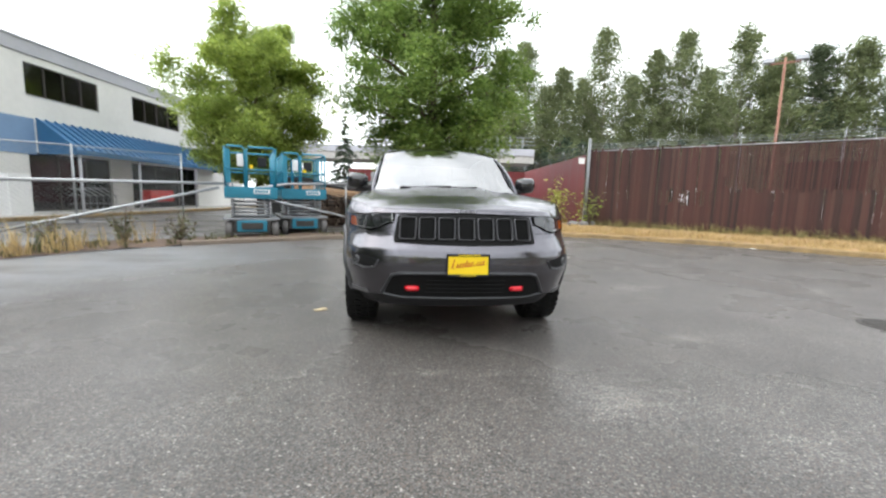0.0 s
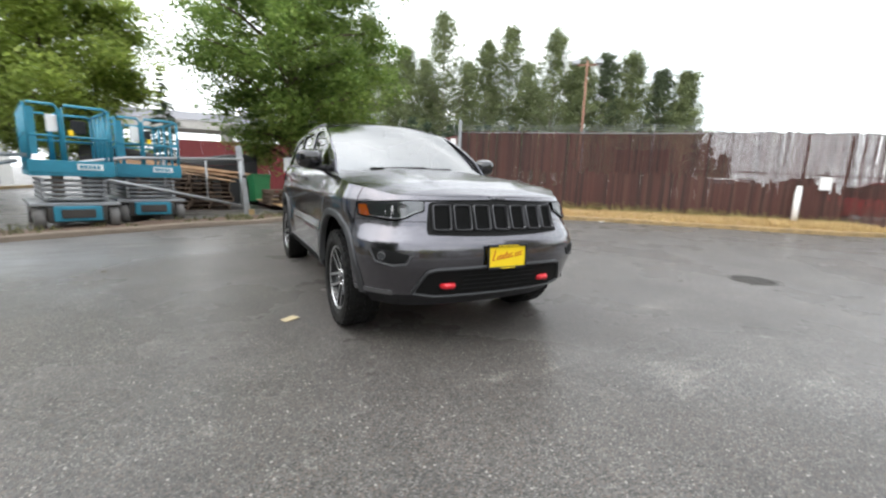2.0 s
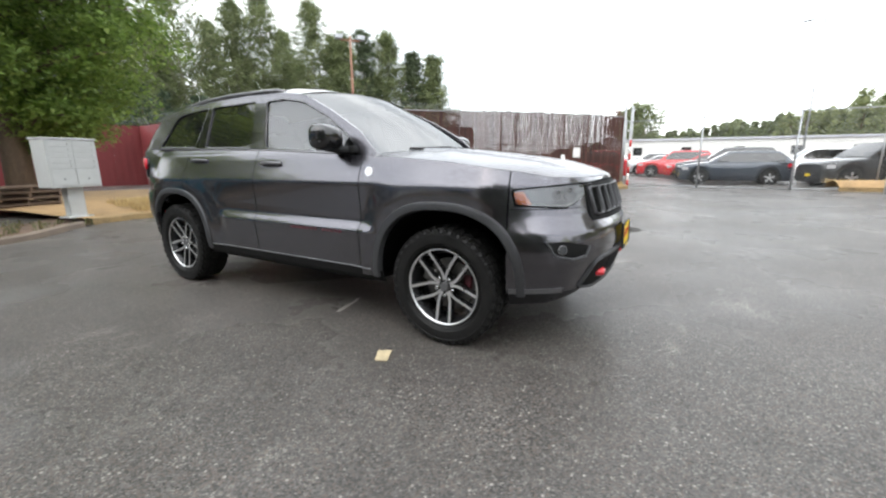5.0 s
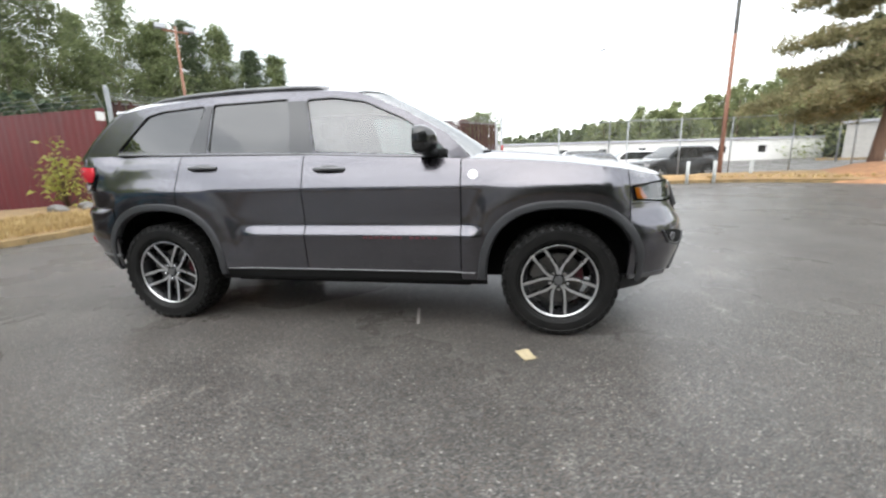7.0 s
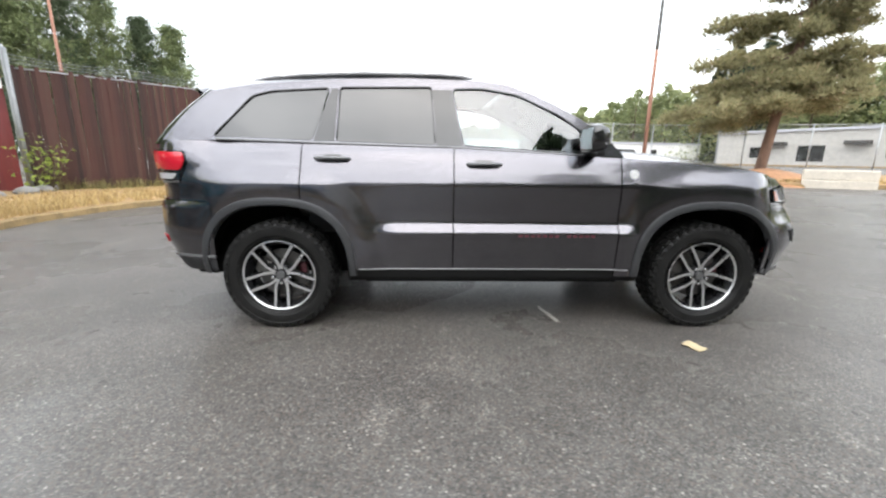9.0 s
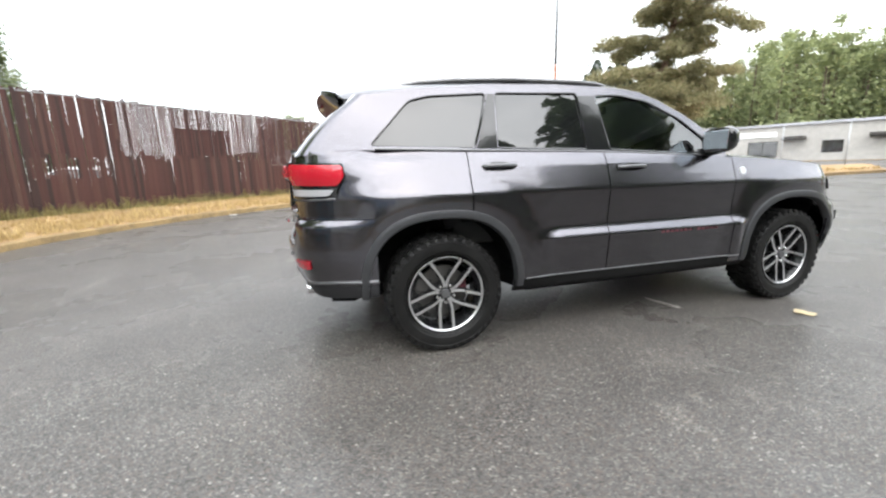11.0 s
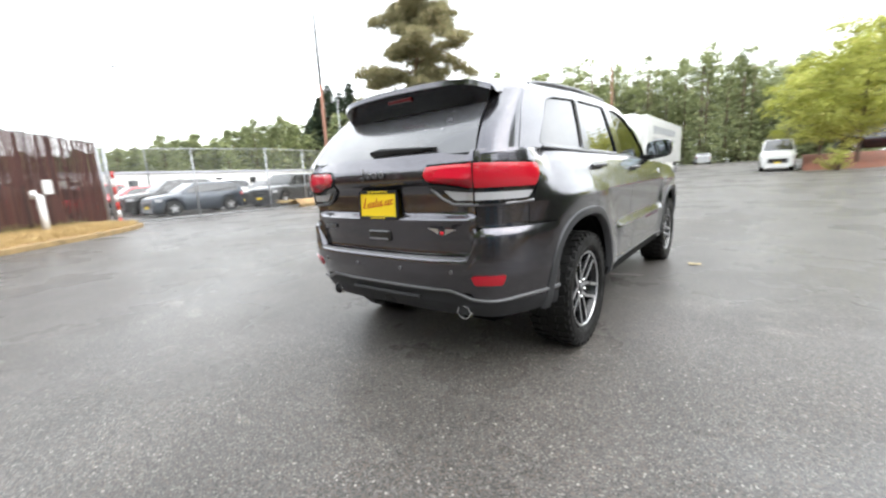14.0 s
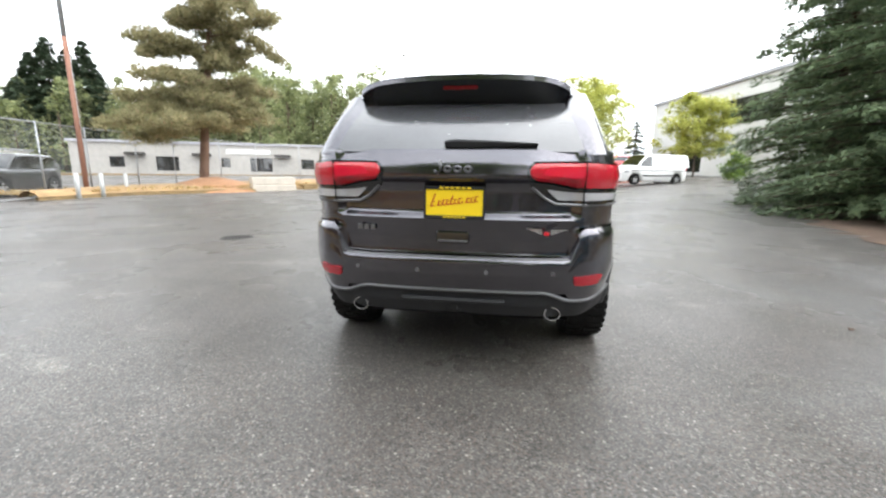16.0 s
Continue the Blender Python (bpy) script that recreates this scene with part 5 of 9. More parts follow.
        # handles
        for y, z in ((0.085, 1.128), (1.080, 1.156)):
            hd = new("door_handle")
            hd.parent = car
            hd["label"] = "body-coloured door handle over a flat black patch for its shaded recess"
            s0 = sd * s_at_y(y)
            bm = bmesh.new()
            add_tube(bm, [shell(sd * s_at_y(y + d), z + 0.004 * math.cos(d * 14), o) for d, o in ((-0.105, 0.0), (-0.085, 0.026), (-0.03, 0.034), (0.04, 0.034), (0.095, 0.026), (0.115, 0.0))], 0.0125, 10)
            part("grip", bm, "satin_grey", hd, smooth=True)
            # no cup is cut: a black patch on the skin gives its shade
            loop_patch("recess", rounded(v2((sd * s_at_y(y - 0.06), z - 0.026), (sd * s_at_y(y + 0.07), z - 0.026), (sd * s_at_y(y + 0.07), z + 0.026), (sd * s_at_y(y - 0.06), z + 0.026)), 0.026), "gloss_black", hd, 0.0015, 0.004)
        # trail badge and door lettering
        bm = bmesh.new()
        p0, n0 = shell(sd * s_at_y(-0.908), 1.074), plan(s_at_y(-0.908))[1]
        n0 = Vector((n0.x * sd, n0.y, 0.28)).normalized()
        add_tube(bm, [p0 - n0 * 0.004, p0 + n0 * 0.004], 0.031, 24)
        part("round_badge", bm, "alloy", car, "small round silver fender badge")
        bm = bmesh.new()
        for k in range(13):
            if k == 5:
                continue
            y = -0.67 + k * 0.041
            a, b = shell(sd * s_at_y(y), 0.653, 0.0), shell(sd * s_at_y(y + 0.027), 0.653, 0.0)
            up, out = Vector((0, 0, 0.017)), Vector((sd * 0.0035, 0, 0))
            q = [bm.verts.new(p) for p in (a + out, b + out, b + out + up, a + out + up)]
            bm.faces.new(q)
            r_ = [bm.verts.new(p) for p in (a, b, b + up, a + up)]
            for i in range(4):
                bm.faces.new((q[i], q[(i + 1) % 4], r_[(i + 1) % 4], r_[i]))
        part("letter_strip", bm, "dull_red", car, "row of dark red letter bars")["kind"] = "stuff"
        # mirror
        mir = new("door_mirror")
        mir.parent = car
        mir["label"] = "dark door mirror with glossy housing"
        c = Vector((sd * 0.958, -0.585, 1.296))
        bm = bmesh.new()
        bmesh.ops.create_uvsphere(bm, u_segments=28, v_segments=18, radius=1.0)
        for v in bm.verts:
            q = v.co.copy()
            e = 0.62
            q = Vector([math.copysign(abs(k) ** e, k) for k in q])
            y = q.y * 0.085
            if q.y > 0.55:
                y = 0.055
            taper = 1.0 - 0.28 * max(0, -q.y)
            v.co = c + Vector((q.x * 0.118 * taper, y - 0.02, q.z * 0.088 * taper + q.x * sd * 0.006))
        part("housing", bm, "gloss_black", mir, smooth=True, edge=50)
        bm = bmesh.new()
        add_box(bm, (c.x - 0.094, c.y + 0.031, c.z - 0.064), (c.x + 0.094, c.y + 0.0385, c.z + 0.064), 0.003)
        part("mirror_glass", bm, "mirror", mir, "mirror glass")
        bm = bmesh.new()
        add_tube(bm, [(sd * 0.80, -0.66, 1.215), (sd * 0.88, -0.63, 1.222), (sd * 0.97, -0.60, 1.235)], 0.030, 10)
        add_box(bm, (min(sd * 0.79, sd * 0.835), -0.73, 1.195), (max(sd * 0.79, sd * 0.835), -0.60, 1.245), 0.01)
        part("mirror_arm", bm, "black", mir, smooth=True)
        bm = bmesh.new()
        add_tube(bm, [(c.x - sd * 0.06, c.y - 0.075, c.z - 0.035), (c.x + sd * 0.03, c.y - 0.088, c.z - 0.030), (c.x + sd * 0.10, c.y - 0.045, c.z - 0.026)], 0.008, 6)
        part("turn_lamp", bm, "lamp_clear", mir, "clear turn lamp strip", smooth=True)
        # roof rail
        bm = bmesh.new()
        add_tube(bm, [(sd * 0.630, 0.16, 1.692), (sd * 0.635, 0.24, 1.708), (sd * 0.637, 0.4, 1.716), (sd * 0.635, 0.9, 1.718), (sd * 0.627, 1.3, 1.702), (sd * 0.619, 1.54, 1.680), (sd * 0.615, 1.64, 1.660)], 0.016, 8)
        part("roof_rail", bm, "satin_grey", car, "satin grey roof rail", smooth=True)
        # D pillar
        def dp(u, v, sd=sd):
            top_a, bot_a = Vector((side_x(1.86, 1.592), 1.86, 1.592)), Vector((side_x(2.115, 1.262), 2.115, 1.262))
            mid_a = Vector((side_x(1.975, 1.47), 1.975, 1.47))
            a = (1 - v) ** 2 * bot_a + 2 * v * (1 - v) * (2 * mid_a - 0.5 * (top_a + bot_a)) + v * v * top_a
            bz = lerp(1.252, 1.600, v)
            bt = (bz - 1.25) / 0.29
            b = Vector((lerp(0.648, 0.558, bt) + 0.002, lerp(2.307, 2.006, bt) + 0.022 * math.sin(math.pi * min(1.0, bt)) + 0.006, bz))
            th = u * math.pi / 2
            q = Vector((b.x + (a.x - b.x) * max(0.0, math.cos(th)) ** 0.7, a.y + (b.y - a.y) * math.sin(th) ** 0.7, lerp(a.z, b.z, u)))
            return (sd * q.x, q.y, q.z - 0.016 * (1 - v))
        part("rear_pillar", grid(dp, steps(0, 1, 10), steps(0, 1, 14)), "paint", car, smooth=True)

    # nose
    def nose_lo(s):
        return pw(y_of(s), [(-2.40, 0.395), (-2.2, 0.40), (-1.885, 0.40)])
    half = srange(-2.37, -1.888, 1, 0.02)
    full = [-s for s in half[::-1]] + half[1:]
    panel("front_bumper", full, nose_lo, lambda s: 0.872, "paint", car, 40, rim=0.02)
    panel("front_valance", full, lambda s: 0.285, lambda s: 0.402, "clad", car, 8, -0.055, "dark lower front valance", 0.05)
    panel("hood_front_edge", full, lambda s: 0.876, lambda s: top_z(y_of(s)), "paint", car, 18)

    def hood(u, v):
        y = u
        s = s_at_y(y)
        e = shell(s, top_z(plan(s)[0].y))
        xe = e.x * 0.997
        zc = pw(e.y, [(-2.23, 1.040), (-2.1, 1.086), (-1.9, 1.128), (-1.5, 1.180), (-1.2, 1.206), (-0.8, 1.226)])
        crown = 1 - abs(v) ** 3.2
        z = e.z + (zc - e.z) * crown
        z += 0.013 * smooth01((0.40 - abs(v * xe)) / 0.035) * smooth01((e.y + 2.15) / 0.3)
        yy = e.y - 0.19 * (1 - v * v) * smooth01((e.y + 1.6) / 0.75)
        return (v * xe, yy, z + 0.002)
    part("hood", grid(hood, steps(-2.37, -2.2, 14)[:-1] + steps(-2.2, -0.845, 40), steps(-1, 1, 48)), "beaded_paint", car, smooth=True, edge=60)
    bm = grid(lambda u, v: (v * 0.80, lerp(-1.06, -0.985, u) + 0.215 * v * v, lerp(1.205, 1.212, u) - 0.030 * v * v), steps(0, 1, 3), steps(-1, 1, 30))
    part("cowl", bm, "black", car, "black cowl below the windscreen", smooth=True)

    def screen(u, v):
        a = Vector((v * 0.785, -1.02 + 0.135 * v * v, 1.208 - 0.028 * v * v))
        b = Vector((v * 0.690, -0.165 + 0.085 * v * v, 1.711 - 0.060 * v * v))
        q = a.lerp(b, u)
        k = 0.022 * math.sin(math.pi * u)
        return (q.x, q.y - k * 0.45, q.z + k)
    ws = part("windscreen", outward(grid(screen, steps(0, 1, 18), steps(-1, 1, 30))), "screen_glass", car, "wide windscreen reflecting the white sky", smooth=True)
    ws.visible_shadow = False
    for sd in (-1, 1):
        bm = bmesh.new()
        add_tube(bm, [Vector((sd * 0.20 if sd < 0 else 0.05, -1.055, 1.215)), Vector(screen(0.035, -0.62 if sd < 0 else -0.35)) + Vector((0, -0.01, 0.012)), Vector(screen(0.05, 0.05 if sd < 0 else 0.42)) + Vector((0, -0.01, 0.014))], 0.009, 6)
        part("wiper", bm, "black", car, "black windscreen wiper")

    def zr(y):
        return pw(y, [(-0.083, 1.652), (0.1, 1.674), (0.6, 1.686), (1.1, 1.672), (1.6, 1.632), (1.86, 1.592), (2.0, 1.575)])

    def roof(u, v):
        y = lerp(-0.165 + 0.085 * v * v, 1.995, u)
        e = zr(max(y, -0.083))
        zc = pw(y, [(-0.17, 1.712), (0.0, 1.742), (0.3, 1.763), (0.8, 1.772), (1.4, 1.750), (2.0, 1.688)])
        xe = side_x(max(y, -0.083), e) if y < 1.86 else lerp(side_x(1.86, 1.592), 0.600, (y - 1.86) / 0.14)
        return (v * xe, y, e + (zc - e) * (1 - abs(v) ** lerp(2.0, 4.5, smooth01((y + 0.165) / 0.40))))
    part("roof", grid(roof, steps(0, 1, 50), steps(-1, 1, 40)), "paint", car, smooth=True, edge=70)
    bm = grid(lambda u, v: tuple(Vector(roof(u, v)) + Vector((0, 0, 0.0035))), steps(0.10, 0.33, 10), steps(-0.66, 0.66, 16))
    part("sunroof_glass", bm, "privacy_glass", car, "dark glass roof panel", smooth=True)
    bm = grid(lambda u, v: tuple(Vector(roof(u, v)) - Vector((0, 0, 0.03))), steps(0.02, 0.98, 20), steps(-0.95, 0.95, 16))
    part("headlining", bm, "lining", car, "pale grey headlining", smooth=True)
    # spoiler: upper skin, edge and dark underside
    def spo(u, v):
        a = Vector(roof(1.0, v))
        tip = Vector((v * 0.592, 2.150 - 0.035 * v * v - 0.075 * v ** 8, 1.664 - 0.020 * v * v - 0.032 * v ** 8))
        return a.lerp(tip, u)
    bm = grid(lambda u, v: tuple(spo(u, v) + Vector((0, 0, 0.001))), steps(0, 1, 5), steps(-1, 1, 30))
    grid(lambda u, v: tuple(spo(1, v) + Vector((0, 0.003 * u, -0.028 * u))), steps(0, 1, 2), steps(-1, 1, 30), bm)
    sp = part("rear_spoiler", bm, "paint", car, smooth=True, edge=30)
    bm = grid(lambda u, v: tuple((spo(1, v) + Vector((0, 0.003, -0.028))).lerp(Vector((v * 0.555, 2.035 - 0.015 * v * v, 1.530 - 0.010 * v ** 4)), u)), steps(0, 1, 4), steps(-1, 1, 30))
    part("spoiler_underside", bm, "gloss_black", sp, "glossy black underside", smooth=True)
    bm = bmesh.new()
    add_box(bm, (-0.095, 2.095, 1.590), (0.095, 2.130, 1.611), 0.004)
    part("high_brake_lamp", bm, "brake_red", sp, "dark red high brake lamp")
    # rear glass and liftgate
    def rg(u, v):
        a = Vector((v * 0.648, 2.352 - 0.045 * v * v, 1.250))
        b = Vector((v * 0.558, 2.012 - 0.006 * v * v, 1.540))
        q = a.lerp(b, u)
        k = 0.022 * math.sin(math.pi * u)
        return (q.x, q.y + k, q.z + k * 0.6 )
    part("rear_window", grid(rg, steps(0, 1, 12), steps(-1, 1, 24)), "rear_glass", car, "dark rear window", smooth=True)
    rear = srange(2.125, 2.414, 1, 0.015)
    # the skin runs from one flank round the tail to the other
    def tail_pt(w, z, off=0.0):
        """w: metres along the tail from its middle, + to the car's left."""
        return shell(math.copysign(LOOP - abs(w), w if w else 1), z, off)
    def tail_sheet(name, w1, lo, hi, mat, n=20, off=0.0, label="", m=60):
        fn = lambda u, v: tuple(tail_pt(u, lerp(lo(u), hi(u), v), off))
        return part(name, grid(fn, [w if abs(w) > 1e-6 else 1e-4 for w in steps(-w1, w1, m)], steps(0, 1, n)), mat, car, label, smooth=True, edge=32)
    w_all = LOOP - s_at_y(1.885)
    w_gate = 0.66
    tail_sheet("rear_bumper", w_all, lambda w: 0.475 if abs(w) > 0.62 else 0.52, lambda w: lerp(0.716, 0.868, smooth01((abs(w) - 0.60) / 0.07)), "paint", 26, 0.004)
    tail_sheet("liftgate", w_gate, lambda w: 0.722, lambda w: 1.258, "paint", 46, 0.0)
    tail_sheet("rear_corner_skin", LOOP - s_at_y(2.10), lambda w: 0.872, lambda w: 1.262, "paint", 40, -0.003)
    tail_sheet("rear_valance", w_all, lambda w: pw(abs(w), [(0, 0.385), (0.45, 0.375), (0.9, 0.37), (w_all, 0.40)]), lambda w: 0.525 if abs(w) < 0.60 else 0.480, "clad", 12, 0.0, "dark grey lower rear valance")
    bm = bmesh.new()
    add_tube(bm, [tail_pt(w if abs(w) > 1e-6 else 1e-4, pw(abs(w), [(0, 0.528), (0.50, 0.528), (0.62, 0.482), (0.75, 0.475), (0.95, 0.492), (w_all, 0.500)]), 0.004) for w in steps(-w_all, w_all, 60)], 0.0105, 8)
    part("bumper_strip", bm, "satin_grey", car, "satin grey strip along the rear bumper", smooth=True)
    bm = bmesh.new()
    add_tube(bm, [tail_pt(w if abs(w) > 1e-6 else 1e-4, 0.7085, -0.004) for w in steps(-0.60, 0.60, 30)], 0.010, 8)
    part("bumper_top_strip", bm, "satin_grey", car, "grey scuff strip on the bumper top", smooth=True)
    bm = bmesh.new()
    add_tube(bm, [tail_pt(w if abs(w) > 1e-6 else 1e-4, 0.470, 0.012) for w in steps(-0.28, 0.28, 16)], 0.014, 8)
    part("valance_bar", bm, "clad", car, smooth=True)
    # tail lamps
    for sd in (-1, 1):
        tl = new("tail_lamp")
        tl.parent = car
        tl["label"] = "wide red tail lamp with clear lower strip"
        S = lambda w: sd * (LOOP - w)
        wo = LOOP - s_at_y(2.045)
        loop_patch("lamp_surround", rounded(v2((S(0.392), 1.200), (S(0.366), 1.150), (S(0.385), 1.085), (S(0.455), 1.010), (S(0.53), 0.990), (S(wo - 0.06), 0.992), (S(wo + 0.006), 1.115), (S(wo - 0.006), 1.194), (S(0.66), 1.206)), 0.02), "gloss_black", tl, 0.010, 0.04, "glossy black lamp surround", 0.025)
        loop_patch("tail_lamp_lens", rounded(v2((S(0.400), 1.190), (S(0.375), 1.150), (S(0.405), 1.108), (S(0.50), 1.098), (S(0.62), 1.074), (S(wo - 0.04), 1.070), (S(wo), 1.120), (S(wo - 0.01), 1.183), (S(0.66), 1.196)), 0.02), "tail_red", tl, 0.016, 0.05, "red lamp lens", 0.025, 0.004)
        loop_patch("tail_lamp_band", rounded(v2((S(0.47), 1.176), (S(0.44), 1.135), (S(0.645), 1.118), (S(0.655), 1.178)), 0.012), "tail_red_dark", tl, 0.021, 0.02, "", 0.025)
        loop_patch("reverse_lamp", rounded(v2((S(0.475), 1.066), (S(0.52), 1.058), (S(0.62), 1.050), (S(wo - 0.06), 1.048), (S(wo - 0.10), 1.012), (S(0.54), 1.010)), 0.015), "lamp_clear", tl, 0.014, 0.04, "clear reversing lamp", 0.025)
        loop_tube("lamp_edge", [(S(w), z) for w, z in ((0.400, 1.075), (0.47, 1.020), (0.53, 0.992), (0.66, 0.988), (0.85, 0.990), (wo - 0.06, 0.996))], 0.008, "satin_grey", tl, 0.010, 6)
        loop_tube("lens_border", [(S(w), z) for w, z in ((0.405, 1.104), (0.50, 1.094), (0.62, 1.070), (0.78, 1.066), (wo - 0.04, 1.066))], 0.006, "dark", tl, 0.016, 6, "dark line under the red lens")
        loop_tube("lens_border", [(S(w), z) for w, z in ((0.40, 1.194), (0.50, 1.197), (0.66, 1.200), (0.80, 1.194), (wo - 0.01, 1.187), (wo + 0.004, 1.120), (wo - 0.05, 1.030))], 0.006, "dark", tl, 0.010, 6, "dark line round the lens")
        loop_tube("lamp_seam", [(S(w_gate), z) for z in steps(0.99, 1.20, 6)], 0.004, "dark", tl, 0.018, 6)
        loop_patch("reflector", rounded(v2((S(0.645), 0.570), (S(0.80), 0.572), (S(0.812), 0.628), (S(0.630), 0.622)), 0.01), "tail_red", car, 0.014, 0.02, "red rear reflector", 0.03)
        # exhaust tip
        bm = bmesh.new()
        xx = sd * 0.535
        n = 28
        prof = [(2.20, 0.038), (2.300, 0.039), (2.306, 0.038), (2.306, 0.034), (2.298, 0.033), (2.18, 0.032)]
        rr = [[bm.verts.new((xx + 1.12 * pr * math.cos(2 * math.pi * i / n), py, 0.400 + pr * math.sin(2 * math.pi * i / n))) for py, pr in prof] for i in range(n)]
        for i in range(n):
            for k in range(5):
                bm.faces.new((rr[i][k], rr[(i + 1) % n][k], rr[(i + 1) % n][k + 1], rr[i][k + 1])).smooth = True
        part("exhaust_tip", bm, "chrome", car, "round bright exhaust tip", smooth=True)
        for w in (0.18, 0.52):
            bm = bmesh.new()
            p = tail_pt(sd * w, 0.640, 0.004)
            add_tube(bm, [p, p + Vector((0, 0.006, 0))], 0.011, 14)
            part("parking_sensor", bm, "satin_grey", car)
    bm = bmesh.new()
    add_box(bm, (-0.045, 2.22, 0.395), (0.045, 2.335, 0.455), 0.006)
    add_box(bm, (-0.028, 2.325, 0.405), (0.028, 2.345, 0.445), 0.004)
    add_box(bm, (-0.26, 2.18, 0.39), (-0.07, 2.31, 0.45), 0.015)
    add_box(bm, (0.07, 2.18, 0.39), (0.26, 2.31, 0.45), 0.015)
    part("tow_hitch", bm, "black", car, "black tow hitch receiver")
    # liftgate details
    plate(car, "rear_plate", pose(-0.005, 2.372, 0.992, -3, 0, 180))
    bm = bmesh.new()
    front_badge_bars(bm, [0.040, 0.046, 0.046, 0.046], 0.062, 0.008, 0.006)
    part("name_badge", bm, "satin_grey", car, "small grey maker's badge", m=pose(0.0, 2.398, 1.172, 8, 0, 180))
    bm = bmesh.new()
    for k, (a, b) in enumerate(((-0.1, -0.03), (0.03, 0.1))):
        sg = -1 if a < 0 else 1
        for j in range(3):
            fan(bm, [(sg * 0.022, -0.004, -0.012 + j * 0.010), (sg * (0.1 - 0.022 * j * 0 - 0.02 * (2 - j)), -0.004, 0.003 + j * 0.006), (sg * (0.1 - 0.02 * (2 - j)), -0.004, 0.007 + j * 0.006), (sg * 0.022, -0.004, -0.005 + j * 0.010)])
    add_box(bm, (-0.013, -0.006, -0.016), (0.013, 0, 0.002), 0.004, mi=1)
    part("winged_badge", bm, ["alloy", "hook_red"], car, "silver and red winged badge", m=pose(-0.475, 2.384, 0.852, 0, 0, 176))
    bm = bmesh.new()
    for k in range(3):
        add_box(bm, (0.42 + k * 0.035, 2.365, 0.84), (0.445 + k * 0.035, 2.374, 0.868), 0.002)
    part("drive_badge", bm, "satin_grey", car, "small dark badge bars")
    loop = v2((LOOP - 0.085, 0.785), (LOOP - 0.0005, 0.785), (LOOP - 0.0005, 0.845), (LOOP - 0.085, 0.845))
    bm = bmesh.new()
    add_box(bm, (-0.088, 2.352, 0.782), (0.088, 2.386, 0.846), 0.010)
    gh = part("gate_handle", bm, "gloss_black", car, "dark liftgate handle recess")
    bm = bmesh.new()
    add_box(bm, (-0.078, 2.372, 0.789), (0.078, 2.392, 0.800), 0.004)
    part("handle_lip", bm, "satin_grey", gh)
    wp = new("rear_wiper")
    wp.parent = car
    wp["label"] = "black rear wiper with moulded arm"
    bm = bmesh.new()
    sec = []
    for x, hgt in ((0.05, 0.018), (0.0, 0.026), (-0.1, 0.022), (-0.3, 0.013), (-0.41, 0.006)):
        base = Vector(rg(0.11, x / 0.63))
        sec.append([bm.verts.new(base + Vector((0, o, dz))) for o, dz in ((0.004, -hgt), (0.030, -hgt * 0.6), (0.034, hgt * 0.5), (0.004, hgt))])
    for i in range(len(sec) - 1):
        for k in range(4):
            bm.faces.new((sec[i][k], sec[i][(k + 1) % 4], sec[i + 1][(k + 1) % 4], sec[i + 1][k]))
    bm.faces.new(sec[0])
    bm.faces.new(sec[-1][::-1])
    part("wiper_arm", bm, "black", wp)

    # grille
    gr = new("grille")
    gr.parent = car
    gr["label"] = "seven-slot grille with grey rings and black honeycomb"
    s_g = 0.560
    loop_patch("grille_frame", rounded(v2((-s_g - 0.004, 0.800), (-s_g * 0.5, 0.790), (-0.0005, 0.786), (s_g * 0.5, 0.790), (s_g + 0.004, 0.800), (s_g - 0.012, 0.998), (s_g * 0.5, 1.008), (0.0005, 1.012), (-s_g * 0.5, 1.008), (-s_g + 0.012, 0.998)), 0.03), "matte_black", gr, 0.006, 0.03, "black grille surround", 0.03)
    hexm = bmesh.new()
    for i in range(-4, 5):
        for j in range(-7, 8):
            cx, cz = i * 0.0165, j * 0.019 + (0.0095 if i % 2 else 0)
            if abs(cx) > 0.048 or abs(cz) > 0.080:
                continue
            for k in range(6):
                a, b = math.pi / 3 * k, math.pi / 3 * (k + 1)
                p, q = Vector((cx + 0.0105 * math.cos(a), 0, cz + 0.0105 * math.sin(a))), Vector((cx + 0.0105 * math.cos(b), 0, cz + 0.0105 * math.sin(b)))
                if k < 3:
                    dn = Vector((0, -0.006, 0))
                    n2 = (q - p).cross(dn).normalized() * 0.0022
                    fan(hexm, [p + n2 + dn, q + n2 + dn, q - n2 + dn, p - n2 + dn])
                    fan(hexm, [p + n2, q + n2, q + n2 + dn, p + n2 + dn])
                    fan(hexm, [p - n2, q - n2, q - n2 + dn, p - n2 + dn])
    hex_me = mesh_of("honeycomb", hexm, "matte_black")
    ringm = bmesh.new()
    ro = rounded(v2((-0.060, -0.088), (0.060, -0.088), (0.060, 0.090), (-0.060, 0.090)), 0.022)
    ri = rounded(v2((-0.050, -0.079), (0.050, -0.079), (0.050, 0.081), (-0.050, 0.081)), 0.018)
    rings = [[ringm.verts.new((p.x, yy, p.y)) for p in lp] for lp, yy in ((ro, 0.012), (ro, -0.008), ([a.lerp(b, 0.35) for a, b in zip(ro, ri)], -0.016), ([a.lerp(b, 0.8) for a, b in zip(ro, ri)], -0.014), (ri, 0.012))]
    for a, b in zip(rings, rings[1:]):
        for i in range(len(a)):
            f = ringm.faces.new((a[i], a[(i + 1) % len(a)], b[(i + 1) % len(a)], b[i]))
            f.smooth = True
    ring_me = mesh_of("slot_ring", ringm, "ring_grey", smooth=True)
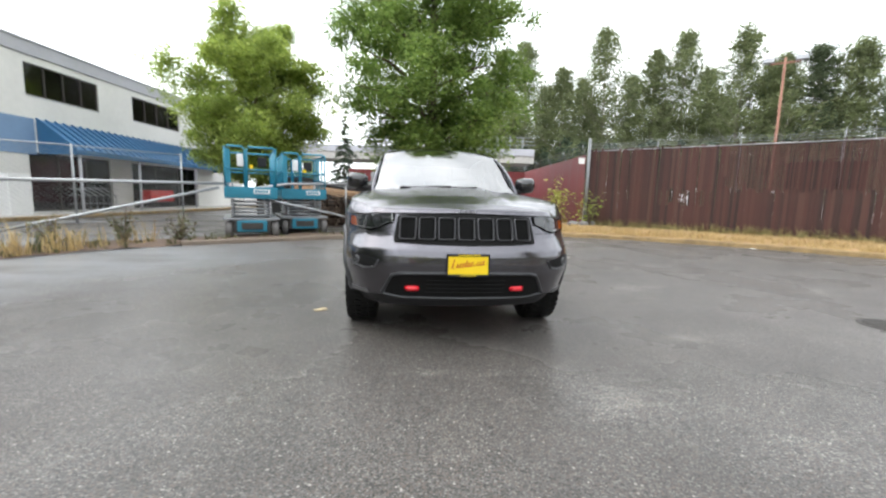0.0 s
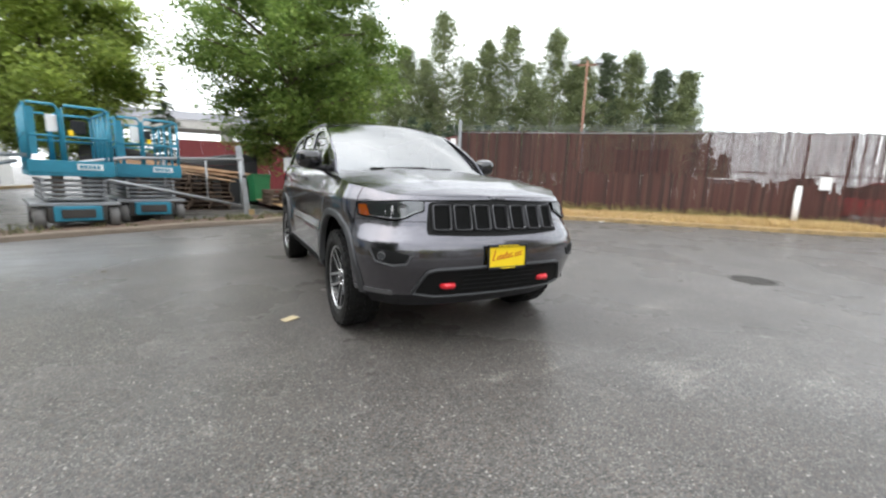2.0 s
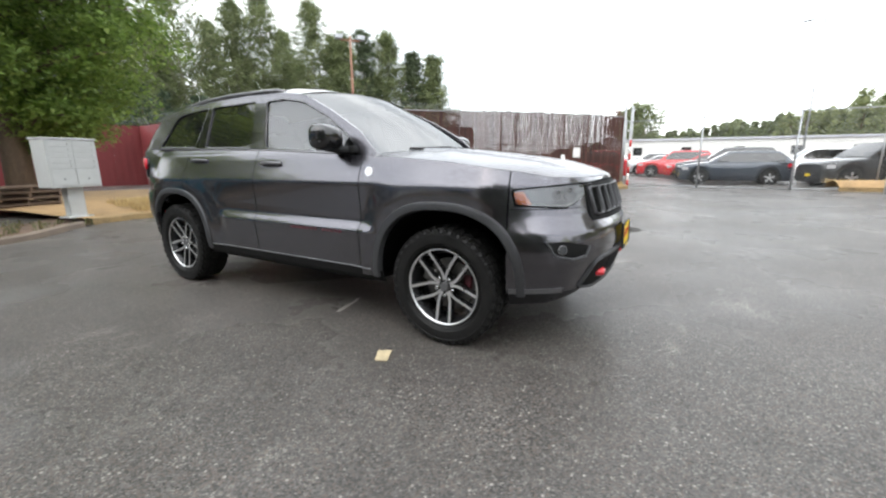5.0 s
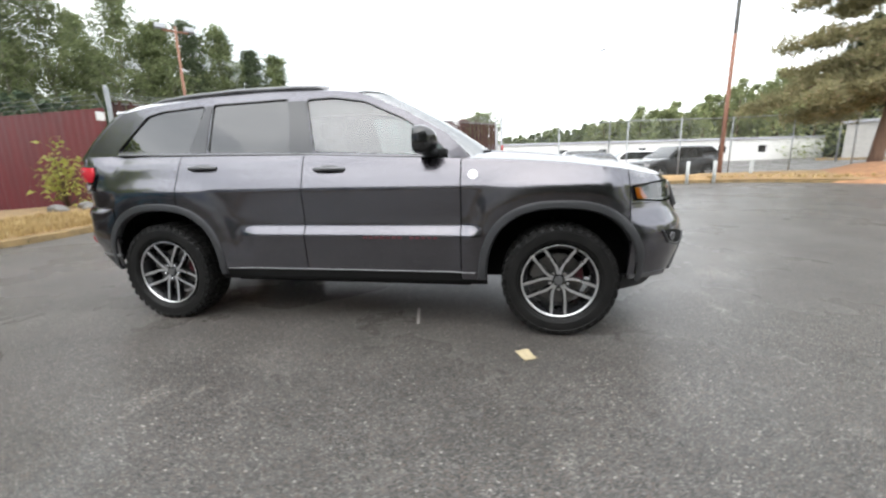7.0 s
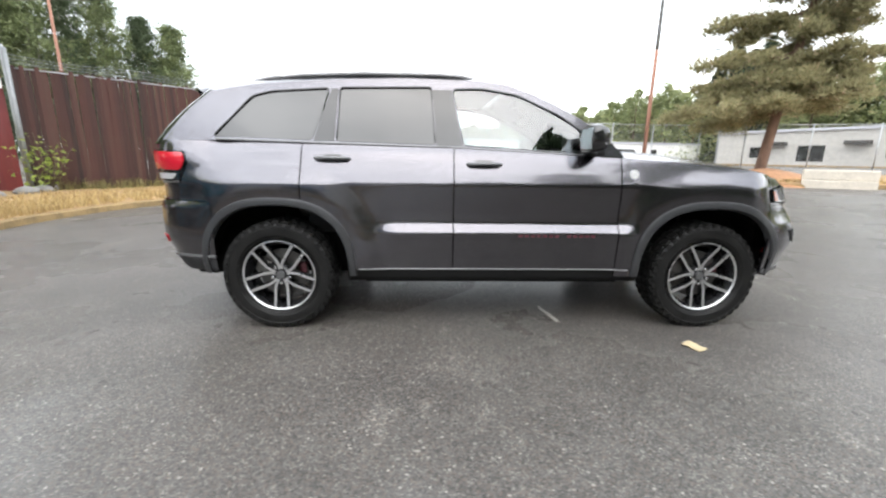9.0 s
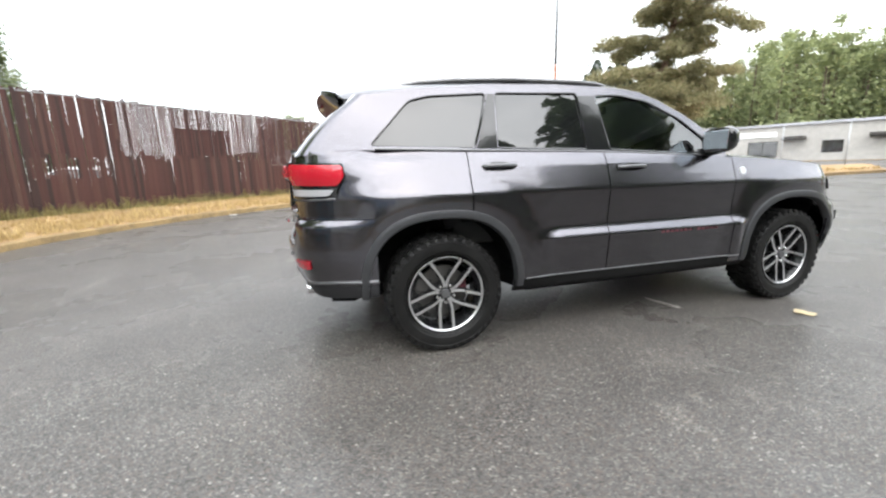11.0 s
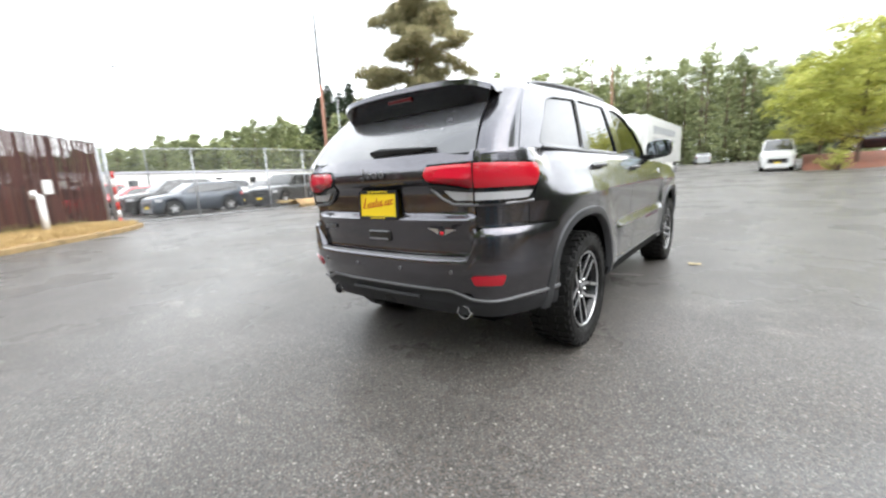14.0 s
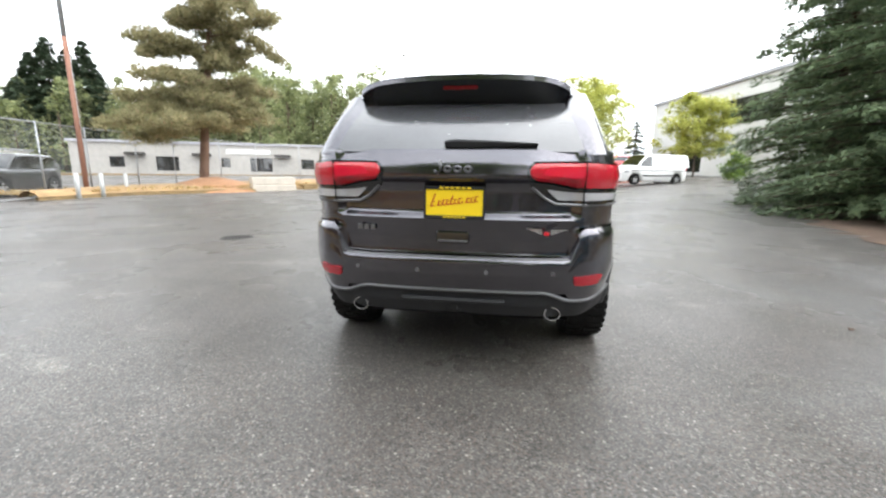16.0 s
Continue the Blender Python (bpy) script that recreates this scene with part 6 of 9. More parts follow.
    for i in range(7):
        w = (i - 3) * 0.1500
        sg = w if abs(w) > 1e-6 else 1e-4
        p, q = shell(sg, 0.815, 0.0), shell(sg, 0.985, 0.0)
        c = (p + q) / 2
        up = (q - p).normalized()
        d = (shell(sg + 0.01, 0.9) - shell(sg - 0.01 if abs(w) > 0.02 else -0.01, 0.9)).normalized()
        if d.x < 0:
            d = -d
        out = up.cross(d).normalized()
        if out.y > 0:
            out = -out
        m = Matrix((d, -out, up)).transposed().to_4x4()
        m.translation = c + out * 0.008
        slot = new("grille_slot", ring_me)
        slot.parent = gr
        slot.matrix_basis = m @ Matrix.Diagonal((1.07, 1, 0.98, 1))
        hc = new("honeycomb", hex_me)
        hc.parent = slot
        hc.matrix_basis = pose(0, 0.004, 0)
    bm = bmesh.new()
    front_badge_bars(bm, [0.030, 0.034, 0.034, 0.034], 0.030, 0.005, 0.006)
    part("name_badge", bm, "satin_grey", car, "small grey maker's badge", m=pose(0.0, -2.228, 1.030, -30))
    so = s_at_y(-1.905)
    loop_tube("hood_gap", [(w if abs(w) > 1e-6 else 1e-4, pw(abs(w), [(0, 1.017), (0.5, 1.008), (0.8, 1.002), (so, 0.982)])) for w in steps(-so, so, 60)], 0.006, "dark", car, 0.001, 6, "dark gap under the hood edge")
    # headlamps, fog lamps
    for sd in (-1, 1):
        hl = new("headlamp")
        hl.parent = car
        hl["label"] = "smoked headlamp with amber side marker"
        S = lambda w: sd * w
        so = s_at_y(-1.905)
        outline = ((0.578, 1.004), (0.582, 0.946), (0.64, 0.930), (0.70, 0.902), (0.78, 0.884), (0.87, 0.886), (so - 0.02, 0.900), (so, 0.978), (0.80, 0.999))
        bowl = loop_patch("lamp_bowl", rounded(v2(*[(S(w), z) for w, z in outline]), 0.012), "lamp_smoke", hl, 0.004, 0.04, "dark lamp bowl", 0.02)
        loop_patch("amber_marker", rounded(v2((S(so - 0.120), 0.897), (S(so - 0.028), 0.906), (S(so - 0.006), 0.968), (S(so - 0.060), 0.972)), 0.008), "amber", hl, 0.012, 0.02, "amber side marker", 0.02)
        for w0, rad in ((0.735, 0.040), (0.845, 0.030)):
            c = shell(S(w0), 0.945, 0.004)
            nn = plan(w0)[1]
            nn = Vector((nn.x * sd, nn.y, 0.1)).normalized()
            for rr, dd, mt, nm in ((rad, 0.006, "gloss_black", "projector_bezel"), (rad * 0.8, 0.008, "satin_grey", "projector_ring"), (rad * 0.68, 0.010, "lamp_smoke", "projector_lens")):
                bm = bmesh.new()
                add_tube(bm, [c - nn * 0.01, c + nn * dd], rr, 26)
                part(nm, bm, mt, hl)
        loop_patch("bright_bar", v2((S(0.60), 0.972), (S(0.69), 0.968), (S(0.69), 0.976), (S(0.60), 0.981)), "satin_grey", hl, 0.0075, 0.01, "bright bar inside the lamp", 0.03)
        loop_tube("bright_rim", [(S(w), z) for w, z in ((0.585, 0.950), (0.64, 0.936), (0.70, 0.908), (0.78, 0.890), (0.87, 0.892), (so - 0.10, 0.898))], 0.004, "alloy", hl, 0.006, 6)
        cover = loop_patch("headlamp_lens", rounded(v2(*[(S(w), z) for w, z in outline]), 0.012), "lamp_cover", hl, 0.017, 0.008, "clear lamp cover", 0.02)
        cover.visible_shadow = False
        loop_tube("lens_border", [(S(w), z) for w, z in outline[:8]], 0.006, "dark", hl, 0.010, 6, "dark gap round the lens")
        fo = loop_patch("fog_lamp_opening", rounded(v2((S(0.668), 0.672), (S(0.70), 0.622), (S(0.78), 0.612), (S(0.89), 0.634), (S(0.940), 0.702), (S(0.84), 0.704)), 0.018), "matte_black", car, 0.003, 0.02, "black fog-lamp recess", 0.025)
        c = shell(S(0.855), 0.660, -0.010)
        nn = plan(0.855)[1]
        nn = Vector((nn.x * sd, nn.y, 0)).normalized()
        bm = bmesh.new()
        add_tube(bm, [c - nn * 0.01, c + nn * 0.016], 0.027, 22)
        part("fog_lamp", bm, "satin_grey", fo, "round grey-rimmed fog lamp")
        bm = bmesh.new()
        add_tube(bm, [c, c + nn * 0.0175], 0.022, 22)
        part("fog_lens", bm, "lamp_smoke", fo)
        loop_tube("fog_trim", [(S(w), z) for w, z in ((0.655, 0.668), (0.69, 0.613), (0.78, 0.602), (0.895, 0.625), (0.948, 0.705))], 0.0075, "flare", car, 0.006, 6)
        bm = bmesh.new()
        p = Vector((sd * 0.392, -2.275, 0.462))
        add_tube(bm, [p + Vector((-0.042, 0.08, 0.004)), p + Vector((-0.042, -0.015, 0)), p + Vector((-0.028, -0.036, 0)), p + Vector((0.028, -0.036, 0)), p + Vector((0.042, -0.015, 0)), p + Vector((0.042, 0.08, 0.004))], 0.021, 10)
        add_box(bm, (p.x - 0.030, p.y - 0.005, p.z + 0.012), (p.x + 0.030, p.y + 0.09, p.z + 0.036), 0.008)
        part("tow_hook", bm, "hook_red", car, "bright red tow hook", smooth=True)
        panel("bumper_foot", srange(-2.2, -1.90, sd, 0.03), lambda s: 0.395, lambda s: 0.425, "satin_grey", car, 4, 0.006, "grey lip under the bumper", 0.02)
    loop_patch("lower_intake", rounded(v2((-0.640, 0.398), (-0.0005, 0.388), (0.0005, 0.388), (0.640, 0.398), (0.545, 0.566), (0.0005, 0.580), (-0.0005, 0.580), (-0.545, 0.566)), 0.02), "matte_black", car, 0.003, 0.02, "black lower air intake", 0.03)
    bm = bmesh.new()
    for k in range(4):
        z = 0.43 + k * 0.032
        add_tube(bm, [shell(w if abs(w) > 1e-6 else 1e-4, z, 0.006) for w in steps(-0.30, 0.30, 12)], 0.0045, 6)
    part("intake_grid", bm, "matte_black", car, smooth=True)
    loop_tube("intake_trim", [(w if abs(w) > 1e-6 else 1e-4, pw(abs(w), [(0, 0.588), (0.49, 0.578), (0.555, 0.560), (0.655, 0.415)])) for w in steps(-0.655, 0.655, 64)], 0.012, "flare", car, 0.004, 8, "grey trim round the lower intake")
    loop_tube("skid_lip", [(w if abs(w) > 1e-6 else 1e-4, pw(abs(w), [(0, 0.386), (0.5, 0.386), (0.65, 0.408)])) for w in steps(-0.65, 0.65, 44)], 0.010, "flare", car, 0.004, 8, "grey lip under the intake")
    plate(car, "front_plate", pose(0.005, -2.382, 0.650, -2, 0, 0))

    # cabin
    for nm, x, y, wd in (("front_seat", -0.38, 0.28, 0.5), ("front_seat", 0.38, 0.28, 0.5), ("rear_bench", 0.0, 1.12, 1.3)):
        st = new(nm)
        st.parent = car
        st["label"] = "dark leather seat inside the cabin"
        bm = bmesh.new()
        add_box(bm, (x - wd / 2, y - 0.28, 0.62), (x + wd / 2, y + 0.22, 0.80), 0.05)
        part("cushion", bm, "seat", st, smooth=True)
        bm = bmesh.new()
        add_box(bm, (x - wd / 2, 0, 0), (x + wd / 2, 0.15, 0.66), 0.05, Matrix.Translation((0, y + 0.12, 0.76)) @ Matrix.Rotation(radians(-16), 4, "X"))
        part("backrest", bm, "seat", st, smooth=True)
        for hx in ((x,) if wd < 1 else (-0.42, 0, 0.42)):
            bm = bmesh.new()
            add_box(bm, (hx - 0.13, y + 0.31, 1.40), (hx + 0.13, y + 0.41, 1.56), 0.035)
            add_tube(bm, [(hx - 0.06, y + 0.34, 1.32), (hx - 0.06, y + 0.36, 1.44)], 0.008, 6)
            add_tube(bm, [(hx + 0.06, y + 0.34, 1.32), (hx + 0.06, y + 0.36, 1.44)], 0.008, 6)
            part("headrest", bm, "seat", st, smooth=True)
    bm = bmesh.new()
    add_box(bm, (-0.74, -0.90, 0.75), (0.74, -0.42, 1.16), 0.08)
    add_box(bm, (0.18, -0.55, 1.10), (0.58, -0.42, 1.22), 0.04)
    add_box(bm, (-0.14, -0.45, 0.55), (0.14, 0.55, 0.86), 0.04)
    part("dashboard", bm, "black", car, "dark dashboard and console", smooth=True)
    bm = bmesh.new()
    m = Matrix.Translation((0.38, -0.30, 1.08)) @ Matrix.Rotation(radians(65), 4, "X")
    add_tube(bm, [m @ Vector((0.185 * math.cos(a), 0.185 * math.sin(a), 0)) for a in steps(0, 2 * math.pi * 23 / 24, 23)], 0.015, 8, closed=True)
    for a in (0.2, math.pi - 0.2, -math.pi / 2):
        add_tube(bm, [m @ Vector((0, 0, -0.02)), m @ Vector((0.18 * math.cos(a), 0.18 * math.sin(a), 0))], 0.016, 6)
    add_tube(bm, [m @ Vector((0, 0, 0)), (0.38, -0.6, 0.95)], 0.05, 10)
    part("steering_wheel", bm, "black", car, smooth=True)
    bm = bmesh.new()
    add_box(bm, (-0.12, -0.27, 1.575), (0.12, -0.23, 1.635), 0.015)
    part("inside_mirror", bm, "black", car)

    for ob in car.children:
        if ob.type == "MESH" and ob.data.materials and ob.data.materials[0] in SKIN:
            face_out(ob.data)
    for sd in (-1, 1):
        for c in AXLES:
            make_wheel(car, "wheel", sd * 0.812, c, sd)
    return car


build_car()


# ---- fences ----
def upright(x, y, z0, z1):
    return [(x, y, z0), (x, y, z1)]


FENCE = [Vector((7.0, 10.5, 0)), Vector((12.1, 5.7, 0)), Vector((16.9, -0.25, 0))]
FENCE_L = [(FENCE[1] - FENCE[0]).length, (FENCE[2] - FENCE[1]).length]
FENCE_LEN = sum(FENCE_L)


def fence_at(d):
    """Place and direction d metres along the slatted fence."""
    if d <= FENCE_L[0]:
        u = (FENCE[1] - FENCE[0]).normalized()
        return FENCE[0] + u * d, u
    u = (FENCE[2] - FENCE[1]).normalized()
    return FENCE[1] + u * (d - FENCE_L[0]), u


def fence_ground(d):
    return pw(d, [(0, 0.20), (9, 0.18), (FENCE_LEN - 2, 0.10), (FENCE_LEN, 0.02)])


def wire(bm, a, b, r=0.006, sag=0.0):
    a, b = Vector(a), Vector(b)
    mid = (a + b) / 2 - Vector((0, 0, sag))
    add_tube(bm, [a, mid, b] if sag else [a, b], r, 4, cap=False)


def slat_fence():
    f = holder("slat_fence", pose(0, 0, 0), "tall chain-link fence with rusty red-brown slats and barbed wire", "fence")
    rnd = random.Random(21)
    H = 2.95
    # posts, rail, wires
    n = 6
    for i in range(n + 1):
        d = FENCE_LEN * i / n
        p, u = fence_at(min(d, FENCE_LEN - 1e-3))
        g = fence_ground(d)
        last = i in (0, n)
        back = Vector((0, 0, 0)) if last else Vector((-u.y, u.x, 0)) * 0.07
        bm = tube(upright(p.x + back.x, p.y + back.y, g - 0.1, g + (3.42 if last else H + 0.05)), 0.045 if last else 0.032, 10)
        part("post", bm, "galv", f, "galvanised post" if last else "")
        s = Vector((u.y, -u.x, 0))
        if not last:
            part("wire_arm", tube([p + Vector((0, 0, g + H)), p - s * 0.22 + Vector((0, 0, g + H + 0.32))], 0.014, 6), "galv", f)
    for k in range(3):
        for i in range(n):
            bm = bmesh.new()
            da, db = FENCE_LEN * i / n, FENCE_LEN * (i + 1) / n - 1e-3
            (pa, ua), (pb, ub) = fence_at(da), fence_at(db)
            off = -Vector((ua.y, -ua.x, 0)) * (0.07 + 0.07 * k)
            wire(bm, pa + off + Vector((0, 0, fence_ground(da) + H + 0.10 + 0.10 * k)), pb + off + Vector((0, 0, fence_ground(db) + H + 0.10 + 0.10 * k)), 0.005, 0.03 + 0.02 * k)
            part("wire_strand", bm, "galv", f, "strand of barbed wire")
    for i in range(n):
        da, db = FENCE_LEN * i / n, FENCE_LEN * (i + 1) / n - 1e-3
        part("top_rail", tube([fence_at(da)[0] + Vector((0, 0, fence_ground(da) + H - 0.03)), fence_at(db)[0] + Vector((0, 0, fence_ground(db) + H - 0.03))], 0.02, 6), "galv", f)
    # solid patch panels
    for d0, d1, z0, z1 in ((6.1, 7.9, 0.05, 2.32), (11.5, 12.2, 0.0, 1.5), (9.3, 10.9, 0.0, 1.15), (12.9, 14.6, 0.95, 1.3)):
        count = max(3, round((d1 - d0) / 0.12))
        strip = mesh_of("patch_slat", box((-0.0585, -0.006, 0), (0.0585, 0.006, z1 - z0)), "slat")
        for k in range(count):
            d = lerp(d0, d1, (k + 0.5) / count)
            p, u = fence_at(d)
            ob = new("patch_slat", strip)
            ob.parent = f
            ob.matrix_basis = Matrix.Translation((p.x - u.y * 0.06, p.y + u.x * 0.06, fence_ground(d) + z0)) @ pose(0, 0, 0, 0, rnd.uniform(-0.3, 0.3), math.degrees(math.atan2(u.y, u.x)))
    # a dark rail halfway up and brown posts where the slats stand open
    for da, db in ((8.6, 11.4), (11.4, FENCE_LEN - 0.05)):
        part("middle_rail", tube([fence_at(d)[0] + Vector((0.03, 0.03, fence_ground(d) + 1.62)) for d in (da, db)], 0.024, 6), "slat", f)
    for d in (6.55, 9.1, 11.9, 13.0):
        p, u = fence_at(d)
        part("post", tube(upright(p.x + 0.05, p.y + 0.05, 0.0, fence_ground(d) + H + 0.02), 0.040, 8), "slat", f, "rusty brown post")
    # slats: flat and close below, turned like louvres above
    shapes = {}
    pitch = 0.082
    count = int(FENCE_LEN / pitch)
    for i in range(count):
        d = (i + 0.5) * pitch
        p, u = fence_at(d)
        top = round(H + rnd.choice((-0.03, 0.0, 0.0, 0.02, 0.04)), 2)
        wave = noise.noise((d * 0.55, 3.1, 0)) * 0.5 + noise.noise((d * 1.7, 7.7, 0)) * 0.25
        split = round(pw(d, [(0, 4.0), (4.2, 4.0), (4.6, 1.5), (8.4, 1.45), (9.2, 1.35), (12.8, 1.30), (13.0, 0.05)]) + wave * pw(d, [(8.6, 0), (9.4, 0.6), (12.6, 0.5), (12.9, 0)]) + rnd.choice((-0.06, 0.0, 0.06)), 1)
        turn = pw(d, [(4.2, 6), (5.0, 31), (8.8, 32), (9.2, 36), (12.9, 36), (13.1, 28)])
        pieces = [(0.0, min(split, top), rnd.uniform(-3, 7), 0.086), (min(split, top) + 0.002, top, turn + rnd.uniform(-1.8, 1.8), 0.098)]
        r = rnd.random()
        if 2.6 < d < 4.4 and r < 0.55:
            gap = round(0.85 + 0.5 * abs(wave), 1)
            pieces = [(0.0, gap, 4, 0.086), (gap + 0.002, gap + 0.5, 4 + rnd.uniform(0, 8), 0.056), (gap + 0.502, pieces[0][1], 4, 0.086), pieces[1]]
        if d > 4.6:
            fine = pieces.pop()
            thin = (fine[0], fine[1], rnd.uniform(-12, 12), 0.0325)
            pieces += [thin, thin]
        for k, (a, b, turned, wd) in enumerate(pieces):
            if b - a < 0.08:
                continue
            along = 0.041 * (k - 0.5 - (len(pieces) - 2)) if wd == 0.0325 else 0.0
            key = (wd, round(b - a, 2))
            if key not in shapes:
                bm = bmesh.new()
                add_box(bm, (-wd / 2, -0.005, 0), (wd / 2, 0.005, b - a))
                shapes[key] = mesh_of("slat", bm, "slat")
            ob = new("slat", shapes[key])
            ob.parent = f
            ob.matrix_basis = Matrix.Translation((p.x + u.x * along, p.y + u.y * along, fence_ground(d) + a)) @ pose(0, 0, 0, rnd.uniform(-0.4, 0.4), rnd.uniform(-0.5, 0.5) * (0.2 if wd == 0.0325 else 1.0), math.degrees(math.atan2(u.y, u.x)) + turned)
    # notice sheet on the wire
    p, u = fence_at(12.45)
    ob = part("notice_sheet", box((-0.16, -0.004, 0), (0.16, 0.0, 0.42), 0.001), "white_paint", f, "plain white notice sheet")
    ob.matrix_basis = Matrix.Translation((p.x - 0.06, p.y - 0.05, 1.25)) @ pose(0, 0, 0, 0, 0, math.degrees(math.atan2(u.y, u.x)))


slat_fence()


def red_wall():
    w = holder("sheet_metal_wall", pose(0, 0, 0), "dull red sheet-metal wall with barbed wire on top", "wall", kind="structure")
    pts = [Vector((6.95, 10.6, 0)), Vector((8.0, 22.0, 0)), Vector((-4.0, 24.5, 0))]
    for a, b in zip(pts, pts[1:]):
        L = (b - a).length
        u = (b - a).normalized()
        s = Vector((-u.y, u.x, 0))
        n = int(L / 1.22)
        for i in range(n):
            bm = bmesh.new()
            prof = []
            m = 8
            for k in range(m + 1):
                off = 0.012 if k % 2 else 0.0
                prof.append(a + u * (L * (i + k / m) / n - (0.004 if k == m else 0)) + s * off)
            for base, top in (((0, 0, -0.1), (0, 0, 3.0)),):
                lo = [bm.verts.new(q + Vector(base)) for q in prof]
                hi = [bm.verts.new(q + Vector(top)) for q in prof]
                for k in range(m):
                    bm.faces.new((lo[k], lo[k + 1], hi[k + 1], hi[k]))
            part("sheet", bm, "red_wall", w)
        bm = bmesh.new()
        for k in range(3):
            wire(bm, a + s * (0.05 + 0.06 * k) + Vector((0, 0, 3.1 + 0.12 * k)), b + s * (0.05 + 0.06 * k) + Vector((0, 0, 3.1 + 0.12 * k)), 0.005)
        for i in range(n // 2 + 1):
            q = a + u * (L * i * 2 / n if i * 2 <= n else L)
            add_tube(bm, [q + Vector((0, 0, 2.95)), q + s * 0.2 + Vector((0, 0, 3.4))], 0.014, 5)
        part("barbed_wire", bm, "galv", w)
    part("corner_post", tube(upright(7.0, 10.45, 0, 3.55), 0.05, 12), "lift_grey", w, "thick galvanised corner post")
    part("small_sign", box((6.62, 10.52, 2.62), (6.86, 10.56, 2.86), 0.003), "white_paint", w, "small pale sign")


red_wall()


def chain_link(name, line, h, label, posts=True, wire_gap=0.14, rail=True):
    f = holder(name, pose(0, 0, 0), label, "fence")
    line = [Vector(p) for p in line]
    mesh = bmesh.new()
    for a, b in zip(line, line[1:]):
        L = (b - a).length
        u = (b - a).normalized()
        n = max(1, round(L / 3.0))
        for i in range(n + (1 if b is line[-1] else 0)):
            q = a + (b - a) * (i / n)
            part("post", tube([q, q + Vector((0, 0, h + 0.05))], 0.03, 8), "galv", f)
        for z in (h, 0.06):
            part("rail", tube([a + Vector((0, 0, z)), b + Vector((0, 0, z))], 0.021, 6), "galv", f)
        k = int((L + h) / wire_gap)
        for i in range(k):
            d = i * wire_gap
            for sgn in (1, -1):
                s0, s1 = d - h, d
                z0, z1 = 0.0, h
                if s0 < 0:
                    z0, s0 = -s0, 0.0
                if s1 > L:
                    z1, s1 = h - (s1 - L), L
                if s1 - s0 < 0.05 or z1 <= z0:
                    continue
                if sgn < 0:
                    s0, s1 = L - s0, L - s1
                add_tube(mesh, [a + u * s0 + Vector((0, 0, z0)), a + u * s1 + Vector((0, 0, z1))], 0.0028, 3, cap=False)
    ob = part("wire_mesh", mesh, "galv", f, "galvanised wire mesh")
    ob["kind"] = "stuff"
    return f


chain_link("chain_link_fence", [(16.95, -0.3, 0), (15.9, -6.0, 0.02), (17.4, -10.8, 0.1), (17.9, -16, 0.2), (17.2, -22.5, 0.3), (13.6, -28.0, 0.37)], 2.75, "galvanised chain-link fence along the car lot")
chain_link("chain_link_gate", [(-8.3, 10.6, 0.0), (-12.6, 6.6, 0.0)], 2.4, "galvanised chain-link gate panel before the building")
part("gate_post", tube(upright(17.1, -0.5, 0, 3.4), 0.06, 12), "galv")
tagged(bpy.data.objects["gate_post"], "thick galvanised steel post at the end of the fence", "post")
st = holder("marker_post", pose(16.75, -0.55, 0), "red and white banded post at the lot entrance", "post")
for i in range(7):
    part("band", tube(upright(0, 0, 0.28 * i, 0.28 * i + 0.278), 0.05, 10), "red_paint" if i % 2 == 0 else "white_paint", st)


# pipe swing gates and their posts
GATE0, GATED = Vector((-1.15, 8.0, 0)), Vector((-0.8, -0.6, 0))


def gp(s, z):
    return GATE0 + GATED * s + Vector((0, 0, z))


def pipe_gates():
    post = holder("gate_hinge_post", pose(-1.15, 8.05, 0.0), "leaning square galvanised gate post with a yellow foot", "post")
    bm = bmesh.new()
    add_box(bm, (-0.075, -0.05, 0), (0.075, 0.05, 1.88), 0.008, Matrix.Rotation(radians(-5), 4, "Y"))
    part("post_shaft", bm, "galv", post)
    part("yellow_foot", box((0.02, -0.12, 0.0), (0.17, -0.03, 0.16), 0.02), "kerb_yellow", post, "chipped yellow foot block")
    part("hinge", box((-0.20, -0.09, 1.02), (0.03, -0.055, 1.10), 0.01), "iron", post)
    a = holder("pipe_gate", pose(0, 0, 0), "open galvanised pipe gate leaf with one diagonal brace", "gate", "pipe gates")
    part("top_pipe", tube([gp(0.08, 1.52), gp(2.9, 1.38), gp(4.2, 1.16)], 0.034, 10), "galv", a)
    part("brace_pipe", tube([gp(0.2, 0.27), gp(2.0, 0.66), gp(4.1, 1.08)], 0.034, 10), "galv", a)
    part("stile", tube([gp(0.16, 0.2), gp(0.16, 1.56)], 0.034, 10), "galv", a)
    for s, z0, z1 in ((1.15, 0.46, 1.46), (2.15, 0.70, 1.41)):
        part("upright", tube([gp(s, z0), gp(s, z1)], 0.022, 8), "galv", a)
    b = holder("pipe_gate", pose(0, 0, 0), "open galvanised pipe gate leaf with one diagonal brace", "gate", "pipe gates")
    part("top_pipe", tube([gp(4.4, 1.33), gp(9.2, 1.23)], 0.034, 10), "galv", b)
    part("brace_pipe", tube([gp(4.6, 1.23), gp(9.0, 0.12)], 0.034, 10), "galv", b)
    part("hinge_post", tube([gp(9.25, 0), gp(9.25, 1.7)], 0.06, 10), "galv", b)


pipe_gates()


